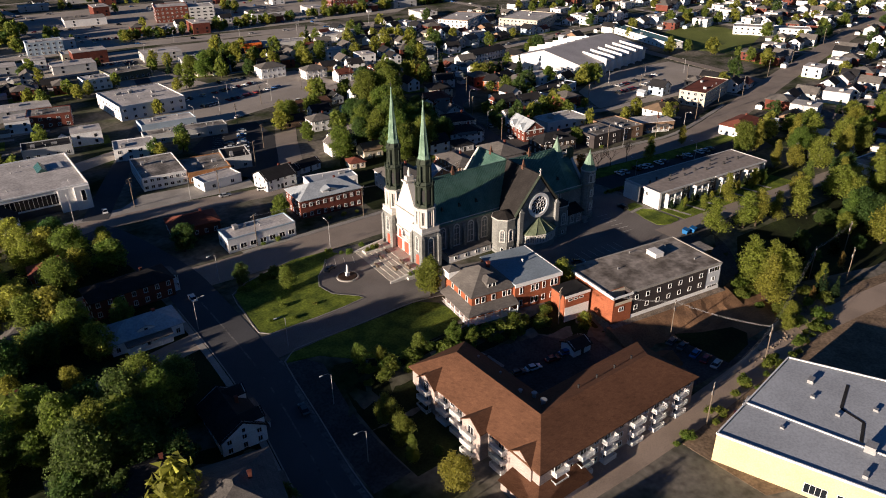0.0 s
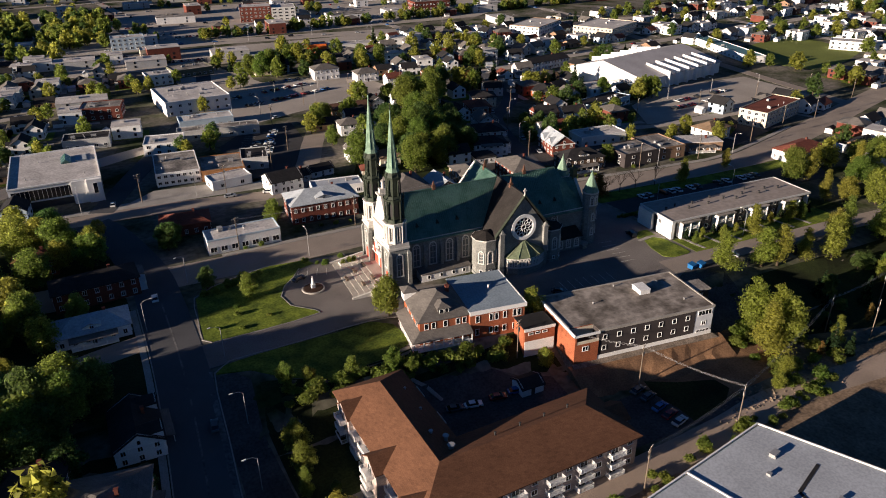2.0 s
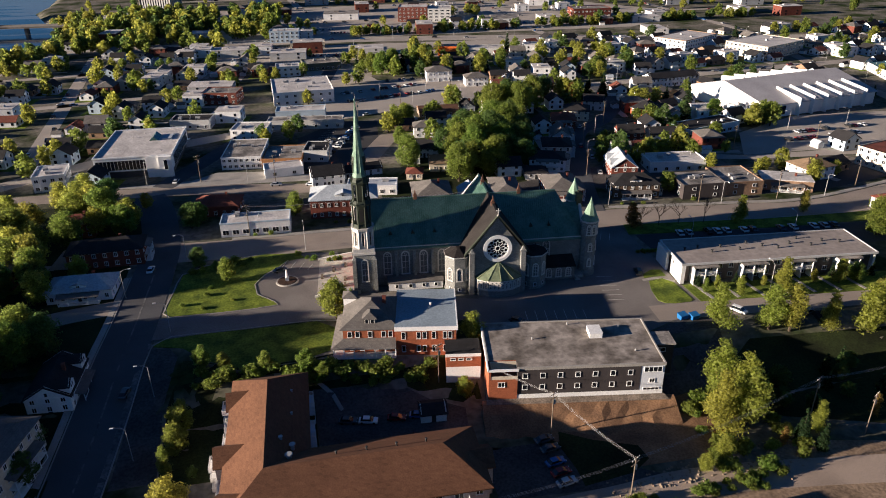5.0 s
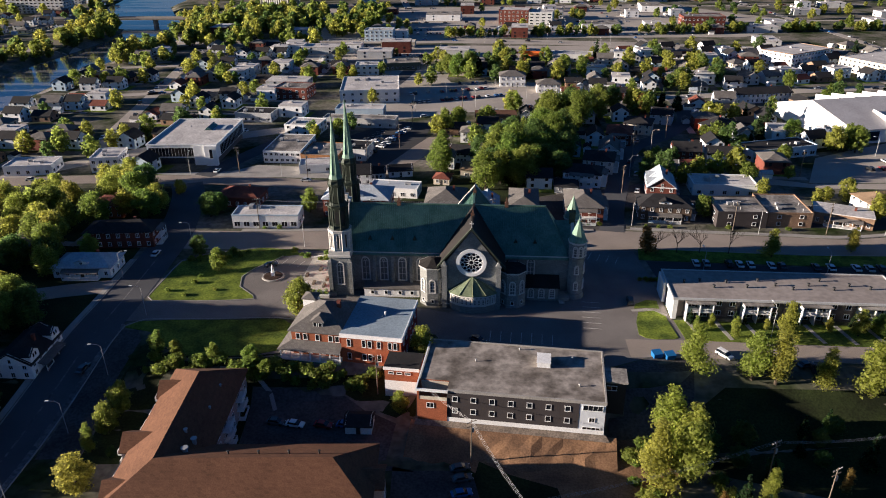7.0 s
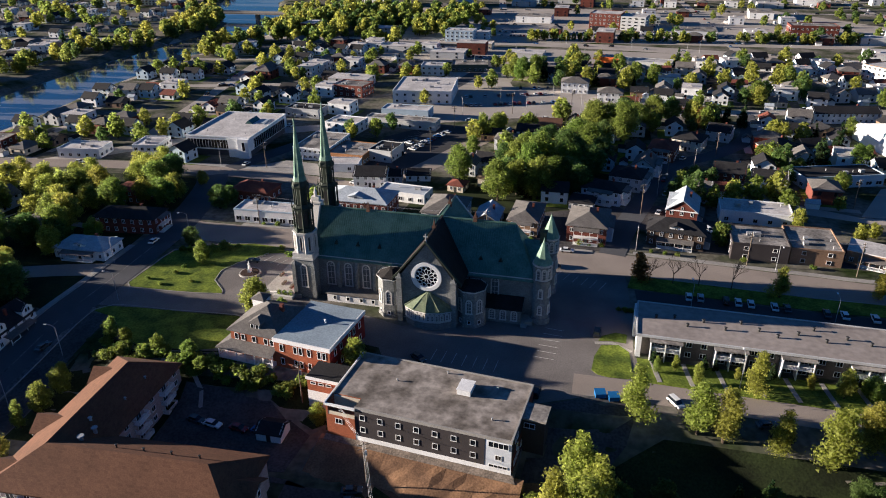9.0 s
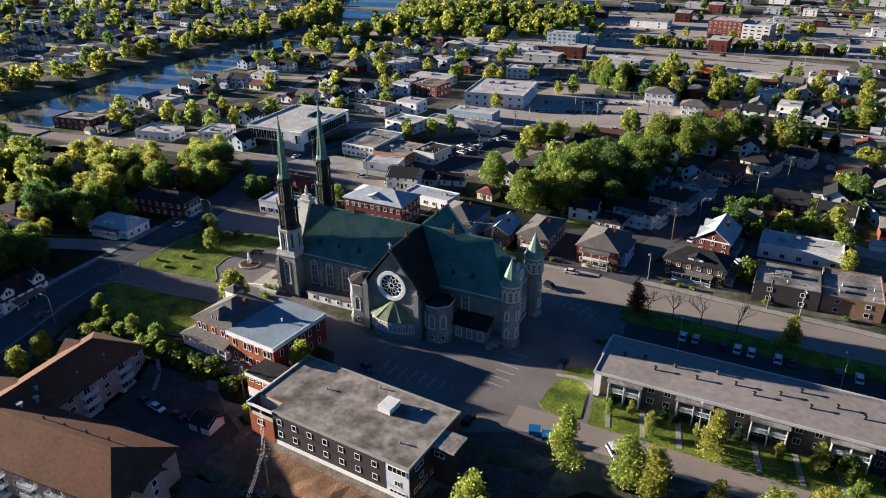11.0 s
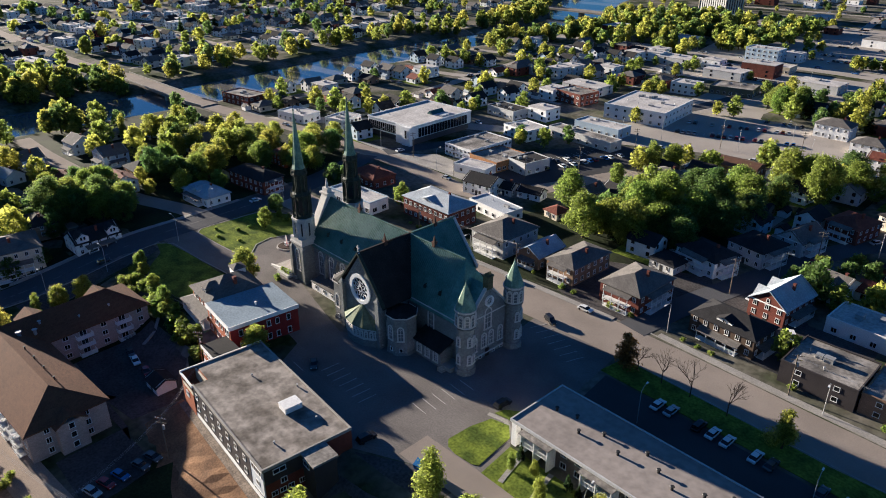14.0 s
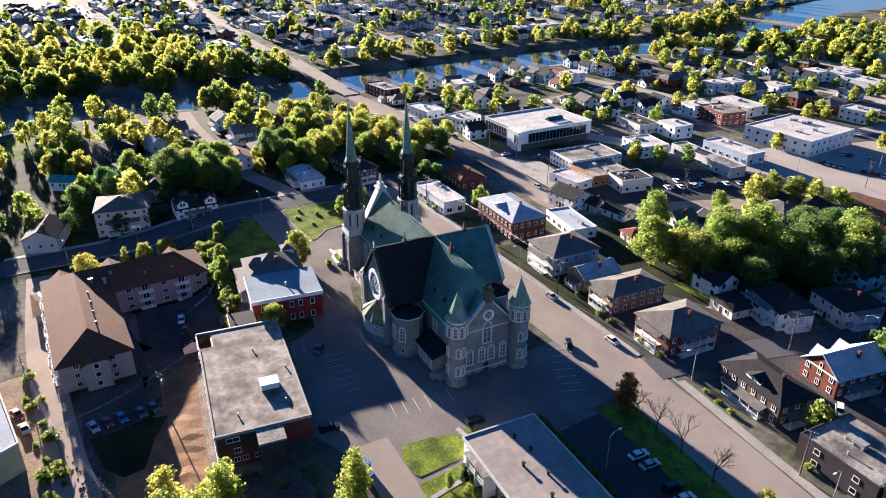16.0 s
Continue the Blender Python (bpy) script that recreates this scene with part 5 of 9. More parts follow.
def cross_gable(parent, side, a, b, reach, w, d, h, lift, rise, wall, roof):
    """A gabled wall dormer flush with the E or W side of a house, from a to b along it, reaching back into the roof."""
    x0, x1 = (w - reach, w + 0.02) if side == "E" else (-0.02, reach)
    xf = x1 if side == "E" else x0
    bm = bmesh.new()
    box(bm, x0, x1, a, b, h - 0.5, h + lift)
    t = -0.2 if side == "E" else 0.2
    solid(bm, [(xf, a, h + lift), (xf, b, h + lift), (xf, (a + b) / 2, h + lift + rise), (xf + t, a, h + lift), (xf + t, b, h + lift), (xf + t, (a + b) / 2, h + lift + rise)], [(0, 1, 2), (5, 4, 3), (0, 2, 5, 3), (1, 4, 5, 2)])
    dm = part("wall_dormer", bm, wall, parent, "gabled wall dormer")
    bm = bmesh.new()
    gable(bm, x0, x1, a, b, h + lift, h + lift + rise, 0.25, 0.14)
    part("dormer_roof", bm, roof, dm)
    for o in (-0.5, 0.5):
        window(dm, xf, (a + b) / 2 + o, h + lift - 1.1, side, 0.7, 1.1, 0)


# rectory: orange brick, hipped west part with a white porch, flat-roofed east part
rec = thing("rectory", pose(109.3, 120.9, 0, 0, 0, -12), "orange brick rectory with hipped grey roof and white porch", "house")
take(124, 126, 16)
bm = bmesh.new()
box(bm, 0.4, 13.6, 0.4, 15.6, -7, 7.2)
part("west_wall", bm, BRICK, rec)
bm = bmesh.new()
box(bm, 13.6, 28.8, -0.5, 18.2, -7, 7.5)
part("east_wall", bm, BRICK, rec)
bm = bmesh.new()
box(bm, 28.8, 28.86, -0.4, 18.2, -3, 6.9)
part("east_face", bm, shader("red_painted_brick", (0.30, 0.035, 0.03), 0.7, var=0.2, courses=(0.5, 0.16, 0.7)), rec, "deep red painted brick face")
bm = bmesh.new()
hip(bm, 0.4, 14.2, 0.4, 15.6, 7.2, 11.3, 0.7)
hr = part("hip_roof", bm, GREY_SHINGLE, rec, "hipped grey shingle roof")
bm = bmesh.new()
box(bm, 13.4, 29.0, -0.7, 18.4, 7.5, 7.9)
fr = part("flat_roof", bm, RECTORY_ROOF, rec, "flat pale blue-grey roof")
bm = bmesh.new()
for y0, y1 in ((-0.95, -0.7),):
    box(bm, 13.4, 29.25, y0, y1, 6.9, 8.0)
box(bm, 29.0, 29.25, -0.7, 18.4, 6.9, 8.0)
part("white_cornice", bm, WHITE, rec, "white moulded cornice")
roof_pipe(fr, 22.5, 9.5, 7.9, 0.9, 0.2, WHITE)
# dormer in the south slope
bm = bmesh.new()
box(bm, 5.6, 8.8, 1.4, 6, 7.6, 9.4)
dm = part("dormer", bm, GREY_SHINGLE, rec, "small hipped dormer")
bm = bmesh.new()
hip(bm, 5.6, 8.8, 1.4, 6, 9.4, 10.4, 0.25)
part("dormer_roof", bm, GREY_SHINGLE, rec)
for x in (6.5, 7.9):
    window(rec, x, 1.38, 7.95, "S", 0.85, 1.1, 0)
# western bay with its own small roof
bm = bmesh.new()
box(bm, -0.4, 3.0, 11.8, 15.2, 7.0, 9.6)
part("west_bay", bm, WHITE_WALL, rec)
bm = bmesh.new()
hip(bm, -0.4, 3.0, 11.8, 15.2, 9.6, 10.6, 0.3)
part("west_bay_roof", bm, GREY_SHINGLE, rec)
for x in (2.1, 4.0, 7.2, 10.6, 12.3):
    window(rec, x, 0.38, 4.6, "S", 0.95, 1.6, 0)
for x in (2.5, 5.0, 8.5, 11.5):
    window(rec, x, 0.38, 0.7, "S", 0.95, 1.8, 0)
for y in (3, 7, 11):
    window(rec, 0.38, y, 4.6, "W", 0.95, 1.6, 0)
for z in (4.4, 0.6):
    for x in (15.6, 19.4, 20.9, 23.2, 26.0, 27.3):
        window(rec, x, -0.52, z, "S", 0.85, 1.9 if z > 1 else 1.7, 0)
    for y in (2.2, 5.2, 9.8, 12.2, 15.4):
        window(rec, 28.88, y, z, "E", 0.95, 1.6, 0)
# porch round the south and west sides
bm = bmesh.new()
for k in range(7):
    x = -1.9 + k * 2.58
    box(bm, x - 0.12, x + 0.12, -2.3, -2.06, 0.1, 3.1)
for k in range(1, 6):
    y = -2.2 + k * 2.6
    box(bm, -2.0, -1.76, y - 0.12, y + 0.12, 0.1, 3.1)
box(bm, -2.1, 13.6, -2.4, 0.4, -0.1, 0.12)
box(bm, -2.1, 0.4, 0.4, 13, -0.1, 0.12)
box(bm, -1.9, 13.6, -2.22, -2.12, 1.0, 1.12)
box(bm, -1.92, -1.82, -2.2, 13, 1.0, 1.12)
for k in range(46):
    x = -1.9 + k * 0.335
    box(bm, x - 0.03, x + 0.03, -2.2, -2.14, 0.12, 1.0)
for k in range(42):
    y = -2.1 + k * 0.35
    box(bm, -1.9, -1.84, y - 0.03, y + 0.03, 0.12, 1.0)
part("porch", bm, WHITE, rec, "white wooden porch with posts and railing")
bm = bmesh.new()
box(bm, -2.0, 13.6, -2.3, 0.4, -3, -0.1)
box(bm, -2.0, 0.4, 0.4, 13, -3, -0.1)
part("porch_base", bm, shader("green_lattice", (0.12, 0.24, 0.17), 0.8), rec, "green latticed porch base")
bm = bmesh.new()
solid(bm, [(-2.5, -2.8, 3.1), (13.7, -2.8, 3.1), (13.7, 0.4, 4.3), (0.4, 0.4, 4.3), (-2.5, 13.4, 3.1), (0.4, 13.4, 4.3), (-2.5, -2.8, 2.9), (13.7, -2.8, 2.9), (-2.5, 13.4, 2.9)],
      [(0, 1, 2, 3), (0, 3, 5, 4), (6, 7, 1, 0), (8, 6, 0, 4)])
part("porch_roof", bm, GREY_SHINGLE, rec, "grey shingle porch roof")
chimney(hr, 10.5, 9, 10, 1.3, 0.9)
# low link to the grey building
bm = bmesh.new()
box(bm, 0, 8.5, 0, 6.5, -8, 3.6)
ln = thing("link_building", pose(133.4, 108.6, 0, 0, 0, -11), "low brick link with a pale base and flat roof", "building")
part("wall", bm, BRICK, ln)
bm = bmesh.new()
box(bm, -0.2, 8.5, -0.2, 6.7, 3.6, 3.9)
part("roof", bm, DARK_SHINGLE, ln)
bm = bmesh.new()
box(bm, -0.04, 8.4, -0.05, 0.02, -8, 0.1)
box(bm, -0.25, 8.5, -0.28, -0.1, 3.2, 4.0)
part("pale_band", bm, WHITE_WALL, ln)
for x in (1.6, 3.6, 5.6):
    window(ln, x, -0.02, 2.1, "S", 1.2, 0.5, 0)

# grey two-storey building on the slope
gb = thing("school_building", pose(141.1, 98.4, 0, 0, 0, -10.9), "charcoal-clad two-storey building with stained flat roof", "building")
take(155, 106, 12), take(172, 102, 12)
bm = bmesh.new()
box(bm, 6.8, 36.0, 0, 20, -3.4, 5.0)
part("south_wall", bm, SIDING_DARK, gb, "charcoal siding")
bm = bmesh.new()
box(bm, 36.0, 41.62, 0.05, 9, -3.4, 5.0)
part("pale_bay", bm, shader("pale_blue_white_panel", (0.6, 0.63, 0.67), 0.6, var=0.12), gb, "pale panelled corner bay")
bm = bmesh.new()
box(bm, 36.0, 41.7, 9, 20, -3.4, 4.9)
part("east_wall", bm, DARKBRICK, gb, "dark red brick")
bm = bmesh.new()
box(bm, 0, 6.8, -0.2, 20, -7, 2.2)
box(bm, 0, 0.5, -0.2, 20, 2.2, 5.0)
box(bm, 0, 6.8, 3.4, 20, 2.2, 5.0)
part("brick_wing", bm, BRICK, gb, "orange brick corner")
bm = bmesh.new()
box(bm, 0.5, 6.8, 3.0, 3.4, 2.2, 4.9)
part("terrace_back", bm, CREAM_WALL, gb, "cream wall behind the roof terrace")
bm = bmesh.new()
box(bm, 0.5, 6.8, -0.15, -0.05, 2.2, 3.1)
part("terrace_wall", bm, CREAM_WALL, gb, "cream-lined roof terrace")
bm = bmesh.new()
box(bm, -0.3, 7, -0.35, -0.02, 4.5, 5.1)
box(bm, -0.3, 0.0, -0.35, 20.3, 4.5, 5.3)
part("fascia", bm, WHITE_WALL, gb, "pale fascia")
bm = bmesh.new()
box(bm, 0.3, 41.4, 3.6, 19.7, 5.0, 5.1)
box(bm, 6.9, 41.4, 0.3, 3.6, 5.0, 5.1)
deck = part("roof", bm, shader("blotchy_grey_roof", (0.37, 0.33, 0.29), 0.9, scale=0.19, fine=0.7, var=0.5, col2=(0.15, 0.13, 0.11), spec=0.1), gb, "flat grey roof with dark blotches")
bm = bmesh.new()
for x0, x1, y0, y1 in ((6.8, 41.8, -0.06, 0.3), (0, 41.8, 19.7, 20.06), (41.4, 41.8, 0.3, 19.7), (0, 0.3, 3.4, 19.7)):
    box(bm, x0, x1, y0, y1, 4.6, 5.32)
part("parapet", bm, CONCRETE, gb)
bm = bmesh.new()
box(bm, 6.8, 41.7, -0.12, 0.0, -3.4, -2.3)
part("white_plinth", bm, WHITE_WALL, gb, "white plinth band")
bm = bmesh.new()
box(bm, -0.2, 42, -0.3, 20, -8, -3.4)
part("foundation", bm, shader("rubble_foundation", (0.24, 0.22, 0.2), 0.9, fine=2, var=0.5, bump=0.8), gb, "rubble foundation")
bm = bmesh.new()
solid(bm, [(-0.5, -0.25, -3.35), (42.2, -0.25, -3.35), (43, -1.9, -3.8), (-0.5, -1.7, -3.8), (42.2, -0.25, -8), (-0.5, -0.25, -8), (-0.5, -1.7, -8), (43, -1.9, -8)], [(0, 1, 2, 3), (3, 2, 7, 6), (1, 4, 7, 2), (0, 3, 6, 5)])
part("gravel_strip", bm, shader("rubble_bank", (0.27, 0.22, 0.175), 0.95, scale=0.5, fine=2.5, var=0.55, bump=0.9), gb, "grey gravel strip along the foundation")
bm = bmesh.new()
cols = [-1.5 + i * 2.3 for i in range(21)]
rows = [(-0.2, -3.75), (-1.6, -3.8), (-4.2, -4.45), (-6.8, -5.25), (-9.5, -6.0), (-12.0, -6.6)]
RB = random.Random(77)
heap = [[bm.verts.new((x, y - (0.7 * math.sin(x * 0.31) if k > 1 else 0), z - (0.03 if k < 2 else RB.uniform(-0.14, 0.14)) - max(0, x - 38) * 0.12 * (k > 1))) for x in cols] for k, (y, z) in enumerate(rows)]
for k in range(len(rows) - 1):
    for i in range(len(cols) - 1):
        bm.faces.new((heap[k + 1][i], heap[k + 1][i + 1], heap[k][i + 1], heap[k][i]))
low = [[bm.verts.new((v.co.x, v.co.y, -8)) for v in (r[0], r[-1])] for r in heap]
for k in range(len(rows) - 1):
    bm.faces.new((heap[k][0], low[k][0], low[k + 1][0], heap[k + 1][0]))
    bm.faces.new((heap[k + 1][-1], low[k + 1][1], low[k][1], heap[k][-1]))
bank = new("dirt_bank", mesh_of("dirt_bank", bm, DIRT))
bank.matrix_basis = pose(141.1, 98.4, 0, 0, 0, -10.9)
tagged(bank, "bare brown dirt bank below the charcoal building", "ground", kind="structure")
for i in range(7):
    x = 8.6 + i * 4.15
    window(gb, x, -0.02, 2.3, "S", 1.05, 1.25, 0)
    window(gb, x, -0.02, -0.9, "S", 1.05, 1.25, 0)
bm = bmesh.new()
box(bm, 41.62, 41.72, 0.3, 9, -3.4, 4.8)
part("east_cladding", bm, SIDING_DARK, gb, "charcoal siding")
window(gb, 3.0, -0.22, 0.2, "S", 1.5, 1.2, 1)
window(gb, 38.9, 0.04, 2.9, "S", 4.2, 1.3, 3)
window(gb, 38.9, 0.04, -0.2, "S", 1.2, 1.1, 1)
window(gb, 38.9, 0.04, -2.6, "S", 3.8, 0.9, 3)
for y, z, w, h in ((3.5, 3.2, 2.6, 1.0), (4.2, 0.2, 1.2, 1.2), (2.0, -2.0, 1.2, 1.0), (3.8, -2.0, 1.2, 1.0), (5.6, -2.0, 1.2, 1.0), (8.0, -2.0, 1.0, 1.0)):
    window(gb, 41.82, y, z, "E", w, h, 1)
bm = bmesh.new()
box(bm, 41.7, 46.6, 8.5, 13.5, -7, 4.6)
part("east_bay", bm, SIDING_DARK, gb, "projecting charcoal bay")
bm = bmesh.new()
box(bm, 41.72, 41.8, 0.3, 8.5, -7, 1.2)
part("east_base", bm, DARKBRICK, gb, "dark red brick base")
bm = bmesh.new()
box(bm, 41.8, 46.9, 8.2, 13.8, 4.6, 5.05)
part("canopy_roof", bm, GRAVEL_ROOF, gb, "stained flat canopy roof")
window(gb, 43.4, 8.48, 2.6, "S", 2.2, 1.1, 1)
bm = bmesh.new()
box(bm, 26.3, 29.4, 11.5, 15.5, 5.1, 6.4)
box(bm, 26.2, 29.5, 11.4, 15.6, 6.4, 6.52)
part("roof_hut", bm, WHITE_WALL, deck, "white roof access hut")
for x, y in ((22, 18.2), (34.5, 16), (36, 5.5), (12, 12)):
    roof_pipe(deck, x, y, 5.1, 0.5)

# brown-roofed L-shaped apartment house on the lower terrace
ap = thing("apartment_house", pose(83.3, 113.0, -6.2, 0, 0, -2.5), "L-shaped apartment house with brown shingle roof and balconies", "apartment building")
for q in ((91, 105), (91, 92), (92, 80), (106, 78), (120, 77)):
    take(*q, 9)
W1, EZ = 16.2, 7.9
bm = bmesh.new()
prism(bm, [(0, -44), (50.5, -44), (50.5, -27), (W1, -27), (W1, 0), (0, 0)], -1, EZ)
part("wall", bm, PINK_WALL, ap)


def lroof(bm):
    o, ez, rz = 0.7, EZ - 0.1, EZ + 4.6
    a, b = W1 / 2, -35.5
    P = {"nw": (-o, o, ez), "ne": (W1 + o, o, ez), "in": (W1 + o, -27 + o, ez), "e1": (50.5 + o, -27 + o, ez), "e0": (50.5 + o, -44 - o, ez), "sw": (-o, -44 - o, ez),
         "rn": (a, -7, rz), "rc": (a, b, rz), "re": (43, b, rz)}
    names = list(P)
    ix = lambda *k: tuple(names.index(q) for q in k)
    lower = [(x, y, z - 0.3) for x, y, z in list(P.values())[:6]]
    solid(bm, list(P.values()) + lower, [ix("ne", "nw", "rn"), ix("nw", "sw", "rc", "rn"), ix("in", "ne", "rn", "rc"), ix("e1", "in", "rc", "re"), ix("e0", "e1", "re"), ix("sw", "e0", "re", "rc"),
                                        (0, 1, 10, 9), (1, 2, 11, 10), (2, 3, 12, 11), (3, 4, 13, 12), (4, 5, 14, 13), (5, 0, 9, 14)])


bm = bmesh.new()
lroof(bm)
arf = part("roof", bm, BROWN_SHINGLE, ap, "brown shingle roof")
for x, y, z, h, r in ((11.1, -26, 2.8, 0.9, 0.3), (13.4, -28.1, 1.6, 1.5, 0.42), (12.8, -31.6, 2.0, 1.7, 0.5), (13.2, -9, 1.8, 0.5, 0.2), (13.2, -17, 1.8, 0.5, 0.2)):
    roof_pipe(arf, x, y, EZ + z, h, r)
for i in range(4):
    roof_pipe(arf, 22 + i * 6, -33.2, EZ + 3.3, 0.9, 0.18, DARK_METAL)


def balcony(parent, side, x, y, z, w=4.2, d=1.6):
    a = {"S": 0, "E": 90, "N": 180, "W": -90}[side]
    bm = bmesh.new()
    box(bm, -w / 2, w / 2, -d, 0.05, -0.15, 0)
    for p in (-w / 2, w / 2 - 0.1):
        box(bm, p, p + 0.1, -d, -d + 0.1, 0, 1.05)
    for k in range(int(w / 0.22)):
        p = -w / 2 + 0.1 + k * 0.22
        box(bm, p, p + 0.09, -d + 0.02, -d + 0.06, 0.08, 0.98)
    for s in (-w / 2, w / 2 - 0.06):
        for k in range(int(d / 0.25)):
            box(bm, s, s + 0.06, -d + 0.1 + k * 0.25, -d + 0.2 + k * 0.25, 0.08, 0.98)
        box(bm, s, s + 0.06, -d, 0, 0.98, 1.05)
    box(bm, -w / 2, w / 2, -d, -d + 0.1, 0.98, 1.06)
    bl = part("balcony", bm, WHITE, parent, "white railed balcony", m=pose(x, y, z, 0, 0, a))
    fm, pm = window_mesh(1.7, 2.0, 1)
    wd = part("balcony_door", fm, None, parent, m=pose(x, y, z, 0, 0, a))
    part("pane", pm, None, wd)
    return bl


for k, z in enumerate((0.3, 2.9, 5.5)):
    for x, y in ((-1.02, -7), (-0.02, -13.2), (-0.02, -18.5), (-2.22, -25), (-0.02, -32.5)):
        balcony(ap, "W", x, y, z, 3.8)
    for y in (-15.9, -29.4, -40):
        window(ap, -0.02, y, z + 0.6, "W", 1.4, 1.2, 1)
    for x in (5, 12.5, 20, 29, 36.5, 44.5):
        balcony(ap, "S", x, -44.02, z, 3.8)
    for x in (8.8, 16.5, 24.5, 32.8, 40.5, 48.5):
        window(ap, x, -44.02, z + 0.6, "S", 1.3, 1.2, 1)
    for y in (-7.5, -18):
        balcony(ap, "E", W1 + 0.02, y, z, 4.2)
    for y in (-2.5, -12.5, -22.5):
        window(ap, W1 + 0.02, y, z + 0.6, "E", 1.3, 1.2, 1)
    window(ap, 50.52, -31.5, z + 0.6, "E", 1.0, 1.3, 1)
    window(ap, 50.52, -40, z + 0.6, "E", 1.0, 1.3, 1)
bm = bmesh.new()
box(bm, 50.5, 52.6, -38.5, -32.5, -1, EZ - 0.2)
part("stair_bay", bm, PINK_WALL, ap)
bm = bmesh.new()
gable(bm, 48, 52.6, -38.5, -32.5, EZ - 0.2, EZ + 1.6, 0.5)
part("stair_bay_roof", bm, BROWN_SHINGLE, ap)
for z in (1.0, 3.6, 6.0):
    window(ap, 52.62, -35.5, z, "E", 1.1, 1.3, 0)
for y0, dp in ((-4.0, 1.0), (-22.0, 2.2), (-35.8, 0.5)):
    bm = bmesh.new()
    box(bm, -dp, 0, y0 - 6.2, y0, -1, EZ)
    solid(bm, [(-dp, y0 - 6.2, EZ), (-dp, y0, EZ), (-dp, y0 - 3.1, EZ + 2.2), (-dp + 0.3, y0 - 6.2, EZ), (-dp + 0.3, y0, EZ), (-dp + 0.3, y0 - 3.1, EZ + 2.2)], [(0, 2, 1), (3, 4, 5)])
    part("west_bay", bm, PINK_WALL, ap)
    bm = bmesh.new()
    gable(bm, -dp, 4, y0 - 6.2, y0, EZ, EZ + 2.3, 0.4)
    part("west_bay_roof", bm, BROWN_SHINGLE, ap)
bm = bmesh.new()
box(bm, -4, 11, -47.5, -44, -1, 2.6)
box(bm, -4, 0, -44, -37, -1, 2.6)
part("entrance_wing", bm, PINK_WALL, ap)
bm = bmesh.new()
solid(bm, [(-4.6, -48.2, 2.6), (11.6, -48.2, 2.6), (11.6, -44, 4.0), (0, -44, 4.0), (0, -36.6, 4.0), (-4.6, -36.6, 2.6)], [(0, 1, 2, 3), (0, 3, 4, 5), (1, 0, 5, 4, 2)])
part("entrance_roof", bm, BROWN_SHINGLE, ap)

# pale yellow warehouse with a grey membrane roof
yb = thing("warehouse", pose(127.5, 22, -5.2, 0, 0, 10), "pale yellow warehouse with grey-blue membrane roof", "warehouse")
bm = bmesh.new()
prism(bm, [(0, 0), (42, -3), (34.5, 29), (-3.5, 32.0)], -1.5, 6.2)
part("wall", bm, YELLOW_WALL, yb)
bm = bmesh.new()
prism(bm, [(0.3, 0.3), (41.6, -2.6), (34.2, 28.6), (-3.1, 31.6)], 6.2, 6.35)
yr = part("roof", bm, BLUE_ROOF, yb, "grey-blue membrane roof")
bm = bmesh.new()
for (x0, y0), (x1, y1) in (((0, 0), (-3.5, 32)), ((-3.5, 32), (34.5, 29)), ((34.5, 29), (42, -3)), ((12, -1), (10.5, 30.9))):
    dx, dy = x1 - x0, y1 - y0
    l = math.hypot(dx, dy)
    nx, ny = -dy / l * 0.16, dx / l * 0.16
    prism(bm, [(x0 + nx, y0 + ny), (x0 - nx, y0 - ny), (x1 - nx, y1 - ny), (x1 + nx, y1 + ny)], 6.1, 6.62)
part("parapet", bm, WHITE_WALL, yb)
for x, y, w, d, h in ((11.5, 6, 2.4, 2.0, 1.6), (3, 5, 1.8, 0.9, 0.7), (22, 20, 0.8, 0.8, 0.5), (19, 14, 0.8, 0.8, 0.5), (28, 22, 2.2, 1.2, 0.8), (7, 22, 0.7, 0.7, 0.4), (26, 8, 0.9, 0.9, 0.5)):
    roof_unit(yr, x, y, 6.35, w, d, h)
bm = bmesh.new()
for p, q in (((13, 8), (20, 9)), ((20, 9), (22, 14)), ((22, 14), (32, 15))):
    dx, dy = q[0] - p[0], q[1] - p[1]
    l = math.hypot(dx, dy)
    nx, ny = -dy / l * 0.35, dx / l * 0.35
    prism(bm, [(p[0] + nx, p[1] + ny), (p[0] - nx, p[1] - ny), (q[0] - nx, q[1] - ny), (q[0] + nx, q[1] + ny)], 6.36, 6.42)
part("roof_patch", bm, DARK_SHINGLE, yr, "black sealing strip on the roof")
for y in (6, 12):
    window(yb, -3.5 * y / 32 - 0.05, y, 0.2, "W", 4.2, 2.2, 3, turn=-83.8)

# low apartment row beside the lawn
al = thing("apartment_row", pose(210.6, 132.4, 0, 0, 0, -7), "low flat-roofed white apartment row with recessed balconies", "apartment building")
for q in range(5):
    take(217 + 12 * q, 139 - 1.5 * q, 9)
ROW_BAYS = ((3.4, 10.6), (18.4, 25.6), (33.4, 40.6), (48.4, 55.6))
bm = bmesh.new()
box(bm, 0, 61, 1.6, 16.4, -1, 6.2)
box(bm, -0.02, 1.2, 0, 1.6, -1, 6.2)
box(bm, 60.4, 61, 0, 1.6, -1, 6.2)
part("wall", bm, WHITE_WALL, al)
# front wall behind the balconies: its shade is painted in as dark grey-brown
bm = bmesh.new()
box(bm, 1.2, 60.4, 1.5, 1.6, -1, 6.2)
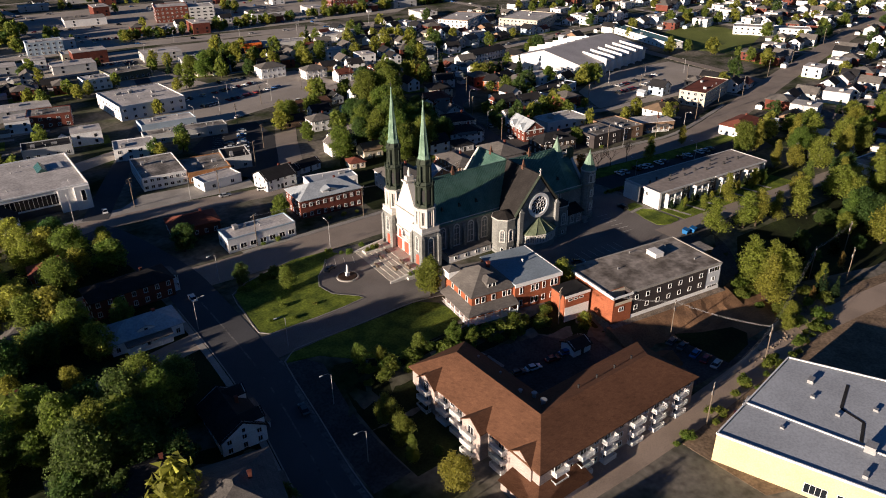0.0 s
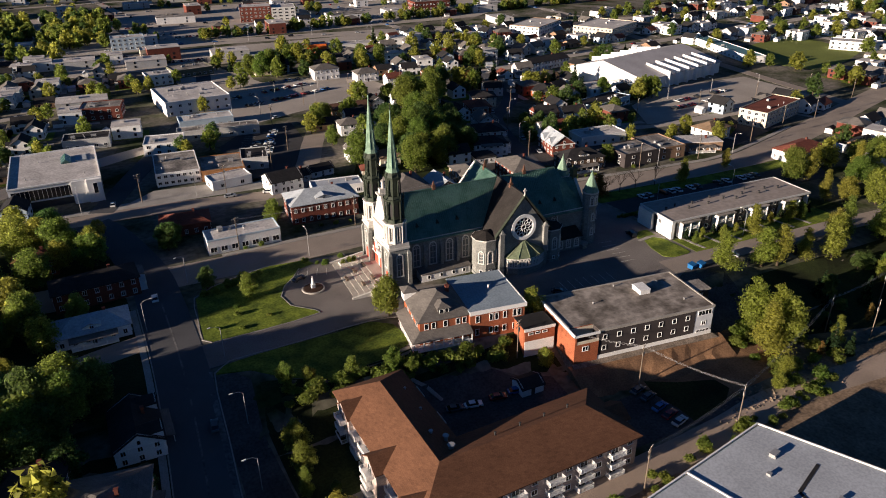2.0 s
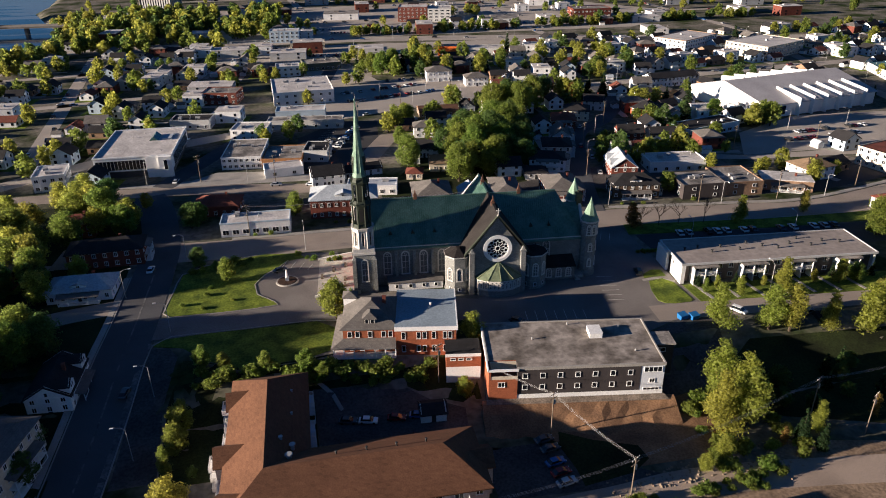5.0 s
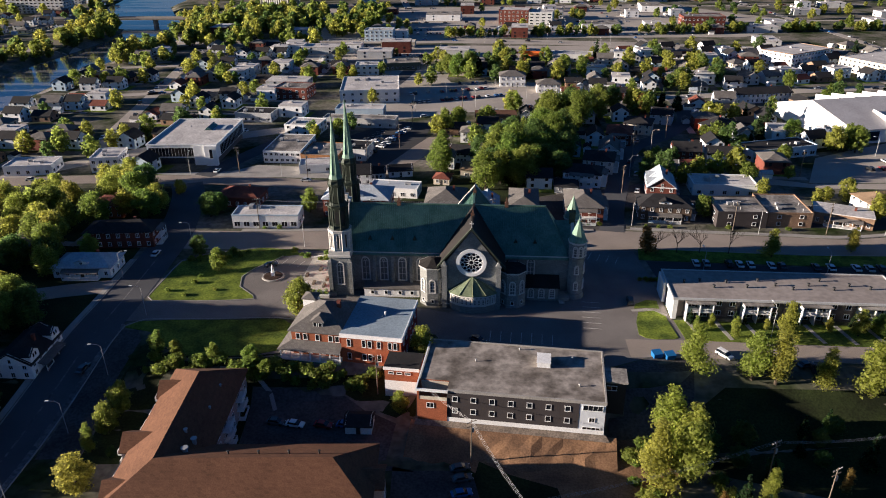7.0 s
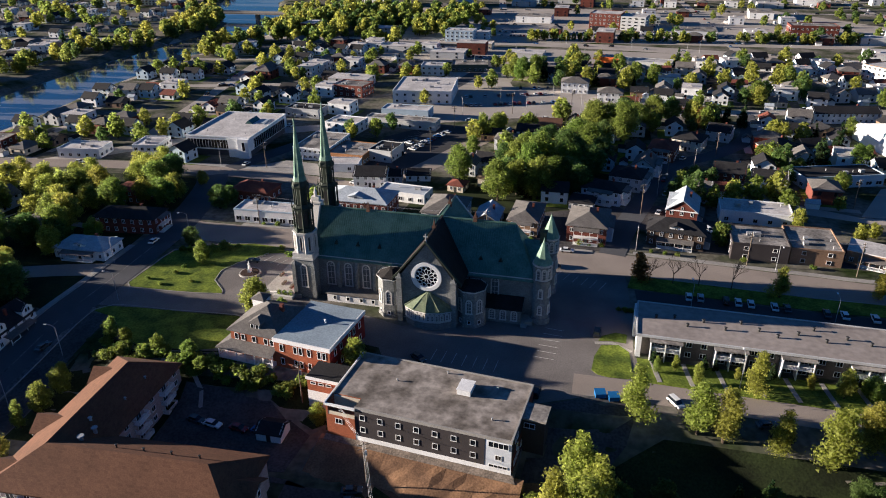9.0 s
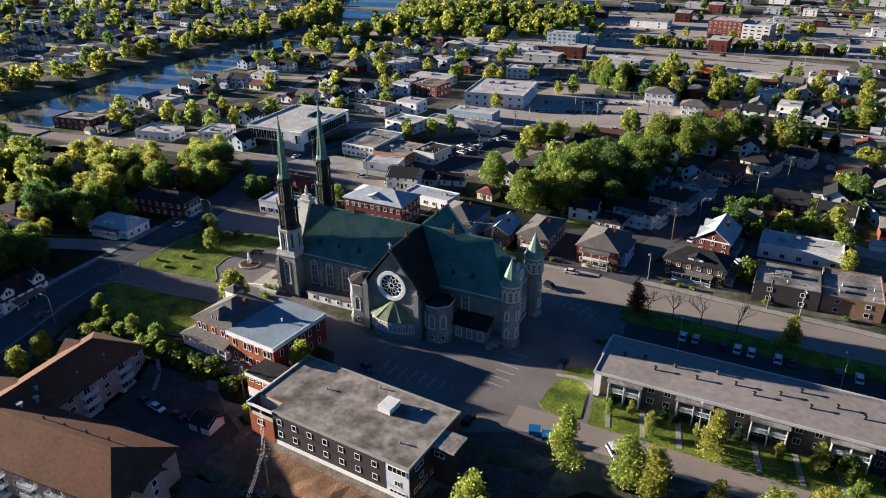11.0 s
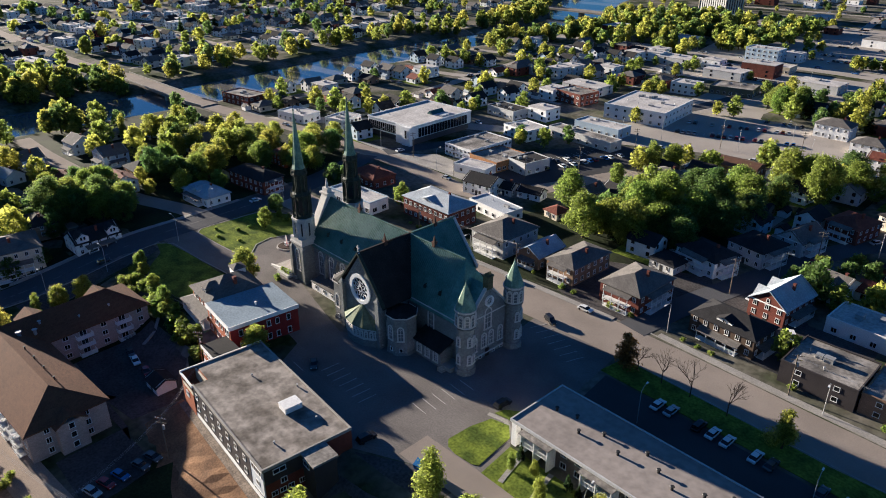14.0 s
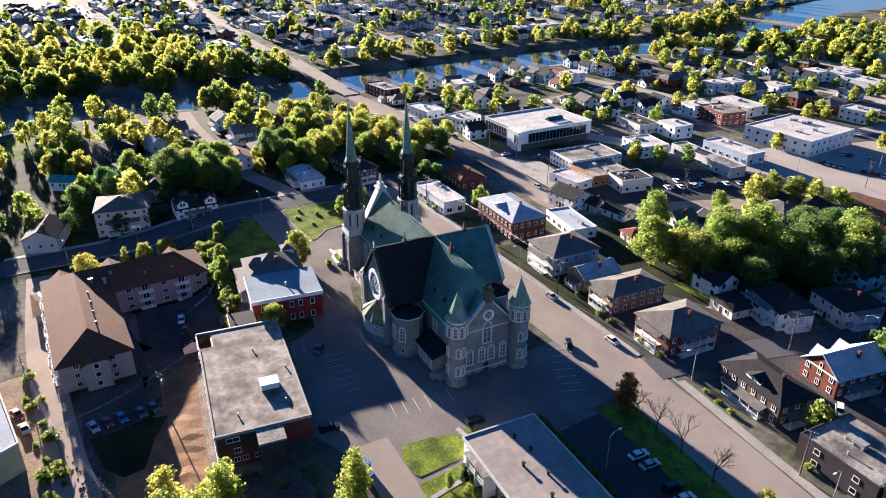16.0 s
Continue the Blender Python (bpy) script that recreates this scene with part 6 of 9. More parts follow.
part("south_wall", bm, shader("grey_brown_brick", (0.17, 0.145, 0.125), 0.85, scale=0.3, fine=4, var=0.35, courses=(0.5, 0.16, 0.75)), al, "grey-brown front wall darkened for shade")
for x0, x1 in ROW_BAYS:
    for x in (x0, (x0 + x1) / 2 - 0.15, x1 - 0.3):
        bm = bmesh.new()
        box(bm, x, x + 0.22, -1.3, 1.5, -1, 5.6)
        part("fin_wall", bm, WHITE_WALL, al, "white side wall of the balconies")
    bm = bmesh.new()
    box(bm, x0 - 0.3, x1 + 0.3, -1.6, 1.5, 5.6, 5.85)
    part("canopy", bm, GRAVEL_ROOF, al, "flat canopy over the balconies")
bm = bmesh.new()
box(bm, -0.3, 61.3, -0.3, 16.7, 6.2, 6.55)
ar = part("roof", bm, shader("tan_gravel_roof", (0.33, 0.29, 0.26), 0.9, scale=0.1, fine=0.6, var=0.22, spec=0.1), al, "flat stained tan-grey roof")
bm = bmesh.new()
for x0, x1, y0, y1 in ((-0.32, 61.3, -0.34, 0.0), (-0.32, 61.3, 16.4, 16.74), (-0.34, 0.0, 0, 16.4), (61.0, 61.34, 0, 16.4)):
    box(bm, x0, x1, y0, y1, 6.1, 6.75)
part("fascia", bm, GREY_WALL, al)
for x0, x1 in ROW_BAYS:
    xm = (x0 + x1) / 2
    for p, q in ((x0 + 0.3, xm - 0.15), (xm + 0.15, x1 - 0.3)):
        for z in (0.2, 3.1):
            window(al, (p + q) / 2, 1.48, z + 0.2, "S", 1.8, 2.0, 1)
        bm = bmesh.new()
        box(bm, p, q, -1.2, 1.5, 2.85, 3.05)
        box(bm, p, q, -1.2, -1.1, 3.95, 4.05)
        for k in range(int((q - p) / 0.3)):
            box(bm, p + k * 0.3, p + k * 0.3 + 0.05, -1.18, -1.12, 3.05, 3.95)
        part("balcony", bm, WHITE, al, "recessed white-railed balcony")
for x in (12.5, 16.0, 27.5, 31.2, 42.5, 46.2, 57.6):
    for z in (0.9, 3.8):
        window(al, x, 1.48, z, "S", 1.3, 1.3, 1)
bm = bmesh.new()
prism(bm, [(-0.03, 9.2), (-0.9, 9.2), (-0.9, 16.4), (-0.03, 16.4)], -1, 6.0)
part("west_stair", bm, WHITE_WALL, al, "white stair projection on the end wall")
# no opening is cut: a dark panel paints the gap's inner shade
bm = bmesh.new()
box(bm, -0.08, 0.02, 7.7, 9.1, -0.2, 5.8)
part("stair_slot", bm, SIDING_DARK, al, "flat dark panel standing for the shaded stair gap")
window(al, -0.02, 9.5, 0.8, "W", 1.0, 2.0, 0)
window(al, -0.02, 6.0, 3.8, "W", 1.0, 1.2, 1)
for x, y in ((4.5, 9), (9, 10), (12, 6.5), (16, 9.5), (21, 7), (25, 11), (29, 8.5), (33, 6.5), (38, 9), (42, 12), (44, 7), (49, 9.5), (54, 8)):
    roof_pipe(ar, x, y, 6.5, 0.85, 0.28, DARK_METAL)

# ---- houses along the north street and the side street ----
house("dark brown house with cream trim, dormer and long porch", 220.8, 199.4, -11, 18, 10.5, 5.6, shader("dark_brown_clapboard", (0.10, 0.07, 0.05), 0.8), DARK_SHINGLE, "hip", 3.0, porch_side="SE", dormer="S", gap=2.6)
house("red brick house with white two-storey balconies and grey hipped roof", 194.5, 198.6, -8, 13, 17, 6.2, DARKBRICK, GREY_SHINGLE, "hip", 2.8, porch_side="SE", two=True)
house("tan brick house with pale roof edges and a dark valley", 174.6, 201.5, -8, 10.2, 18, 5.8, TAN_WALL, GREY_SHINGLE, "hip", 1.9, porch_side="S", two=True)
house("small house with grey metal roof", 162.6, 203.4, -6, 8.6, 13, 4.4, TAN_WALL, TIN_ROOF, "gable_y", 2.6, floors=1, porch_side="S")
house("big light grey clapboard house with hipped roof", 144.5, 203.0, -7, 14, 17, 6.6, GREY_WALL, GREY_SHINGLE, "hip", 3.4, porch_side="S", two=True)
house("red brick manor with silvery sheet-metal roof", 107.6, 209.4, -7, 24, 13.5, 7.2, DARKBRICK, TIN_ROOF, "hip", 3.2, porch_side="", name="manor", gap=2.4, dormer="S")
flat_block("long low white annex with pale roof", 122.8, 229, -12, 19.5, 9, 3.6, WHITE_WALL, BLUE_ROOF, 1, units=1)
house("house with dark metal gable roof", 110.5, 240.5, 3, 13, 10.5, 5.0, WHITE_WALL, DARK_SHINGLE, "gable_x", 2.6)
house("small grey outbuilding with dark gable roof", 121.8, 247, 6, 7, 6.5, 3.2, GREY_WALL, DARK_SHINGLE, "gable_x", 1.8, floors=1)
house("small white shed with dark gable roof", 130.2, 249.5, 6, 10, 6, 3.0, WHITE_WALL, DARK_SHINGLE, "gable_x", 1.8, floors=1, stack=False)
house("white house with gable facing the car park", 151, 259, -8, 7, 9, 5.2, WHITE_WALL, GREY_SHINGLE, "gable_y", 2.6)
house("small cream shed with red hipped roof", 148.6, 240.5, -14, 6.5, 6.5, 2.8, CREAM_WALL, RED_SHINGLE, "hip", 1.5, floors=1, stack=False)
flat_block("white flat shop building with red stripes", 76.5, 201.2, -4, 23.5, 9, 4.8, WHITE_WALL, PALE_ROOF, 1, gap=3, size=(2.0, 1.6), band=BLUE_WALL)
house("low house with rust-brown roof", 66, 222, -10, 16, 11, 4.2, DARKBRICK, RED_SHINGLE, "hip", 2.4, floors=1)
th = house("red brick house with steep silvery metal gables", 229.5, 218.6, -13, 10.5, 15.5, 5.4, DARKBRICK, TIN_ROOF, "gable_y", 3.8, porch_side="E")
for a, b in ((2.2, 5.6), (9.2, 12.6)):
    cross_gable(th, "W", a, b, 4.2, 10.5, 15.5, 5.4, 0.5, 2.0, WHITE_WALL, TIN_ROOF)
flat_block("long low white building with pale roof", 248.5, 221.8, -8, 24, 12, 4.4, WHITE_WALL, PALE_ROOF, 1, gap=4)
flat_block("flat-roofed office with dark cladding and pale roof", 246, 191.5, -6, 17, 15, 5.6, SIDING_DARK, GRAVEL_ROOF, 2, gap=5.6, size=(1.2, 1.1), bars=0)
flat_block("flat-roofed office with a white canopy", 263.5, 190.5, -6, 15, 18, 5.2, TAN_WALL, GRAVEL_ROOF, 2, gap=5.6, size=(1.2, 1.1), bars=0)
house("low split-level house with pale grey roof", 281, 193.5, -26, 19, 10, 4.2, TAN_WALL, PALE_ROOF, "flat", 0.3, floors=1, porch_side="S")
house("white house with tan hipped roof", 302.8, 195.6, 6, 14.5, 11, 5.4, WHITE_WALL, TAN_SHINGLE, "hip", 2.6)
house("white clapboard house with dark roof and green trim", 200.6, 236.6, -20, 15, 11, 5.6, WHITE_WALL, DARK_SHINGLE, "hip", 2.2, porch_side="SE", two=True)
house("grey clapboard house with dark hipped roof", 211.8, 250.6, -18, 12.5, 13, 5.8, GREY_WALL, DARK_SHINGLE, "hip", 2.4, porch_side="E", two=True)
house("dark garage with two white doors", 195.8, 227.8, -12, 9, 8.5, 3.0, GREY_WALL, DARK_SHINGLE, "hip", 1.6, floors=1, stack=False)
house("grey house with steep gable", 222, 266, -16, 9, 14, 5.2, GREY_WALL, GREY_SHINGLE, "gable_y", 3.0, porch_side="E", two=True)
house("red brick house with rust-red hipped roof", 231, 288.5, -18, 11.5, 14, 5.6, DARKBRICK, RED_SHINGLE, "hip", 2.4, porch_side="S", two=True)
house("beige house with brown roof", 244, 306, -24, 13, 13, 5.2, CREAM_WALL, DARK_SHINGLE, "hip", 2.4)
house("grey house with dark gable roof", 262, 322, -24, 11, 10, 5.2, GREY_WALL, DARK_SHINGLE, "gable_x", 2.6)
house("orange brick house with brown hipped roof", 287, 292, 38, 14, 12, 5.6, BRICK, DARK_SHINGLE, "hip", 2.8)
house("red house with dark gables", 254, 262, -12, 12, 10, 5.0, DARKBRICK, DARK_SHINGLE, "gable_x", 3.0)
house("white house with dark roof", 268, 258, -12, 13, 9, 4.6, WHITE_WALL, DARK_SHINGLE, "gable_x", 2.4)
house("white dormered house with grey roof", 240.5, 240, -15, 8, 11, 4.6, WHITE_WALL, GREY_SHINGLE, "gable_x", 2.8, dormer="S")
flat_block("low pale blue and white shop with orange awnings", 288, 258.5, 13, 33, 13, 4.6, BLUE_WALL, DARK_SHINGLE, 1, gap=4, size=(2.4, 1.4))
house("white row house with black gables", 322, 357, 5, 33, 11, 5.6, WHITE_WALL, DARK_SHINGLE, "gable_x", 2.4, gap=2.6)
house("brown-roofed long low motel", 173, 330, -4, 21, 13, 3.4, TAN_WALL, shader("brown_sheet_roof", (0.13, 0.07, 0.045), 0.8), "gable_x", 1.6, floors=1, stack=False)
house("small white house with dark gable", 197, 333, -4, 7, 11, 3.6, WHITE_WALL, DARK_SHINGLE, "gable_y", 2.2, floors=1)
house("white house with grey roof among trees", 163, 296, -8, 11, 9, 5.4, WHITE_WALL, GREY_SHINGLE, "hip", 2.2)
house("white gabled cottage with black roof", 156, 268, -18, 12, 8, 4.4, WHITE_WALL, DARK_SHINGLE, "gable_x", 2.8)
house("beige cottage with tan roof", 160, 247, -8, 9, 8, 4.0, CREAM_WALL, TAN_SHINGLE, "gable_x", 2.4, floors=1)
house("two-storey white apartment block", 194.5, 411, -5, 16, 12, 6.6, WHITE_WALL, GREY_SHINGLE, "hip", 2.4, gap=2.8)
house("white house with brown roof", 215, 392, -5, 14, 10, 5.4, WHITE_WALL, GREY_SHINGLE, "hip", 2.4)
house("brick house with white front", 226, 372, -6, 10, 9, 5.2, WHITE_WALL, RED_SHINGLE, "gable_x", 2.2)
house("brick cottage with dark gable", 252, 372, -6, 12, 9, 4.6, DARKBRICK, DARK_SHINGLE, "gable_x", 2.2)
flat_block("white two-storey commercial building with pale roof", 98.5, 376, 1, 34, 37, 7.2, WHITE_WALL, PALE_ROOF, 2, gap=4.2, units=6)
flat_block("long white shop with sloping end", 98.6, 345.5, -6, 26, 11, 4.6, BLUE_WALL, PALE_ROOF, 1, gap=4)
flat_block("white clad two-storey workshop building", 76.5, 315, -14, 17, 14, 5.2, WHITE_WALL, PALE_ROOF, 2, gap=4)
flat_block("long grey flat-roofed warehouse", 94, 329, -10, 38, 8, 4.4, GREY_WALL, GRAVEL_ROOF, 1, gap=5)
flat_block("restaurant with white upper windows", 74, 272.8, -8, 17, 26, 5.2, WHITE_WALL, GRAVEL_ROOF, 2, gap=2.2, size=(1.3, 1.1))
flat_block("restaurant terrace with orange-brown wood front", 91, 269.5, -10, 17, 19, 4.2, WOOD_WALL, GRAVEL_ROOF, 1, gap=3, size=(1.8, 1.2))
flat_block("low white annex beside the restaurant", 92, 257, 4, 16, 9, 3.4, WHITE_WALL, PALE_ROOF, 1, units=0, gap=6)
flat_block("dark flat-roofed shop annex", 108.5, 274, -14, 11, 14, 5.0, GREY_WALL, DARK_SHINGLE, 1, gap=4)
flat_block("small white two-storey office", 102, 452, 0, 15.5, 12, 6.4, WHITE_WALL, PALE_ROOF, 2)
flat_block("low dark green-grey store", 121, 465, 5, 25, 18, 4.6, shader("olive_wall", (0.16, 0.16, 0.11), 0.8), GRAVEL_ROOF, 1)
flat_block("brown brick two-storey shop", 58.5, 391, -14, 20, 15, 6.4, DARKBRICK, GRAVEL_ROOF, 2)
flat_block("dark-roofed shop with white fascia", 46, 342, -10, 20, 12, 4.6, GREY_WALL, DARK_SHINGLE, 1)
flat_block("orange-fronted garage with pale roof", 221, 493, -14, 14, 10, 6.4, ORANGE, PALE_ROOF, 1)
flat_block("long tyre workshop with pale roof", 236, 490, -14, 34, 14, 4.8, GREY_WALL, PALE_ROOF, 1, gap=4.5)
flat_block("red brick apartment block", 222, 667, -15, 28, 24, 13, DARKBRICK, PALE_ROOF, 4, gap=3.4)
flat_block("grey concrete parking block beside the apartments", 249.4, 659.7, -15, 22, 24, 11.5, GREY_WALL, PALE_ROOF, 4, gap=4.4, size=(3.0, 1.1), bars=0)
flat_block("low pale motel with flat roof", 115, 552, -4, 27, 14, 4.2, CREAM_WALL, PALE_ROOF, 1)
flat_block("pale blue three-storey office building", 100, 585, -6, 24, 14, 9, BLUE_WALL, PALE_ROOF, 3)
flat_block("long dark brick shop building", 390, 640, -6, 38, 20, 8, DARKBRICK, GRAVEL_ROOF, 2)
flat_block("beige three-storey apartment block", 398, 449, 28, 44, 26, 8.8, WHITE_WALL, PALE_ROOF, 3, gap=3.3, band=TAN_WALL)
flat_block("tan and white three-storey apartment block", 439, 410, 22, 46, 34, 8.8, CREAM_WALL, PALE_ROOF, 3, gap=3.3)
flat_block("white low school wing", 548, 300, -60, 56, 14, 6.0, WHITE_WALL, PALE_ROOF, 2, gap=4)
flat_block("three-storey cream apartment house with rust-red roof", 341.6, 196.2, 13, 38, 14, 7.6, CREAM_WALL, RED_SHINGLE, 3, gap=3)
house("house with rust-red hipped roof", 309, 155.5, 4, 22, 12, 4.6, WHITE_WALL, RED_SHINGLE, "hip", 2.6, floors=1)
flat_block("white bungalow beside the woods", 296, 92, -6, 18, 12, 6.0, WHITE_WALL, GRAVEL_ROOF, 2)

flat_block("pale concrete apartment tower across the river", -300, 806, -7, 59, 22, 30, GREY_WALL, PALE_ROOF, 10, gap=4.5, size=(2.6, 1.3), bars=0)

# tall office tower with vertical fins
tw = thing("office_tower", pose(-10.3, 826.4, 0, 0, 0, -20), "tall grey concrete office tower with vertical fins", "tower")
take(-10.3, 826.4, 34)
bm = bmesh.new()
box(bm, -17, 17, -13, 13, -1, 38)
part("wall", bm, GLASS, tw, "dark window strips")
for i in range(13):
    for y in (-13.4, 13.4):
        bm = bmesh.new()
        box(bm, -17.2 + i * 2.8 - 0.75, -17.2 + i * 2.8 + 0.75, min(y, y * 0.96), max(y, y * 0.96), -1, 38.5)
        part("fin", bm, GREY_WALL, tw)
for x in (-17.5, 17.5):
    for i in range(8):
        bm = bmesh.new()
        box(bm, min(x, x * 0.97), max(x, x * 0.97), -13.2 + i * 3.7 - 0.9, -13.2 + i * 3.7 + 0.9, -1, 38.5)
        part("fin", bm, CREAM_WALL, tw)
bm = bmesh.new()
box(bm, -18, 18, -14, 14, 38, 39)
part("roof", bm, PALE_ROOF, tw)

# library: white and glass block
lib = thing("library", pose(23.4, 272.6, -0.5, 0, 0, -3.5), "white modern library with long dark glass front", "library")
take(39, 294, 21)
LW, LD = 31.2, 42.5
bm = bmesh.new()
box(bm, 0, LW, 0.9, LD, 3.6, 9.2)
box(bm, LW - 5.2, LW, -0.8, 1.2, -0.5, 9.4)
box(bm, LW - 10.4, LW - 5.2, 0.2, 1.2, -0.5, 9.3)
part("white_shell", bm, WHITE, lib, "white clad shell")
bm = bmesh.new()
box(bm, 1, LW - 1, 2.5, LD - 1, -0.5, 3.7)
part("base_wall", bm, shader("dark_grey_panel", (0.09, 0.09, 0.095), 0.6, var=0.2), lib)
bm = bmesh.new()
box(bm, 0.8, LW - 10.8, 0.72, 0.95, 4.3, 8.2)
part("glass_band", bm, GLASS, lib, "dark glass band")
bm = bmesh.new()
box(bm, LW - 0.1, LW + 0.12, 5, LD - 3, 3.9, 8.2)
part("glass_band", bm, GLASS, lib, "dark glass band")
for i in range(14):
    bm = bmesh.new()
    box(bm, 0.8 + i * 1.45, 0.9 + i * 1.45, 0.6, 0.75, 4.3, 8.2)
    part("mullion", bm, GREY_WALL, lib)
for i in range(18):
    bm = bmesh.new()
    box(bm, LW + 0.1, LW + 0.22, 5 + i * 2.02, 5.1 + i * 2.02, 3.9, 8.2)
    part("mullion", bm, GREY_WALL, lib)
bm = bmesh.new()
box(bm, -0.2, LW + 0.2, 0.7, LD + 0.2, 9.2, 9.35)
lr = part("roof", bm, PALE_ROOF, lib, "pale flat roof")
bm = bmesh.new()
for x0, x1, y0, y1 in ((-0.2, LW + 0.2, 0.7, 1.1), (-0.2, LW + 0.2, LD - 0.2, LD + 0.2), (-0.2, 0.2, 1.1, LD - 0.2), (LW - 0.2, LW + 0.2, 1.1, LD - 0.2)):
    box(bm, x0, x1, y0, y1, 9.35, 9.9)
part("parapet", bm, WHITE, lib)
bm = bmesh.new()
solid(bm, [(18, 24, 9.3), (22, 24, 9.3), (22, 33, 9.3), (18, 33, 9.3), (20, 24, 11), (20, 33, 11)], [(0, 1, 4), (1, 2, 5, 4), (2, 3, 5), (3, 0, 4, 5)])
part("skylight", bm, shader("green_glass", (0.05, 0.12, 0.11), 0.1, spec=0.5), lr, "green glass skylight")
window(lib, LW - 2.4, -0.82, 4.0, "S", 1.4, 4.0, 0)
roof_unit(lr, 25.5, 28, 9.35, 4, 7, 0.5, BLUE_ROOF)
for x, y in ((6, 10), (10, 30), (26, 8), (14, 36)):
    roof_pipe(lr, x, y, 9.3, 0.6)

# sports hall with saw-toothed buttress roof
hall = thing("sports_hall", pose(344, 280, 0, 0, 0, 8.5), "large white sports hall with grey roof and white fins", "sports hall")
for q in ((352, 298), (375, 300), (400, 306), (346, 318), (412, 318), (370, 325), (395, 328)):
    take(*q, 20)
bm = bmesh.new()
prism(bm, [(0, 0), (78, 0), (78, 54), (-4, 54), (-4, 30)], -1, 7)
solid(bm, [(0, 0, 7), (-4, 54, 7), (-4, 30, 7), (-2, 29, 13.8), (0.6, 0, 7), (-3.4, 54, 7), (-3.4, 30, 7), (-1.4, 29, 13.8)], [(0, 3, 2), (2, 3, 1), (4, 6, 7), (6, 5, 7), (0, 4, 7, 3), (3, 7, 5, 1)])
part("wall", bm, WHITE_WALL, hall)
bm = bmesh.new()
slab(bm, [(0, -0.8, 6.9), (79, -0.8, 6.9), (79, 29, 14.1), (-2, 29, 14.1)], 0.4)
slab(bm, [(79, 55, 6.9), (-4, 55, 6.9), (-2, 29, 14.1), (79, 29, 14.1)], 0.4)
part("roof", bm, shader("warm_grey_sheet_roof", (0.47, 0.45, 0.45), 0.7, scale=0.1, fine=1.5, var=0.2, spec=0.1), hall, "broad warm grey sheet roof")
for side in (-1, 1):
    for i in range(6):
        x = 21 + i * 9.4
        yy = (lambda q: q) if side < 0 else (lambda q: 54 - q)
        pts = [(x + o, yy(q), z) for o in (0, 0.7) for q, z in ((-2.6, -0.5), (-2.6, 9.4), (15, 11.9), (15, 10.4), (0, 6.5), (0, -0.5))]
        bm = bmesh.new()
        solid(bm, pts, [tuple(range(6)), tuple(range(11, 5, -1))] + [(k, k + 6, (k + 1) % 6 + 6, (k + 1) % 6) for k in range(6)])
        part("fin", bm, WHITE_WALL, hall, "white sloping wall fin")
bm = bmesh.new()
box(bm, -7, -0.2, 6, 19, -1, 4.2)
box(bm, -7.2, -0.2, 5.8, 19.2, 4.2, 4.6)
ew = part("entrance_wing", bm, WHITE_WALL, hall)
for y in (8.5, 11.5, 14.5):
    roof_unit(ew, -4, y, 4.6, 1.6, 1.6, 1.1)
bm = bmesh.new()
box(bm, 4, 14, -0.25, 0.05, 1.2, 5.6)
part("glass_band", bm, GLASS, hall, "dark glazed front")
TEAL = shader("teal_sheet_roof", (0.10, 0.20, 0.21), 0.5, var=0.2)
flat_block("long low white changing rooms with teal roof", 484, 371, -110, 77, 13, 4.6, WHITE_WALL, TEAL, 1, gap=5)

# ---- west side of the crossing street ----
house("small white house with blue-grey sheet roof", 29.5, 166.5, -3, 18, 10, 3.6, WHITE_WALL, TIN_ROOF, "hip", 2.8, floors=1, porch_side="S", dormer="S")
house("dark brick house with white double porch", 31, 187, 0, 22.5, 10, 5.8, DARKBRICK, DARK_SHINGLE, "hip", 2.6, porch_side="E", two=True)
wh = house("white house with tall gables and a long porch", 36.4, 117.4, -3, 10, 15, 4.6, WHITE_WALL, DARK_SHINGLE, "gable_y", 3.0, porch_side="E", z=-2.6)
for a, b in ((0.6, 4.4), (10.6, 14.4)):
    cross_gable(wh, "E", a, b, 4.5, 10, 15, 4.6, 1.9, 1.3, WHITE_WALL, DARK_SHINGLE)
house("three-storey beige apartment house with hipped grey roof", 21.9, 94.4, -14, 16.5, 18, 9.2, CREAM_WALL, GREY_SHINGLE, "hip", 2.6, floors=3, porch_side="E", two=True, z=-5.6)
house("dark-roofed house beside the street", 24, 72, -20, 16, 11, 4.4, GREY_WALL, DARK_SHINGLE, "gable_x", 2.8, z=-5, floors=1)
house("house with dark hipped roof", 14, 112, -12, 13, 10, 4.6, TAN_WALL, DARK_SHINGLE, "hip", 2.4)
house("small white shed with green roof", -12, 81, 50, 13, 7, 3.2, WHITE_WALL, shader("green_sheet_roof", (0.10, 0.30, 0.24), 0.5), "gable_x", 1.6, floors=1, stack=False, z=-1)
house("white terraced house with red roof", -2, 150, -8, 12, 10, 5.2, WHITE_WALL, RED_SHINGLE, "gable_x", 2.4)
house("brick house with brown roof", 22, 214, -6, 12, 9, 5.0, BRICK, RED_SHINGLE, "hip", 2.4)
flat_block("low brick shop by the bridge", -88, 264, 3, 24, 13, 5.6, DARKBRICK, GRAVEL_ROOF, 2)
flat_block("white two-storey shop with balcony", 2, 264, 4, 12, 14, 6.4, WHITE_WALL, PALE_ROOF, 2, gap=2.6)
flat_block("low white shop with flat roof", -34, 262, 2, 20, 12, 4.2, WHITE_WALL, PALE_ROOF, 1)

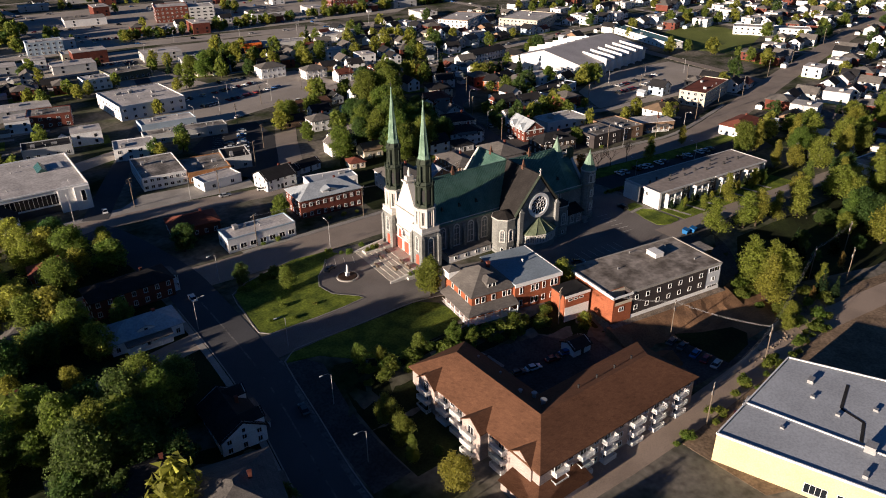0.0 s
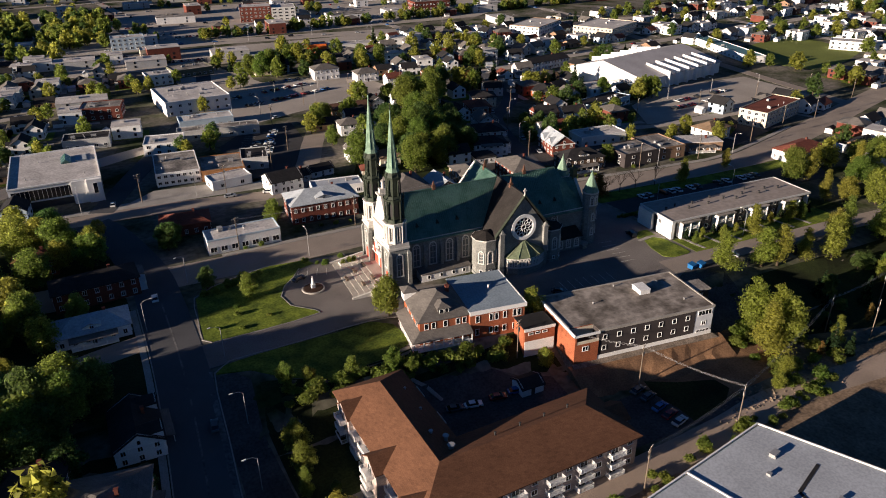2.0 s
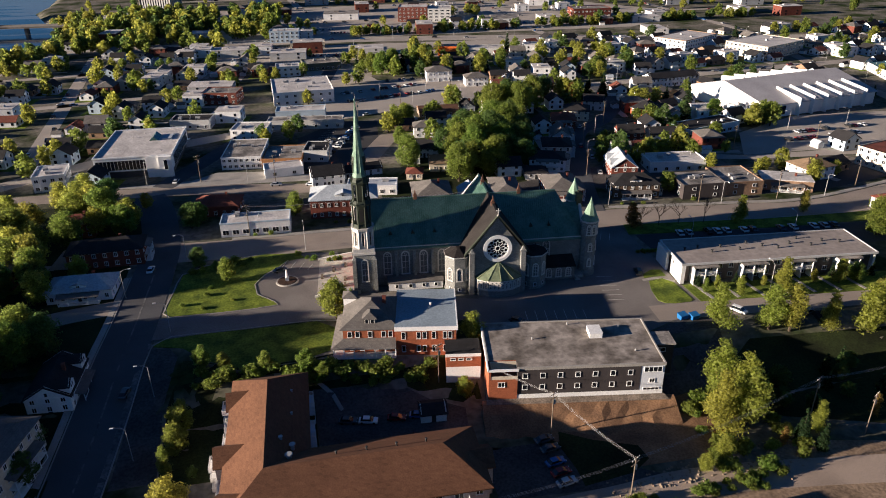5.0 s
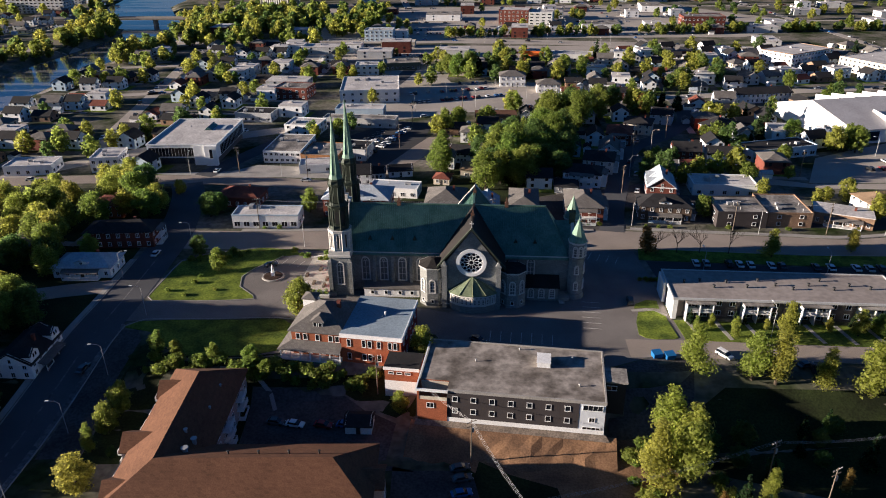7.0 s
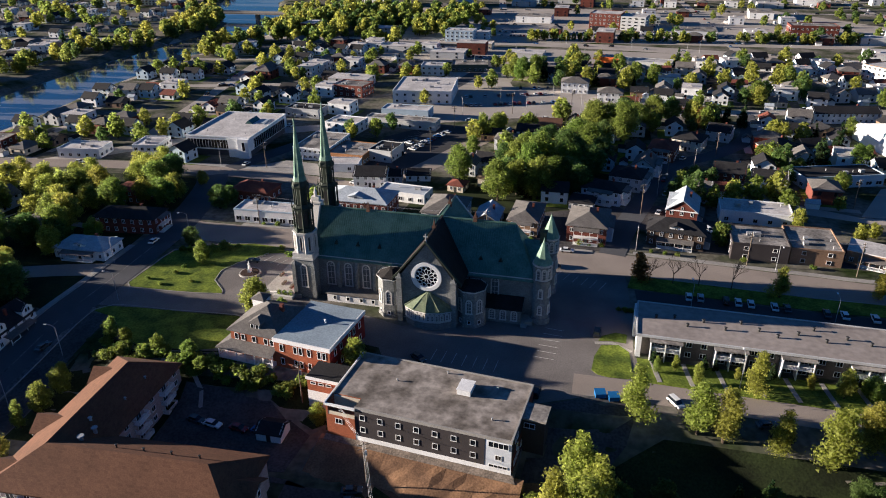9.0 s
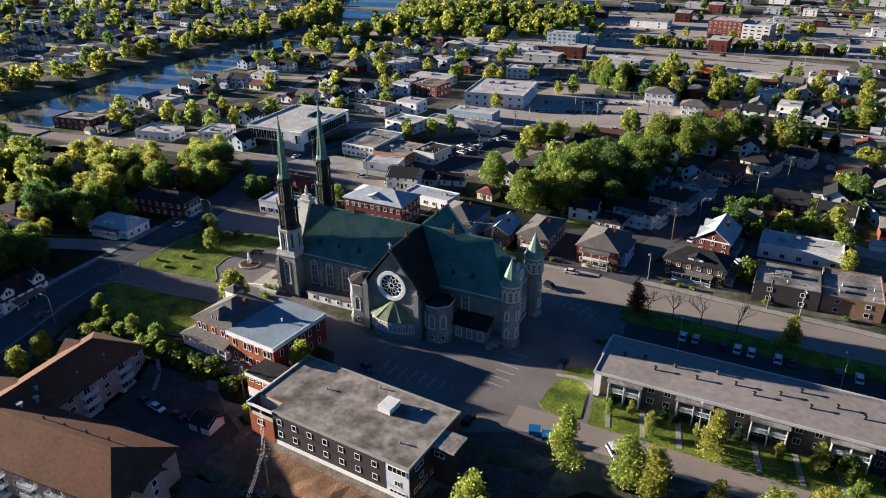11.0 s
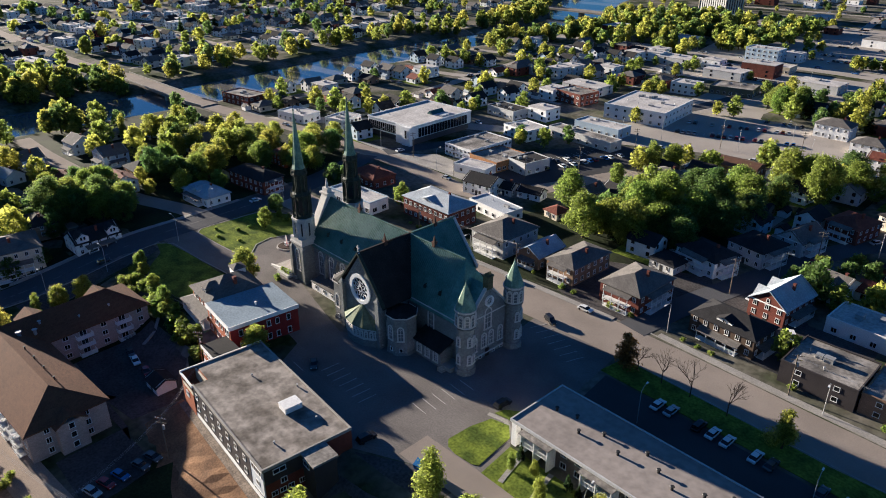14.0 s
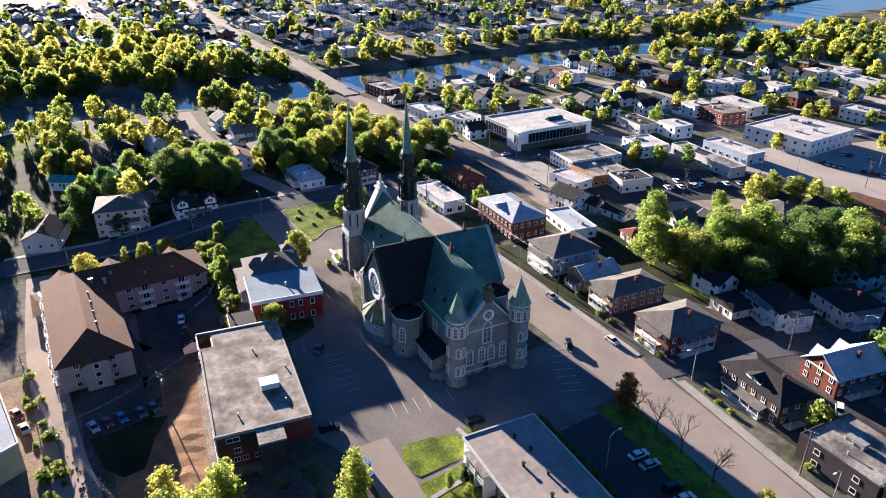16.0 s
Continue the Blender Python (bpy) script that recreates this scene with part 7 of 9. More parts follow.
for label, x, y, rot, w, d, h, wall, roof, shape, rise, pc in (
        ("white house with steep grey gables", -64, 162, 0, 11, 10, 5.4, WHITE_WALL, GREY_SHINGLE, "gable_x", 3.0, "S"),
        ("pale blue house with white two-sided porch", -37, 163, -3, 12, 11, 5.6, BLUE_WALL, GREY_SHINGLE, "gable_y", 3.0, "SE"),
        ("tan house with dark hipped roof", -10, 163, -4, 11, 10, 4.8, TAN_WALL, DARK_SHINGLE, "hip", 2.4, "S"),
        ("white cottage with pale blue roof", -45, 124, 10, 11, 8, 3.8, WHITE_WALL, BLUE_ROOF, "gable_x", 2.4, ""),
        ("dark blue-grey house with hipped roof", -44, 106, 10, 14, 11, 5.6, SIDING_DARK, DARK_SHINGLE, "hip", 3.2, "E"),
        ("cream bungalow with tan hipped roof", -20, 107, 10, 12, 10, 3.6, CREAM_WALL, TAN_SHINGLE, "hip", 2.4, ""),
        ("white gabled house by the river street", -58, 138, 0, 10, 9, 5.2, WHITE_WALL, GREY_SHINGLE, "gable_y", 2.8, ""),
        ("small brown house by the street", -24, 138, 4, 10, 8, 4.0, TAN_WALL, RED_SHINGLE, "gable_x", 2.2, "")):
    house(label, x, y, rot, w, d, h, wall, roof, shape, rise, floors=2 if h > 5 else 1, porch_side=pc, z=terrain(x + 5, y + 4))

# ---- bridges ----
def bridge(name, line, width, z, piers, label):
    pts = [Vector(p) for p in line]
    br = thing(name, pose(0, 0, 0), label, "bridge")
    bm = bmesh.new()
    for a, b in zip(pts, pts[1:]):
        d = (b - a).normalized()
        n = Vector((-d.y, d.x)) * width / 2
        prism(bm, [tuple(a + n), tuple(a - n), tuple(b - n), tuple(b + n)], z - 1.0, z)
    part("deck", bm, ASPHALT_OLD, br)
    for s in (-1, 1):
        bm = bmesh.new()
        for a, b in zip(pts, pts[1:]):
            d = (b - a).normalized()
            n = Vector((-d.y, d.x))
            o = n * s * width / 2
            prism(bm, [tuple(a + o + n * 0.15), tuple(a + o - n * 0.15), tuple(b + o - n * 0.15), tuple(b + o + n * 0.15)], z, z + 1.0)
        part("parapet", bm, CONCRETE, br, "concrete bridge parapet")
    for x, y in piers:
        bm = bmesh.new()
        box(bm, x - 1, x + 1, y - width * 0.4, y + width * 0.4, -9, z - 1.0)
        part("pier", bm, CONCRETE, br, "concrete pier")


bridge("road_bridge", [(-205, 263), (-102, 253.5), (-86, 253.6)], 11, 0.5, [(-160, 259), (-130, 256)], "concrete road bridge over the river")
bridge("far_bridge", [(-230, 735), (-134, 728), (-47, 718)], 12, 3.0, [(-165, 730), (-120, 727)], "concrete highway bridge over the river")

# ---- the wider town ----
bm = bmesh.new()
box(bm, -0.6, 0.6, -0.05, 0.02, 0, 1.45)
FAR_WINDOW = mesh_of("window", bm, GLASS)


def far_block(kind, w, d, h, wall, roof, shape, rise, label):
    """A plain distant house with a few windows, far below the eye, to be copied."""
    b = thing("house", pose(0, 0, 0), label, "house", "distant houses")
    bm = bmesh.new()
    box(bm, -w / 2, w / 2, -d / 2, d / 2, -2.0, h)
    if shape == "gable_x":
        for xx in (-w / 2, w / 2 - 0.25):
            solid(bm, [(xx, -d / 2, h), (xx, d / 2, h), (xx, 0, h + rise), (xx + 0.25, -d / 2, h), (xx + 0.25, d / 2, h), (xx + 0.25, 0, h + rise)], [(0, 2, 1), (3, 4, 5)])
    if shape == "gable_y":
        for yy in (-d / 2, d / 2 - 0.25):
            solid(bm, [(-w / 2, yy, h), (w / 2, yy, h), (0, yy, h + rise), (-w / 2, yy + 0.25, h), (w / 2, yy + 0.25, h), (0, yy + 0.25, h + rise)], [(0, 1, 2), (5, 4, 3)])
    part("wall", bm, wall, b)
    bm = bmesh.new()
    if shape == "hip":
        hip(bm, -w / 2, w / 2, -d / 2, d / 2, h, h + rise)
    elif shape == "flat":
        box(bm, -w / 2 - 0.1, w / 2 + 0.1, -d / 2 - 0.1, d / 2 + 0.1, h, h + 0.4)
        box(bm, -w * 0.2, -w * 0.05, 0, d * 0.2, h + 0.4, h + 1.4)
    else:
        gable(bm, -w / 2, w / 2, -d / 2, d / 2, h, h + rise, along=shape[-1])
    part("roof", bm, roof, b)
    for k in range(1 if h < 4 else 2):
        for p in (-0.28, 0.28):
            for s, x, y in (("S", p * w, -d / 2 - 0.01), ("E", w / 2 + 0.01, p * d), ("W", -w / 2 - 0.01, p * d)):
                fr = part("window", FAR_WINDOW, None, b, m=pose(x, y, 0.9 + 2.7 * k, 0, 0, {"S": 0, "E": 90, "W": -90}[s]))
    return b


FAR = [far_block(0, 10, 8, 5.2, WHITE_WALL, DARK_SHINGLE, "gable_x", 2.6, "white two-storey town house with dark gable roof"),
       far_block(1, 9, 11, 5.0, GREY_WALL, GREY_SHINGLE, "gable_y", 2.8, "grey town house with gabled grey roof"),
       far_block(2, 11, 9, 3.2, CREAM_WALL, GREY_SHINGLE, "hip", 2.2, "cream bungalow with hipped grey roof"),
       far_block(3, 12, 10, 5.6, DARKBRICK, GREY_SHINGLE, "hip", 2.2, "dark brick house with hipped roof"),
       far_block(4, 9, 8, 3.2, WHITE_WALL, RED_SHINGLE, "gable_x", 2.2, "white cottage with rust-red roof"),
       far_block(5, 13, 11, 6.2, WHITE_WALL, PALE_ROOF, "flat", 0, "white flat-roofed apartment house"),
       far_block(6, 9, 9, 5.2, BLUE_WALL, DARK_SHINGLE, "gable_y", 2.8, "pale blue town house with dark gable roof"),
       far_block(7, 10, 9, 3.4, TAN_WALL, DARK_SHINGLE, "gable_x", 2.2, "tan brick cottage with dark roof"),
       far_block(8, 26, 16, 5.0, GREY_WALL, PALE_ROOF, "flat", 0, "long grey flat-roofed commercial building"),
       far_block(9, 34, 22, 6.0, WHITE_WALL, GRAVEL_ROOF, "flat", 0, "large pale flat-roofed store"),
       far_block(10, 22, 14, 8.5, DARKBRICK, PALE_ROOF, "flat", 0, "brick commercial block with flat roof")]
FAR_SIZE = [7, 7.5, 7.5, 8.5, 6.5, 9, 7, 7, 15, 20, 13]
USED = set()
for line in (((25, 197), (76, 191.5), (150, 187.5), (211, 183), (264, 175), (296, 172), (358, 184.5), (433, 202), (575, 231), (739, 264)),
             ((57, 60), (58.5, 145), (57.5, 200), (47, 248)), ((-900, 330), (-350, 270), (-200, 263), (-102, 253), (0, 256), (86, 247), (116, 242), (147, 293)),
             ((-60, 235), (60, 318), (142, 348), (240, 366), (450, 390), (700, 400)), ((51, 257), (93, 340), (150, 520)), ((209, 190), (222, 233), (243, 284), (264, 301), (292, 372)),
             ((-900, 520), (-300, 560), (-40, 590), (172, 580), (330, 545), (490, 494), (800, 430)), ((195, 119), (300, 106), (600, 80)), ((45, 157), (-5, 151.4), (-45, 152.8), (-100, 157)), ((-262, 262), (-262, 400), (-280, 900)), ((420, 205), (470, 420), (500, 490)), ((-230, 735), (-47, 718)), *FAR_STREETS):
    for (x0, y0), (x1, y1) in zip(line, line[1:]):
        n = int(math.hypot(x1 - x0, y1 - y0) / 7) + 1
        for i in range(n + 1):
            take(x0 + (x1 - x0) * i / n, y0 + (y1 - y0) * i / n, 7)
for q in ((140, 160, 40), (170, 140, 40), (100, 160, 30), (150, 85, 30), (160, 385, 30), (190, 390, 20), (205, 130, 12), (125, 295, 22), (250, 155, 18), (285, 150, 18), (510, 300, 48), (110, 70, 40), (160, 40, 45), (140, 450, 18), (330, 248, 20), (365, 255, 24), (400, 258, 24), (436, 270, 22), (445, 245, 18), (455, 330, 24), (312, 238, 14)):
    take(*q)


FAR_STUFF, YARDS = [], []
YARD = []
for k, (gw, gd, side) in enumerate(((17, 15, 1), (15, 18, -1), (19, 14, -1))):
    yard = thing("yard", pose(0, 0, 0), "lawn with a short paved driveway", "yard")
    bm = bmesh.new()
    box(bm, -gw / 2, gw / 2, -gd / 2, gd / 2, -0.5, 0.025)
    part("grass", bm, (GRASS, SHADE_SCRUB, GRASS)[k], yard)
    bm = bmesh.new()
    box(bm, side * gw / 2 - 2.4, side * gw / 2 + 1.0, -gd / 2 - 4, gd * 0.2, -0.5, 0.034)
    part("driveway", bm, BLEACHED, yard)
    bm = bmesh.new()
    box(bm, side * gw / 2 - 2.2, side * gw / 2 + 1.2, gd * 0.22, gd * 0.22 + 4.5, -0.5, 2.3)
    part("garage", bm, WHITE_WALL, yard)
    bm = bmesh.new()
    gable(bm, side * gw / 2 - 2.2, side * gw / 2 + 1.2, gd * 0.22, gd * 0.22 + 4.5, 2.3, 3.4, 0.2, along="y")
    part("garage_roof", bm, (DARK_SHINGLE, GREY_SHINGLE, TIN_ROOF)[k], yard)
    YARD.append(yard)


def place_far(i, x, y, rot):
    m = pose(x, y, terrain(x, y), 0, 0, rot)
    take(x, y, FAR_SIZE[i] * 0.75)
    if i < 8:
        YARDS.append((YARD[(int(x) + int(y)) % 3], m))
    if not (-60 < x < 330 and y < 400):
        FAR_STUFF.append((FAR[i], m))
    elif i in USED:
        clone(FAR[i], m)
    else:
        USED.add(i)
        PARTS[FAR[i].name] = [FAR[i], *FAR[i].children_recursive]
        FAR[i].matrix_basis = m


def fill(x0, x1, y0, y1, sx, sy, rot, keep, kinds, seed):
    rnd = random.Random(seed)
    x = x0
    row = 0
    y = y0
    while y < y1:
        x = x0 + rnd.uniform(0, sx)
        while x < x1:
            i = rnd.choice(kinds)
            px, py = x + rnd.uniform(-2, 2), y + rnd.uniform(-2, 2)
            if abs(px - river_x(py)) > 46 and not (-330 < px < -170 and py < 215) and rnd.random() < keep and free(px, py, FAR_SIZE[i] * 0.7):
                place_far(i, px, py, rot + rnd.choice((0, 0, 90)) + rnd.uniform(-4, 4))
            x += sx * rnd.uniform(0.85, 1.25) * (1.6 if i in (8, 9, 10) else 1)
        row += 1
        y += sy * (0.75 if row % 2 else 1.25)


HOMES = (0, 0, 1, 2, 3, 4, 5, 6, 7, 0, 1)
fill(-85, 45, 268, 560, 14, 18, -8, 0.8, HOMES, 3)
fill(-75, 45, 40, 250, 19, 24, -10, 0.35, HOMES, 4)
fill(0, 100, 300, 560, 18, 20, -8, 0.75, (0, 5, 8, 3, 5, 1, 7), 12)
fill(160, 340, 235, 490, 16, 20, -8, 0.7, HOMES, 5)
fill(300, 850, 120, 520, 14, 18, 11, 0.85, (1, 2, 3, 7, 4, 6, 0, 5, 0, 4, 5), 6)
fill(-640, -190, 40, 540, 14, 18, 6, 0.8, (0, 0, 1, 2, 4, 5, 6, 0, 5, 1, 3), 7)
fill(-60, 640, 600, 1010, 36, 38, -6, 0.8, (8, 9, 10, 8, 5, 5, 0, 3), 8)
fill(-640, -180, 560, 960, 20, 26, -4, 0.6, HOMES, 9)
fill(60, 420, 470, 545, 30, 24, -8, 0.6, (8, 5, 10, 8, 3), 10)
for i in range(len(FAR)):
    if i not in USED:
        FAR[i].matrix_basis = pose(-400 - 30 * i, 640, 0)
merged("yards", YARDS, "small lawns, driveways and garages beside the town houses", "yards", list(MATS.values()))
for yard in YARD:
    for o in yard.children_recursive:
        bpy.data.objects.remove(o)
    bpy.data.objects.remove(yard)
merged("distant_houses", FAR_STUFF, "hundreds of small houses in the distant town", "houses", list(MATS.values()))

# ---- trees ----
def cards(rs, centres, radii, n, size, squash=0.9):
    """Leaf clumps: small three-cornered leaves scattered in a set of soft-edged blobs. Returns vertices and faces."""
    c0, r0 = np.array(centres), np.array(radii)
    w = r0 ** 2
    pick = rs.choice(len(r0), n, p=w / w.sum())
    unit = lambda q: q / np.linalg.norm(q, axis=1)[:, None]
    d = unit(rs.normal(size=(n, 3)))
    c = c0[pick] + d * (r0[pick] * np.clip(rs.normal(0.85, 0.26, n), 0.1, 1.45))[:, None] * np.array((1, 1, squash))
    nrm = unit(d + rs.normal(size=(n, 3)) * 0.5 + np.array((0, 0, 0.15)))
    a = unit(np.cross(nrm, rs.normal(size=(n, 3))))
    b = np.cross(nrm, a)
    s = (size * rs.uniform(0.6, 1.35, n))[:, None]
    verts = np.stack((c + a * s, c - a * s * 0.6 + b * s * 0.9, c - a * s * 0.6 - b * s * 0.9), axis=1).reshape(-1, 3)
    return verts, [(3 * i, 3 * i + 1, 3 * i + 2) for i in range(n)]


def limb(bm, p, q, r0, r1, n=6):
    p, q = Vector(p), Vector(q)
    d = (q - p).normalized()
    a = d.orthogonal().normalized()
    b = d.cross(a)
    u = [bm.verts.new(p + (a * math.cos(t) + b * math.sin(t)) * r0) for t in [2 * math.pi * i / n for i in range(n)]]
    v = [bm.verts.new(q + (a * math.cos(t) + b * math.sin(t)) * r1) for t in [2 * math.pi * i / n for i in range(n)]]
    for i in range(n):
        bm.faces.new((u[i], u[(i + 1) % n], v[(i + 1) % n], v[i]))


def make_tree(kind, seed, n, leafmat, label, h=10.0, size=0.28, blobs=44):
    rs = np.random.RandomState(seed)
    tr = thing("shrub" if kind == "bush" else "tree", pose(0, 0, 0), label, "shrub" if kind == "bush" else "tree")
    bm = bmesh.new()
    centres, radii = [], []
    if kind == "round":
        limb(bm, (0, 0, -0.5), (0.1, 0, h * 0.3), 0.28, 0.2)
        lobe = [(rs.uniform(0, 6.28), rs.uniform(0.75, 1.2)) for i in range(4)]
        for i in range(blobs):
            a, q = rs.uniform(0, 6.28), rs.uniform(0.3, 1) ** 0.5
            u = (i + rs.random()) / blobs
            z = h * (0.16 + 0.74 * u)
            q *= 1 + 0.16 * sum(k * math.cos(a - f) for f, k in lobe) / 2
            rr = h * 0.31 * q * max(0.12, math.sin(math.pi * (0.12 + 0.84 * u))) ** 0.75
            centres.append((rr * math.cos(a), rr * math.sin(a), z))
            radii.append(h * rs.uniform(0.065, 0.13))
        centres.append((0, 0, h * 0.5))
        radii.append(h * 0.25)
    elif kind == "tall":
        limb(bm, (0, 0, -0.5), (0, 0.1, h * 0.5), 0.24, 0.14)
        for i in range(14):
            z = h * (0.2 + 0.72 * i / 13)
            a = rs.uniform(0, 6.28)
            rr = h * 0.13 * rs.random() * (1.1 - 0.6 * i / 13)
            centres.append((rr * math.cos(a), rr * math.sin(a), z))
            radii.append(h * rs.uniform(0.10, 0.15) * (1.15 - 0.62 * i / 13))
    elif kind == "bush":
        for i in range(7):
            a, q = rs.uniform(0, 6.28), rs.random()
            centres.append((h * 0.4 * q * math.cos(a), h * 0.4 * q * math.sin(a), h * rs.uniform(0.25, 0.6)))
            radii.append(h * rs.uniform(0.22, 0.36))
        limb(bm, (0, 0, -0.3), (0, 0, h * 0.4), 0.1, 0.05)
    elif kind == "fir":
        limb(bm, (0, 0, -0.5), (0, 0, h * 0.95), 0.2, 0.03)
        for i in range(12):
            z = h * (0.12 + 0.84 * i / 11)
            for k in range(4 if i < 8 else 2):
                a = rs.uniform(0, 6.28)
                rr = h * 0.13 * (1 - i / 12.5)
                centres.append((rr * math.cos(a), rr * math.sin(a), z))
                radii.append(h * 0.075 * (1.25 - i / 12))
    for c, r in list(zip(centres, radii))[:8]:
        if kind in ("round", "tall"):
            limb(bm, (0, 0, h * 0.22), (c[0] * 0.8, c[1] * 0.8, c[2]), 0.11, 0.03, 5)
    part("trunk", bm, BARK, tr)
    v, f = cards(rs, centres, radii, n, size)
    me = bpy.data.meshes.new("crown")
    me.from_pydata([tuple(p) for p in v], [], f)
    me.materials.append(leafmat)
    part("crown", me, None, tr)
    return tr


KINDS = {
    "mid": [make_tree("round", s, 5600, LEAF_MID, "broad leafy tree in fresh green", size=0.25) for s in (1, 2, 3)],
    "dark": [make_tree("round", s, 5200, LEAF_DARK, "broad dense deep green tree", size=0.25) for s in (4, 5)],
    "great": [make_tree("round", s, 9500, LEAF_MID, "great broad leafy tree in fresh green", size=0.19, blobs=80) for s in (31, 32, 33)],
    "greatdark": [make_tree("round", s, 9000, LEAF_DARK, "great broad deep green tree", size=0.19, blobs=80) for s in (34, 35)],
    "light": [make_tree("round", s, 5000, LEAF_LIGHT, "young tree with yellow-green spring leaves", size=0.23) for s in (6, 7)],
    "tall": [make_tree("tall", s, 4600, LEAF_LIGHT, "slender tree with yellow-green spring leaves", 11, 0.2) for s in (8, 9)],
    "poplar": [make_tree("tall", s, 4600, LEAF_MID, "tall narrow leafy green tree", 11, 0.2) for s in (10, 11)],
    "bush": [make_tree("bush", s, 700, LEAF_MID, "low leafy green garden shrub", 2.4, 0.22) for s in (12, 13)],
    "fir": [make_tree("fir", s, 2400, LEAF_FIR, "dark conical evergreen conifer", 10, 0.28) for s in (14, 15)],
    "rust": [make_tree("tall", s, 1600, LEAF_RUST, "slim tree with rusty budding leaves", 10) for s in (16,)],
    "farmid": [make_tree("round", s, 640, LEAF_MID, "leafy fresh green town tree", size=0.6) for s in (17, 18, 19)],
    "farlight": [make_tree("round", s, 620, LEAF_LIGHT, "yellow-green leafy town tree", size=0.6) for s in (20, 21)],
    "fardark": [make_tree("round", s, 640, LEAF_DARK, "deep green leafy town tree", size=0.6) for s in (22, 23)],
    "farfir": [make_tree("fir", s, 420, LEAF_FIR, "dark conical distant conifer", size=0.6) for s in (24,)],
    "thinmid": [make_tree("round", s, 260, LEAF_MID, "leafy fresh green far tree", size=0.95) for s in (25, 26)],
    "thinlight": [make_tree("round", s, 250, LEAF_LIGHT, "yellow-green leafy far tree", size=0.95) for s in (27, 28)],
    "thindark": [make_tree("round", s, 260, LEAF_DARK, "deep green leafy far tree", size=0.95) for s in (29,)],
    "thinfir": [make_tree("fir", s, 200, LEAF_FIR, "dark conical far conifer", size=0.9) for s in (30,)],
}
PLACED = set()
RT = random.Random(11)


FAR_TREES = {"bank": [], "town": []}


def tree(kind, x, y, h, spread=1.0, z=None, bulk=""):
    if h >= 12.5 and kind in ("mid", "dark"):
        kind = {"mid": "great", "dark": "greatdark"}[kind]
    i = RT.randrange(len(KINDS[kind]))
    base = KINDS[kind][i]
    h0 = {"bush": 2.4, "tall": 11.0, "poplar": 11.0}.get(kind, 10.0)
    s = h / h0
    spread *= 1.0 if kind in ("tall", "poplar", "bush", "fir", "farfir", "thinfir") else 1.05
    m = pose(x, y, terrain(x, y) if z is None else z, 0, 0, RT.uniform(0, 360)) @ Matrix.Diagonal((s * spread, s * spread, s * RT.uniform(0.9, 1.1), 1))
    if bulk:
        FAR_TREES[bulk].append((base, m))
    elif base.name in PLACED:
        clone(base, m)
    else:
        PLACED.add(base.name)
        base.matrix_basis = m


# trees by the church, rectory and lawns
for k, x, y, h in (("mid", 109.5, 138.5, 11.5), ("mid", 79.5, 168.2, 7.5), ("dark", 70.5, 179.5, 7.5), ("dark", 66, 212, 10.5), ("dark", 69, 216, 8), ("mid", 102, 214, 9),
                   ("light", 142.8, 118, 9), ("mid", 75, 124, 6), ("mid", 80, 122, 5), ("mid", 71, 107, 8), ("mid", 70, 100, 8), ("poplar", 68.5, 94, 8), ("light", 71, 82, 10.5), ("mid", 90, 119.5, 5), ("mid", 100, 117, 6), ("mid", 104, 114.5, 5), ("light", 137, 104, 6), ("mid", 76, 177, 3.5), ("mid", 72, 175, 3)):
    tree(k, x, y, h)
for x, y, h in ((80.5, 177, 2.4), (81.6, 180.2, 2.6), (84, 178.6, 2.0), (78.6, 178.4, 2.2), (86.4, 180.8, 1.6), (74.7, 165, 1.3), (74, 160.6, 1.5), (81.5, 155.8, 1.1), (73.2, 153, 1.2), (69, 176, 2.0), (67.4, 156, 1.2)):
    tree("bush", x, y, h, 1.3)
# great trees north of the side street
for k, x, y, h in (("mid", 152, 252, 15), ("mid", 175, 258, 16), ("mid", 190, 246, 16), ("dark", 200, 241, 14), ("dark", 210, 274, 15), ("mid", 178, 276, 15), ("dark", 170, 264, 14), ("mid", 206, 286, 16), ("dark", 186, 286, 16), ("mid", 196, 262, 17), ("mid", 169, 233, 18), ("mid", 184, 236, 17), ("mid", 180, 250, 17), ("mid", 176, 240, 15), ("mid", 184, 264, 19), ("dark", 195, 275, 17), ("mid", 200, 290, 17), ("dark", 205, 262, 16), ("dark", 196, 248, 14),
                   ("mid", 209, 319, 19), ("mid", 222, 315, 19), ("mid", 216, 322, 18), ("mid", 230, 332, 17), ("mid", 240, 345, 16), ("dark", 226, 345, 16), ("dark", 250, 350, 14), ("mid", 157, 312, 12), ("mid", 163, 318, 13), ("mid", 154, 285, 9), ("dark", 188, 300, 13), ("dark", 212, 300, 15),
                   ("mid", 170, 440, 16), ("mid", 178, 446, 15), ("fir", 184, 440, 15), ("mid", 165, 450, 14), ("rust", 262, 340, 12), ("rust", 270, 350, 11), ("fir", 278, 352, 13), ("fir", 284, 345, 14), ("fir", 300, 282, 14), ("fir", 304, 288, 12), ("mid", 316, 284, 11), ("mid", 322, 290, 10), ("fir", 333, 275, 10)):
    tree(k, x, y, h)
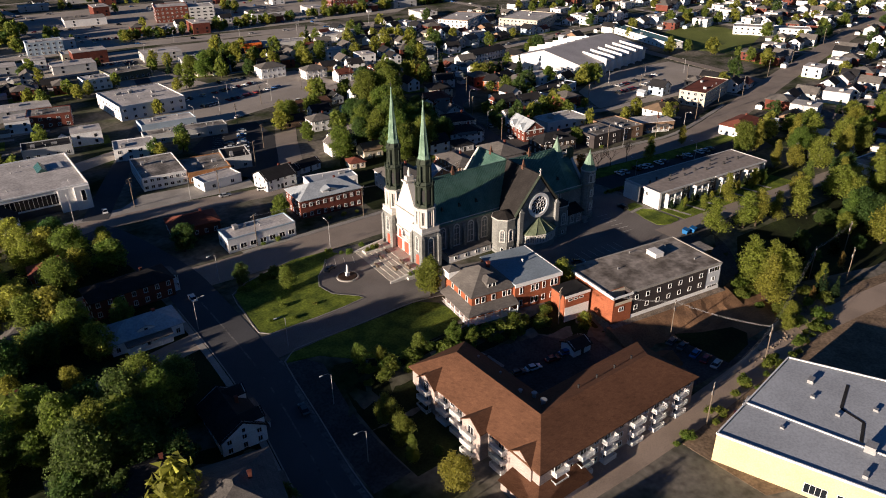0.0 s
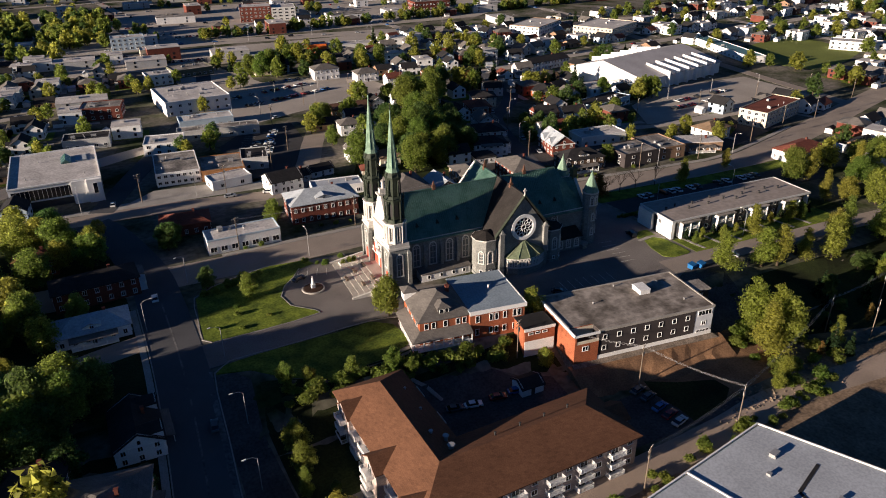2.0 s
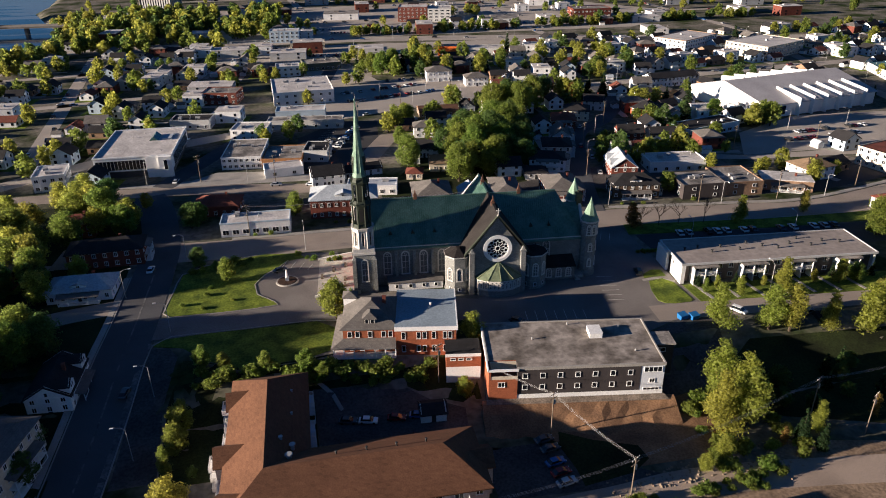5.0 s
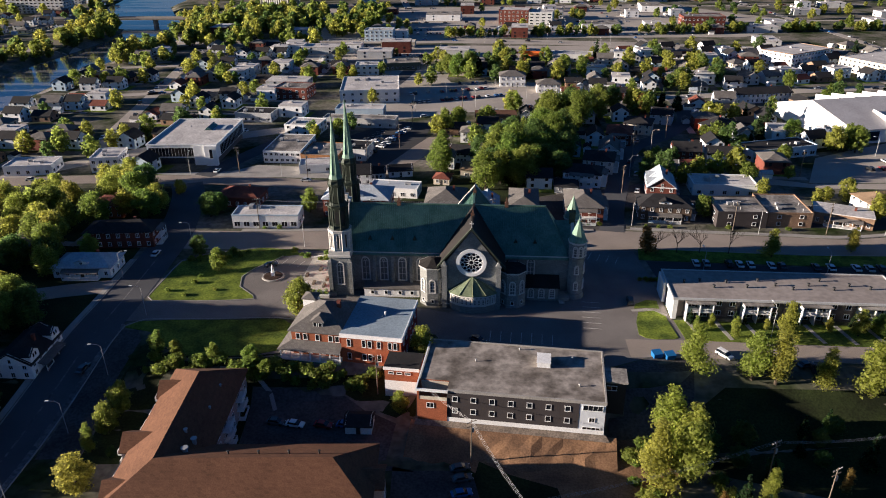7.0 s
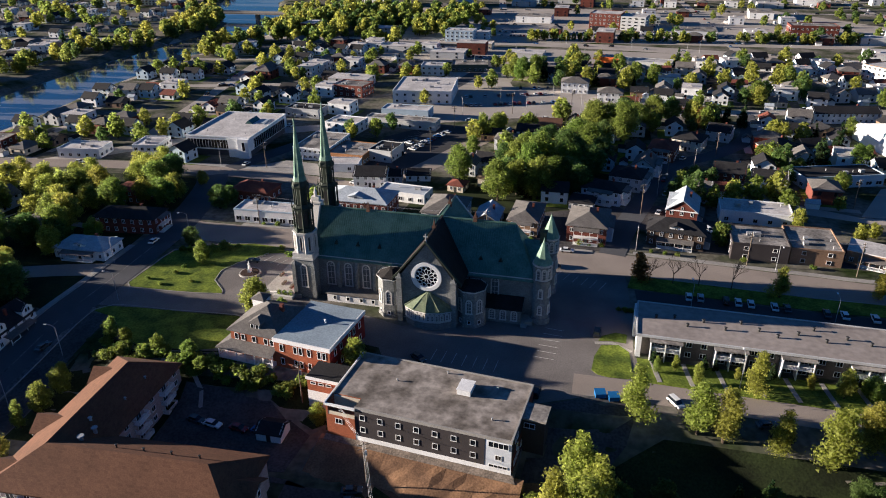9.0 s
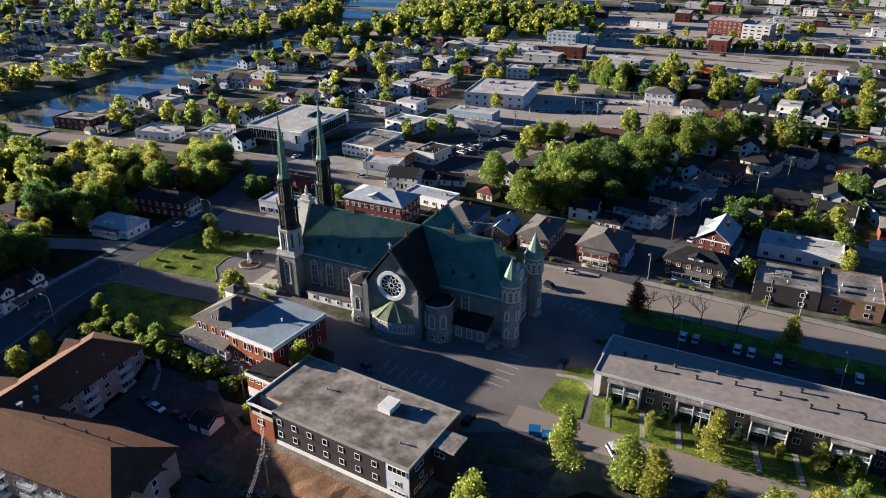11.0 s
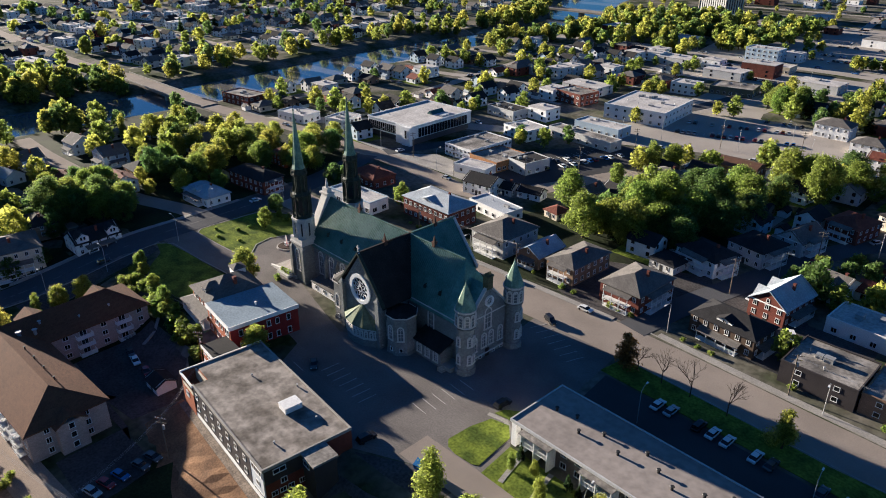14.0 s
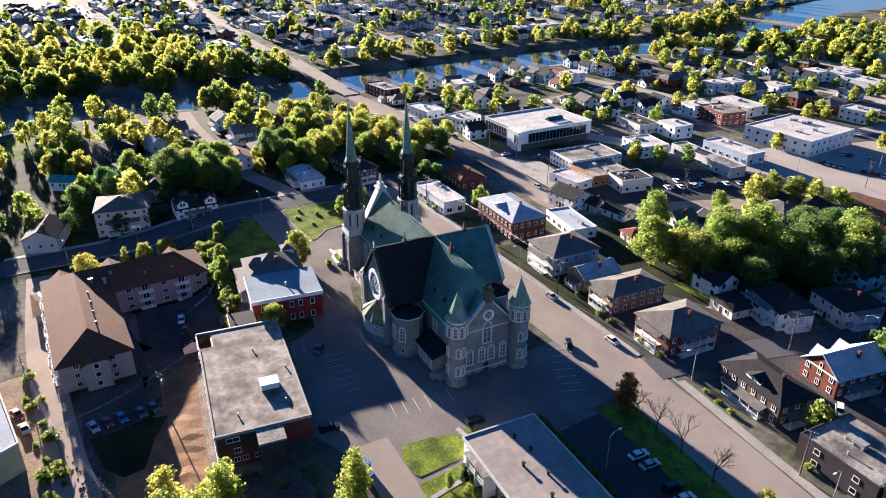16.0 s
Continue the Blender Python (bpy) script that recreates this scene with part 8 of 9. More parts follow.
# young trees along the lane and the woods to the south-east
for k, x, y, h in (("tall", 208.5, 109.5, 13), ("tall", 221, 105, 14), ("tall", 226, 103.2, 13), ("tall", 237.5, 102, 10), ("tall", 246.5, 98.5, 15), ("tall", 254.5, 103.5, 12), ("tall", 195.6, 88, 15), ("tall", 190.4, 79, 15), ("tall", 196.5, 78, 16), ("tall", 199, 83, 14), ("dark", 203, 86, 8),
                   ("poplar", 215, 126, 5), ("tall", 237, 121, 10.5), ("tall", 224, 122.5, 6), ("tall", 256, 121, 8), ("mid", 262, 121, 7), ("tall", 282, 170, 9), ("tall", 254.5, 167.5, 9.5), ("fir", 205, 70, 9), ("fir", 208, 67, 7), ("rust", 201, 70.5, 5), ("light", 186, 70, 6), ("light", 180, 67.5, 5), ("tall", 212, 73, 8), ("light", 252.5, 84, 9), ("fir", 236, 80, 9), ("rust", 228, 74, 6)):
    tree(k, x, y, h * (1.1 if h > 9 else 1.0), 1.25 if k == "tall" else 1.0)
for i in range(40):
    x, y = RT.uniform(256, 335), RT.uniform(62, 104)
    tree(RT.choice(("tall", "tall", "light", "dark", "poplar")), x, y - (x - 256) * 0.05, RT.uniform(10, 16))
for i in range(26):
    x = RT.uniform(282, 420)
    tree(RT.choice(("mid", "light", "tall")), x, RT.uniform(112, 150) - (x - 290) * 0.1, RT.uniform(10, 16))
for i in range(14):
    tree("fir" if i % 3 == 0 else "dark", RT.uniform(206, 255), RT.uniform(74, 92), RT.uniform(4, 7), 1.1)
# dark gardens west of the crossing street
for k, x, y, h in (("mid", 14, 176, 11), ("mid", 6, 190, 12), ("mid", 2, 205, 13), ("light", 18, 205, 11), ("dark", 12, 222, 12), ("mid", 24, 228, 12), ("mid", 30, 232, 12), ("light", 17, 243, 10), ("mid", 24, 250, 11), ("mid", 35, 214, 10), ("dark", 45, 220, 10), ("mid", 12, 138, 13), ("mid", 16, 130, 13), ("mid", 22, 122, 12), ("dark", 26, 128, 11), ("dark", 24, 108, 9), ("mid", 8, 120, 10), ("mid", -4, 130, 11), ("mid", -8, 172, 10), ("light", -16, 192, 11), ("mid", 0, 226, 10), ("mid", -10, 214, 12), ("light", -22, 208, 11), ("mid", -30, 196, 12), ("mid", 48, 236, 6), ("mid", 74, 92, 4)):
    # south of y 128 darker leaves stand in for the gardens' shade
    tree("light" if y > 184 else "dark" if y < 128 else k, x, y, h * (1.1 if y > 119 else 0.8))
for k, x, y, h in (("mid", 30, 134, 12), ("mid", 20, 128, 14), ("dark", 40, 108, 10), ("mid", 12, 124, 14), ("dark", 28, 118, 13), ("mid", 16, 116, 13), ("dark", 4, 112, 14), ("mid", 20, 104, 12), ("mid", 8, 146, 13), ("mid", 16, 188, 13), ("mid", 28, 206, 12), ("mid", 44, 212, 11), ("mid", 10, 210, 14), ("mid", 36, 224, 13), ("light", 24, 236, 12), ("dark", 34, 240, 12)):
    # again the shade south of y 128 is put into the leaf colour
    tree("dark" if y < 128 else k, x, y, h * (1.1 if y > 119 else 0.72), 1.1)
for k, x, y, h in (("dark", 36, 139, 13), ("mid", 30, 143, 13), ("dark", 24, 137, 15), ("dark", 18, 144, 12), ("mid", 24, 177, 13), ("dark", 16, 173, 13), ("mid", 36, 178.5, 9), ("dark", 6, 168, 14), ("mid", -2, 178, 13), ("dark", 40, 98, 9), ("dark", 12, 88, 13), ("dark", 4, 100, 13), ("mid", -6, 112, 13), ("dark", 0, 140, 13)):
    tree(k, x, y, h)
# gardens between the crossing street and the river
for k, x, y, h in (("light", 27, 168, 11), ("light", 21, 187, 15), ("light", 14, 194, 14), ("light", -51, 134, 14), ("tall", -70, 105, 11), ("tall", -68, 126, 12), ("tall", -85, 117, 10), ("tall", -88, 122, 11), ("light", -65, 180, 12), ("light", -52, 199, 13), ("mid", -44, 206, 12), ("light", -60, 219, 13), ("light", -84, 176, 8), ("tall", -62, 190, 12),
                   ("light", 18, 159, 7), ("light", -30, 96, 11), ("mid", -40, 89, 12), ("light", -34, 84, 11), ("light", -60, 120, 9), ("light", -100, 84, 9), ("light", 6, 162, 8), ("mid", -6, 140, 9), ("mid", 6, 137, 10), ("fir", -38, 122, 8), ("dark", -22, 140, 8), ("dark", -18, 146, 7), ("mid", -14, 200, 12), ("light", -30, 232, 12), ("light", 2, 232, 12), ("light", -12, 224, 13)):
    tree(k, x, y, h)
# dark conifers along the apartment row
for x, y, h in ((214.8, 129.8, 4.2), (226.6, 128.6, 4.6), (229.2, 128.2, 3.4), (241.8, 126.6, 4.8), (256.6, 124.8, 5.2), (259, 124.2, 4.0), (269, 123, 5.0)):
    tree("fir", x, y, h, 1.1)
for x, y, h in ((219.6, 127.4, 4.4), (233.5, 125.2, 4.0), (249.5, 123.6, 4.6)):
    tree("tall", x, y, h, 1.2)
# shrubs
for i in range(58):
    t = i / 57
    x, y = 74 + 58 * t + RT.uniform(-2, 2), 119.5 - 8 * t + RT.uniform(-2.5, 2.0)
    tree("bush", x, y, RT.uniform(1.6, 3.6), 1.2)
for i in range(40):
    x = RT.uniform(115, 200)
    tree("bush", x, 60 + RT.uniform(-2, 2) + (x - 115) * 0.02, RT.uniform(1.0, 2.6), 1.3)
for i in range(30):
    tree("bush", RT.uniform(183, 205), RT.uniform(64, 90), RT.uniform(1.5, 4.0), 1.2)
for x, y in ((104, 178), (106, 176.5), (101.5, 181), (112, 178), (113, 147), (114.5, 146.5), (222, 193.5), (226, 192.8), (230, 192), (199, 196.5), (202, 196), (206, 195.8), (183, 197.5), (187, 197), (171, 200), (250, 190), (270, 187.5), (88, 200), (93, 199.7), (116, 204), (121, 203), (126, 202)):
    tree("bush", x, y, RT.uniform(1.0, 2.0), 1.2)


def scatter(n, x0, x1, y0, y1, kinds, h0, h1, seed, gap=3.0, test=None, bulk="town"):
    rnd = random.Random(seed)
    for i in range(n):
        x, y = rnd.uniform(x0, x1), rnd.uniform(y0, y1)
        if free(x, y, gap) and abs(x - river_x(y)) > river_half(y) + 3 and (test is None or test(x, y)):
            kind = rnd.choice(kinds)
            if y > 520 or x > 430 or x < -200:
                kind = kind.replace("far", "thin", 1)
            tree(kind, x, y, rnd.uniform(h0, h1) * 1.18, bulk=bulk)


FARK = ("farmid", "farmid", "farlight", "farlight", "fardark")


def near_bank(x, y):
    """Thick woods over the river to the south, a looser row north of the road bridge."""
    d, half = x - river_x(y), river_half(y)
    if d > -8 and y < 520:
        return d < half + (30 if math.sin(y / 23) > 0.78 and y < 250 else 0)
    if 262 < y < 520:
        return half + 13 < abs(d) < half + 40 and math.sin(x * 12.9 + y * 78.2) > 0.25
    return abs(d) < half + 38


scatter(2300, -290, -40, 20, 760, FARK, 6, 13, 21, 0.2, near_bank, "bank")
scatter(230, -400, -170, -20, 225, FARK, 8, 15, 35, 0.2, None, "bank")
scatter(26, -95, 30, 140, 248, FARK, 8, 13, 22, 0.5)
scatter(70, 0, 160, 300, 540, FARK, 5, 9, 37, 1.0)
scatter(40, 230, 330, 190, 300, FARK, 5, 9, 38, 1.0)
scatter(150, -90, 60, 265, 570, FARK, 6, 11, 23, 1.0, lambda x, y: x > -78)
scatter(210, 150, 340, 235, 500, FARK + ("farfir",), 6, 12, 24, 1.0)
scatter(330, 300, 850, 110, 520, FARK + ("farfir",), 6, 12, 25, 1.0)
scatter(300, -640, -190, 40, 560, FARK + ("farfir",), 6, 12, 26, 1.0)
scatter(260, -100, 700, 595, 1010, FARK, 5, 10, 27, 1.0)
scatter(150, -60, 100, 560, 700, FARK, 8, 13, 28, 0.5)
scatter(220, -640, -180, 560, 960, FARK, 7, 12, 29, 1.0)
scatter(150, 170, 560, 594, 606, FARK, 5, 8, 30, 0.0)
scatter(45, -120, 30, 20, 150, FARK, 8, 13, 31, 0.5)
scatter(60, -110, 36, -50, 66, FARK, 8, 13, 36, 0.5)
scatter(150, 500, 900, 190, 520, FARK, 6, 11, 33, 0.5)
scatter(110, -40, 110, 640, 760, FARK, 9, 14, 34, 0.2)
TREE_MATS = [BARK, LEAF_MID, LEAF_DARK, LEAF_LIGHT, LEAF_FIR, LEAF_RUST]
merged("riverside_woods", FAR_TREES["bank"], "leafy woods along both river banks", "trees", TREE_MATS)
merged("town_trees", FAR_TREES["town"], "leafy trees scattered among the distant houses", "trees", TREE_MATS)

# ---- street furniture, cars and small things ----
def street_lamp_template():
    t = thing("street_lamp", pose(0, 0, 0), "tall grey street lamp with a curved arm", "street lamp", "street lamps")
    bm = bmesh.new()
    limb(bm, (0, 0, -0.3), (0, 0, 8.6), 0.11, 0.07, 8)
    part("pole", bm, METAL, t)
    bm = bmesh.new()
    limb(bm, (0, 0, 8.5), (-0.9, 0, 9.2), 0.06, 0.05)
    limb(bm, (-0.9, 0, 9.2), (-2.3, 0, 9.35), 0.05, 0.045)
    part("arm", bm, METAL, t)
    bm = bmesh.new()
    box(bm, -3.0, -2.2, -0.16, 0.16, 9.25, 9.42)
    part("lamp_head", bm, WHITE_WALL, t)
    return t


lamp = street_lamp_template()
lamp.matrix_basis = pose(66.4, 186.5, 0, 0, 0, 20)
for x, y, r in ((65.6, 142.5, 0), (63.8, 118, 0), (61, 100, 0), (58.6, 78, 0), (51, 165, 180), (217.1, 194.4, 80), (227.8, 155.5, -90), (264, 152, -90), (258, 184.6, 90), (300, 181, 90), (150, 195.2, 90), (104, 184.4, -90), (233.5, 122, -90), (141.6, 354, -70), (175.5, 362, -70), (125, 346, -70), (205, 368, -80),
                (120, 590, 90), (200, 570, 90), (250, 560, 90), (300, 552, 80), (360, 536, 80), (420, 516, 80), (480, 494, 80), (60, 596, 90), (0, 596, 90), (270, 372, -80), (310, 380, -80), (240, 480, 0), (180, 470, 0), (150, 650, 0), (280, 640, 0), (380, 600, 0), (450, 330, 0), (480, 400, 0), (136, 474, 0), (162, 525, 90), (212, 508, 90), (287, 532, 80), (160, 385, 0), (190, 395, 0), (345, 262, 0), (375, 258, 0), (405, 250, 0), (45, 260.5, -90), (85, 254, -90), (5, 263, -90), (-60, 260, -90), (230, 244, 180), (250, 280, 160)):
    clone(lamp, pose(x, y, terrain(x, y), 0, 0, r))


def utility_pole_template():
    t = thing("utility_pole", pose(0, 0, 0), "weathered wooden utility pole with crossarms", "utility pole", "utility poles")
    bm = bmesh.new()
    limb(bm, (0, 0, -0.5), (0, 0, 11.5), 0.16, 0.11, 8)
    part("pole", bm, POLE_WOOD, t)
    for z in (11.0, 9.9):
        bm = bmesh.new()
        box(bm, -1.3, 1.3, -0.07, 0.07, z - 0.07, z + 0.07)
        part("crossarm", bm, POLE_WOOD, t)
    for x in (-1.15, -0.5, 0.5, 1.15):
        bm = bmesh.new()
        frustum(bm, x, 0, 11.07, 11.3, 0.06, 0.04, 6)
        part("insulator", bm, WHITE, t)
    bm = bmesh.new()
    frustum(bm, 0.38, 0, 8.2, 9.3, 0.26, 0.26, 10)
    part("transformer", bm, METAL, t, "grey transformer can")
    return t


upole = utility_pole_template()
upole.matrix_basis = pose(160.5, 63.5, terrain(160.5, 63.5), 0, 0, 30)
POLES = [(160.5, 63.5), (152.5, 86.5), (128, 60), (131.5, 109), (213, 77), (240, 78), (221, 69), (86, 200.5), (126, 197.5), (168, 194.8), (250, 187), (281, 183.5), (318, 186), (350, 193), (96, 252.5), (66, 260), (120, 270), (134, 290), (140, 330), (222, 226), (236, 262), (262, 296), (168, 360), (200, 372), (234, 372), (150, 420), (158, 470), (300, 240), (340, 236), (380, 232), (420, 228), (380, 196), (430, 208), (480, 218), (560, 234)]
for x, y in POLES[1:]:
    clone(upole, pose(x, y, terrain(x, y), 0, 0, 25))


def wire(name, a, b, sag, label):
    """Three thin sagging cables between two pole tops."""
    line = thing(name, pose(0, 0, 0), label, "cable")
    a, b = Vector(a), Vector(b)
    side = (b - a).cross(Vector((0, 0, 1))).normalized()
    for o in (-1.0, 0.0, 1.0):
        pts = [a.lerp(b, t) + side * o * 0.28 - Vector((0, 0, sag * 4 * t * (1 - t))) for t in [i / 12 for i in range(13)]]
        bm = bmesh.new()
        rings = [[bm.verts.new(p + side * a + Vector((0, 0, b))) for a, b in ((0.018, 0), (0, 0.018), (-0.018, 0), (0, -0.018))] for p in pts]
        for u, v in zip(rings, rings[1:]):
            for i in range(4):
                bm.faces.new((u[i], u[(i + 1) % 4], v[(i + 1) % 4], v[i]))
        part("wire", bm, METAL, line)


wire("power_cable", (160.5, 63.5, 5.0), (152.5, 86.5, 5.0), 0.9, "pale sagging power cables between wooden poles")
wire("power_cable", (152.5, 86.5, 5.0), (142.0, 101.0, 4.6), 0.6, "pale sagging power cables to the building")
wire("power_cable", (160.5, 63.5, 5.0), (213, 77, 5.0), 1.4, "pale sagging power cables between wooden poles")
wire("power_cable", (160.5, 63.5, 5.0), (128, 60, 5.0), 1.0, "pale sagging power cables between wooden poles")
wire("power_cable", (213, 77, 5.0), (240, 78, 5.0), 0.8, "pale sagging power cables between wooden poles")
wire("power_cable", (86, 200.5, 11), (126, 197.5, 11), 0.9, "thin street cables between wooden poles")
wire("power_cable", (126, 197.5, 11), (168, 194.8, 11), 0.9, "thin street cables between wooden poles")
wire("power_cable", (250, 187, 11), (281, 183.5, 11), 0.9, "thin street cables between wooden poles")


CAR_COLOURS = {"white": (0.75, 0.75, 0.74), "black": (0.015, 0.015, 0.017), "silver": (0.45, 0.46, 0.47), "dark red": (0.22, 0.02, 0.02), "blue": (0.04, 0.12, 0.32), "dark grey": (0.07, 0.075, 0.08)}


def car_template(colour, wagon=False):
    t = thing("car", pose(0, 0, 0), "parked " + colour + (" sport utility car" if wagon else " saloon car") + " with dark windows", "car", "parked cars")
    paint = shader("car_paint_" + colour.replace(" ", "_"), CAR_COLOURS[colour], 0.25, var=0.05, bump=0, spec=0.6)
    h1, h2 = (0.95, 1.7) if wagon else (0.85, 1.42)
    prof = [(-2.2, 0.35), (-2.22, 0.7), (-2.1, h1), (-0.9 if not wagon else -1.0, h1 + 0.02), (1.6, h1 + 0.02), (2.15, h1 - 0.1), (2.25, 0.6), (2.2, 0.35)]
    bm = bmesh.new()
    n = len(prof)
    solid(bm, [(x, -0.88, z) for x, z in prof] + [(x, 0.88, z) for x, z in prof], [tuple(range(n)), tuple(range(2 * n - 1, n - 1, -1))] + [(i, i + n, (i + 1) % n + n, (i + 1) % n) for i in range(n)])
    part("body", bm, paint, t)
    bm = bmesh.new()
    a = (-2.05, -1.85, 0.55, 1.35) if wagon else (-1.75, -1.1, 0.35, 1.25)
    solid(bm, [(a[0], -0.8, h1), (a[3], -0.8, h1), (a[2], -0.64, h2 - 0.05), (a[1], -0.64, h2 - 0.05), (a[0], 0.8, h1), (a[3], 0.8, h1), (a[2], 0.64, h2 - 0.05), (a[1], 0.64, h2 - 0.05)],
          [(0, 1, 2, 3), (7, 6, 5, 4), (0, 3, 7, 4), (1, 5, 6, 2), (3, 2, 6, 7)])
    part("cabin_glass", bm, GLASS, t, "dark car windows")
    bm = bmesh.new()
    box(bm, a[1] - 0.05, a[2] + 0.05, -0.66, 0.66, h2 - 0.06, h2)
    part("car_roof", bm, paint, t)
    wb = bmesh.new()
    frustum(wb, 0, 0, -0.1, 0.1, 0.33, 0.33, 14)
    wm = mesh_of("wheel", wb, RUBBER)
    for x in (-1.35, 1.4):
        for y in (-0.82, 0.82):
            part("wheel", wm, None, t, m=pose(x, y, 0.33, 90, 0, 0))
    for y in (-0.65, 0.65):
        bm = bmesh.new()
        box(bm, 2.17, 2.26, y - 0.16, y + 0.16, 0.58, 0.72)
        part("headlight", bm, WHITE, t)
    return t


CARS = {k: car_template(c, w) for k, c, w in (("w", "white", False), ("W", "white", True), ("k", "black", True), ("s", "silver", False), ("r", "dark red", False), ("b", "blue", False), ("g", "dark grey", False))}
CAR_DONE = set()


def car(k, x, y, rot, lift=0.06):
    m = pose(x, y, terrain(x, y) + lift, 0, 0, rot)
    if k in CAR_DONE:
        clone(CARS[k], m)
    else:
        CAR_DONE.add(k)
        CARS[k].matrix_basis = m


for k, x, y, r in (("w", 228.8, 163.8, 82), ("s", 232, 163.6, 82), ("k", 238.8, 162.6, 82), ("w", 242.0, 162.2, 82), ("w", 245.3, 161.7, 82), ("g", 254.6, 160.4, 82), ("w", 251.4, 160.8, 82), ("g", 264.5, 158.8, 82), ("w", 269, 158.4, 82), ("w", 276.5, 157.6, 82), ("s", 280.3, 157.0, 82), ("g", 284, 156.8, 82),
                   ("g", 157, 124.2, -40), ("k", 201.8, 141.5, 80), ("k", 190.5, 179.2, -30), ("w", 194.7, 190.5, -4), ("s", 168.2, 192.6, -4), ("w", 160, 151, 0), ("W", 217.8, 113.8, -60), ("g", 95.3, 170.6, 20), ("w", 56.0, 181, 85), ("W", 243.3, 212.5, -60), ("s", 228.4, 226.8, 70), ("s", 233.5, 246, 70),
                   ("w", 112.6, 100.4, -15), ("r", 119.2, 99.8, -15), ("b", 124.4, 99.5, -15), ("g", 108, 101.5, -15), ("s", 149.9, 70.9, 10), ("r", 149.8, 73.9, 10), ("b", 149.8, 77.0, 10), ("g", 150.2, 81.2, 10), ("g", 149.9, 84.3, 10), ("k", 186.5, 113.6, 80), ("r", 135, 56.5, 20), ("s", 142, 57.5, 10), ("g", 236, 108.5, 10),
                   ("w", 56, 262, 80), ("s", 96, 247.5, -6), ("g", 20, 257.5, 4), ("w", -20, 256, 2), ("r", 235, 262, 72), ("s", 247, 291, 60), ("w", 110, 244, -20), ("g", 57, 120, 80)):
    car(k, x, y, r, 0.09)
RC = random.Random(5)
FAR_CARS = []
for x0, y0, rot, n in ((112.5, 280, 65, 12), (118, 276, 65, 12), (141, 374, 14, 20), (139, 394, 14, 20), (128, 300, 65, 9), (170, 420, 4, 14), (330, 245, 3, 16), (345, 255, 3, 16), (100, 520, -4, 24), (220, 520, -10, 24), (120, 620, -5, 30), (260, 600, -5, 30), (180, 640, -5, 14), (320, 625, -5, 24), (120, 640, -5, 14), (44, 300, 65, 10)):
    for i in range(n):
        if RC.random() < 0.62:
            a = radians(rot)
            x, y = x0 + math.cos(a) * i * 2.8, y0 + math.sin(a) * i * 2.8
            FAR_CARS.append((CARS[RC.choice("wwkssrbg")], pose(x, y, 0.06, 0, 0, rot + 90)))
for (x0, y0), (x1, y1) in FAR_STREETS + (((-900, 523), (-300, 563)), ((-40, 593), (172, 583)), ((172, 583), (330, 548)), ((330, 548), (490, 497)), ((490, 497), (800, 433)), ((110, 338), (330, 383)), ((330, 383), (700, 403))):
    n = int(math.hypot(x1 - x0, y1 - y0) / 26)
    for i in range(n):
        t = (i + RC.random()) / n
        r = math.degrees(math.atan2(y1 - y0, x1 - x0))
        s = RC.choice((-2.2, 2.2))
        x, y = x0 + (x1 - x0) * t - s * math.sin(radians(r)), y0 + (y1 - y0) * t + s * math.cos(radians(r))
        FAR_CARS.append((CARS[RC.choice("wwkssrbg")], pose(x, y, terrain(x, y) + 0.08, 0, 0, r + (180 if s > 0 else 0))))
merged("distant_cars", FAR_CARS, "dozens of parked cars in the distant car parks", "cars", list(MATS.values()))

# statue on its round flower bed
bed = thing("flower_bed", pose(97.2, 163.4, 0.03), "round flower bed edged with stone in the forecourt", "flower bed")
bm = bmesh.new()
frustum(bm, 0, 0, 0, 0.35, 3.4, 3.3, 28)
part("stone_edge", bm, CONCRETE, bed)
bm = bmesh.new()
frustum(bm, 0, 0, 0.33, 0.45, 3.0, 2.6, 28)
part("soil", bm, shader("dark_soil", (0.06, 0.035, 0.025), 0.95, fine=4, var=0.5, bump=0.8), bed)
bm = bmesh.new()
frustum(bm, 0, 0, -0.2, 0.9, 0.75, 0.65, 4)
frustum(bm, 0, 0, 0.9, 1.1, 0.8, 0.8, 4)
frustum(bm, 0, 0, 1.1, 2.6, 0.42, 0.3, 10)
frustum(bm, 0, 0, 2.6, 3.3, 0.34, 0.2, 10)
frustum(bm, 0, 0, 3.3, 3.65, 0.16, 0.15, 10)
st = new("statue", mesh_of("statue", bm, WHITE))
st.matrix_basis = pose(97.2, 163.4, 0.5)
tagged(st, "small pale stone statue on a square pedestal", "statue")
for x, y, r in ((112.5, 172.5, -6), (113.0, 150.5, -6)):
    pl = thing("planter", pose(x, y, 0, 0, 0, r), "low stone planter with green shrubs", "planter")
    bm = bmesh.new()
    solid(bm, [(-3, -1.3, 0), (3, -1.3, 0), (3, 1.3, 0), (-3, 1.3, 0), (-3, -1.3, 0.9), (3, -1.3, 0.9), (3, 1.3, 0.9), (-3, 1.3, 0.9)], [(0, 1, 5, 4), (1, 2, 6, 5), (2, 3, 7, 6), (3, 0, 4, 7), (4, 5, 6, 7)])
    part("box", bm, PALE, pl)
    for dx in (-1.8, 0, 1.8):
        tree("bush", x + dx, y - dx * 0.1, RT.uniform(1.6, 2.2), 0.9, z=0.7)

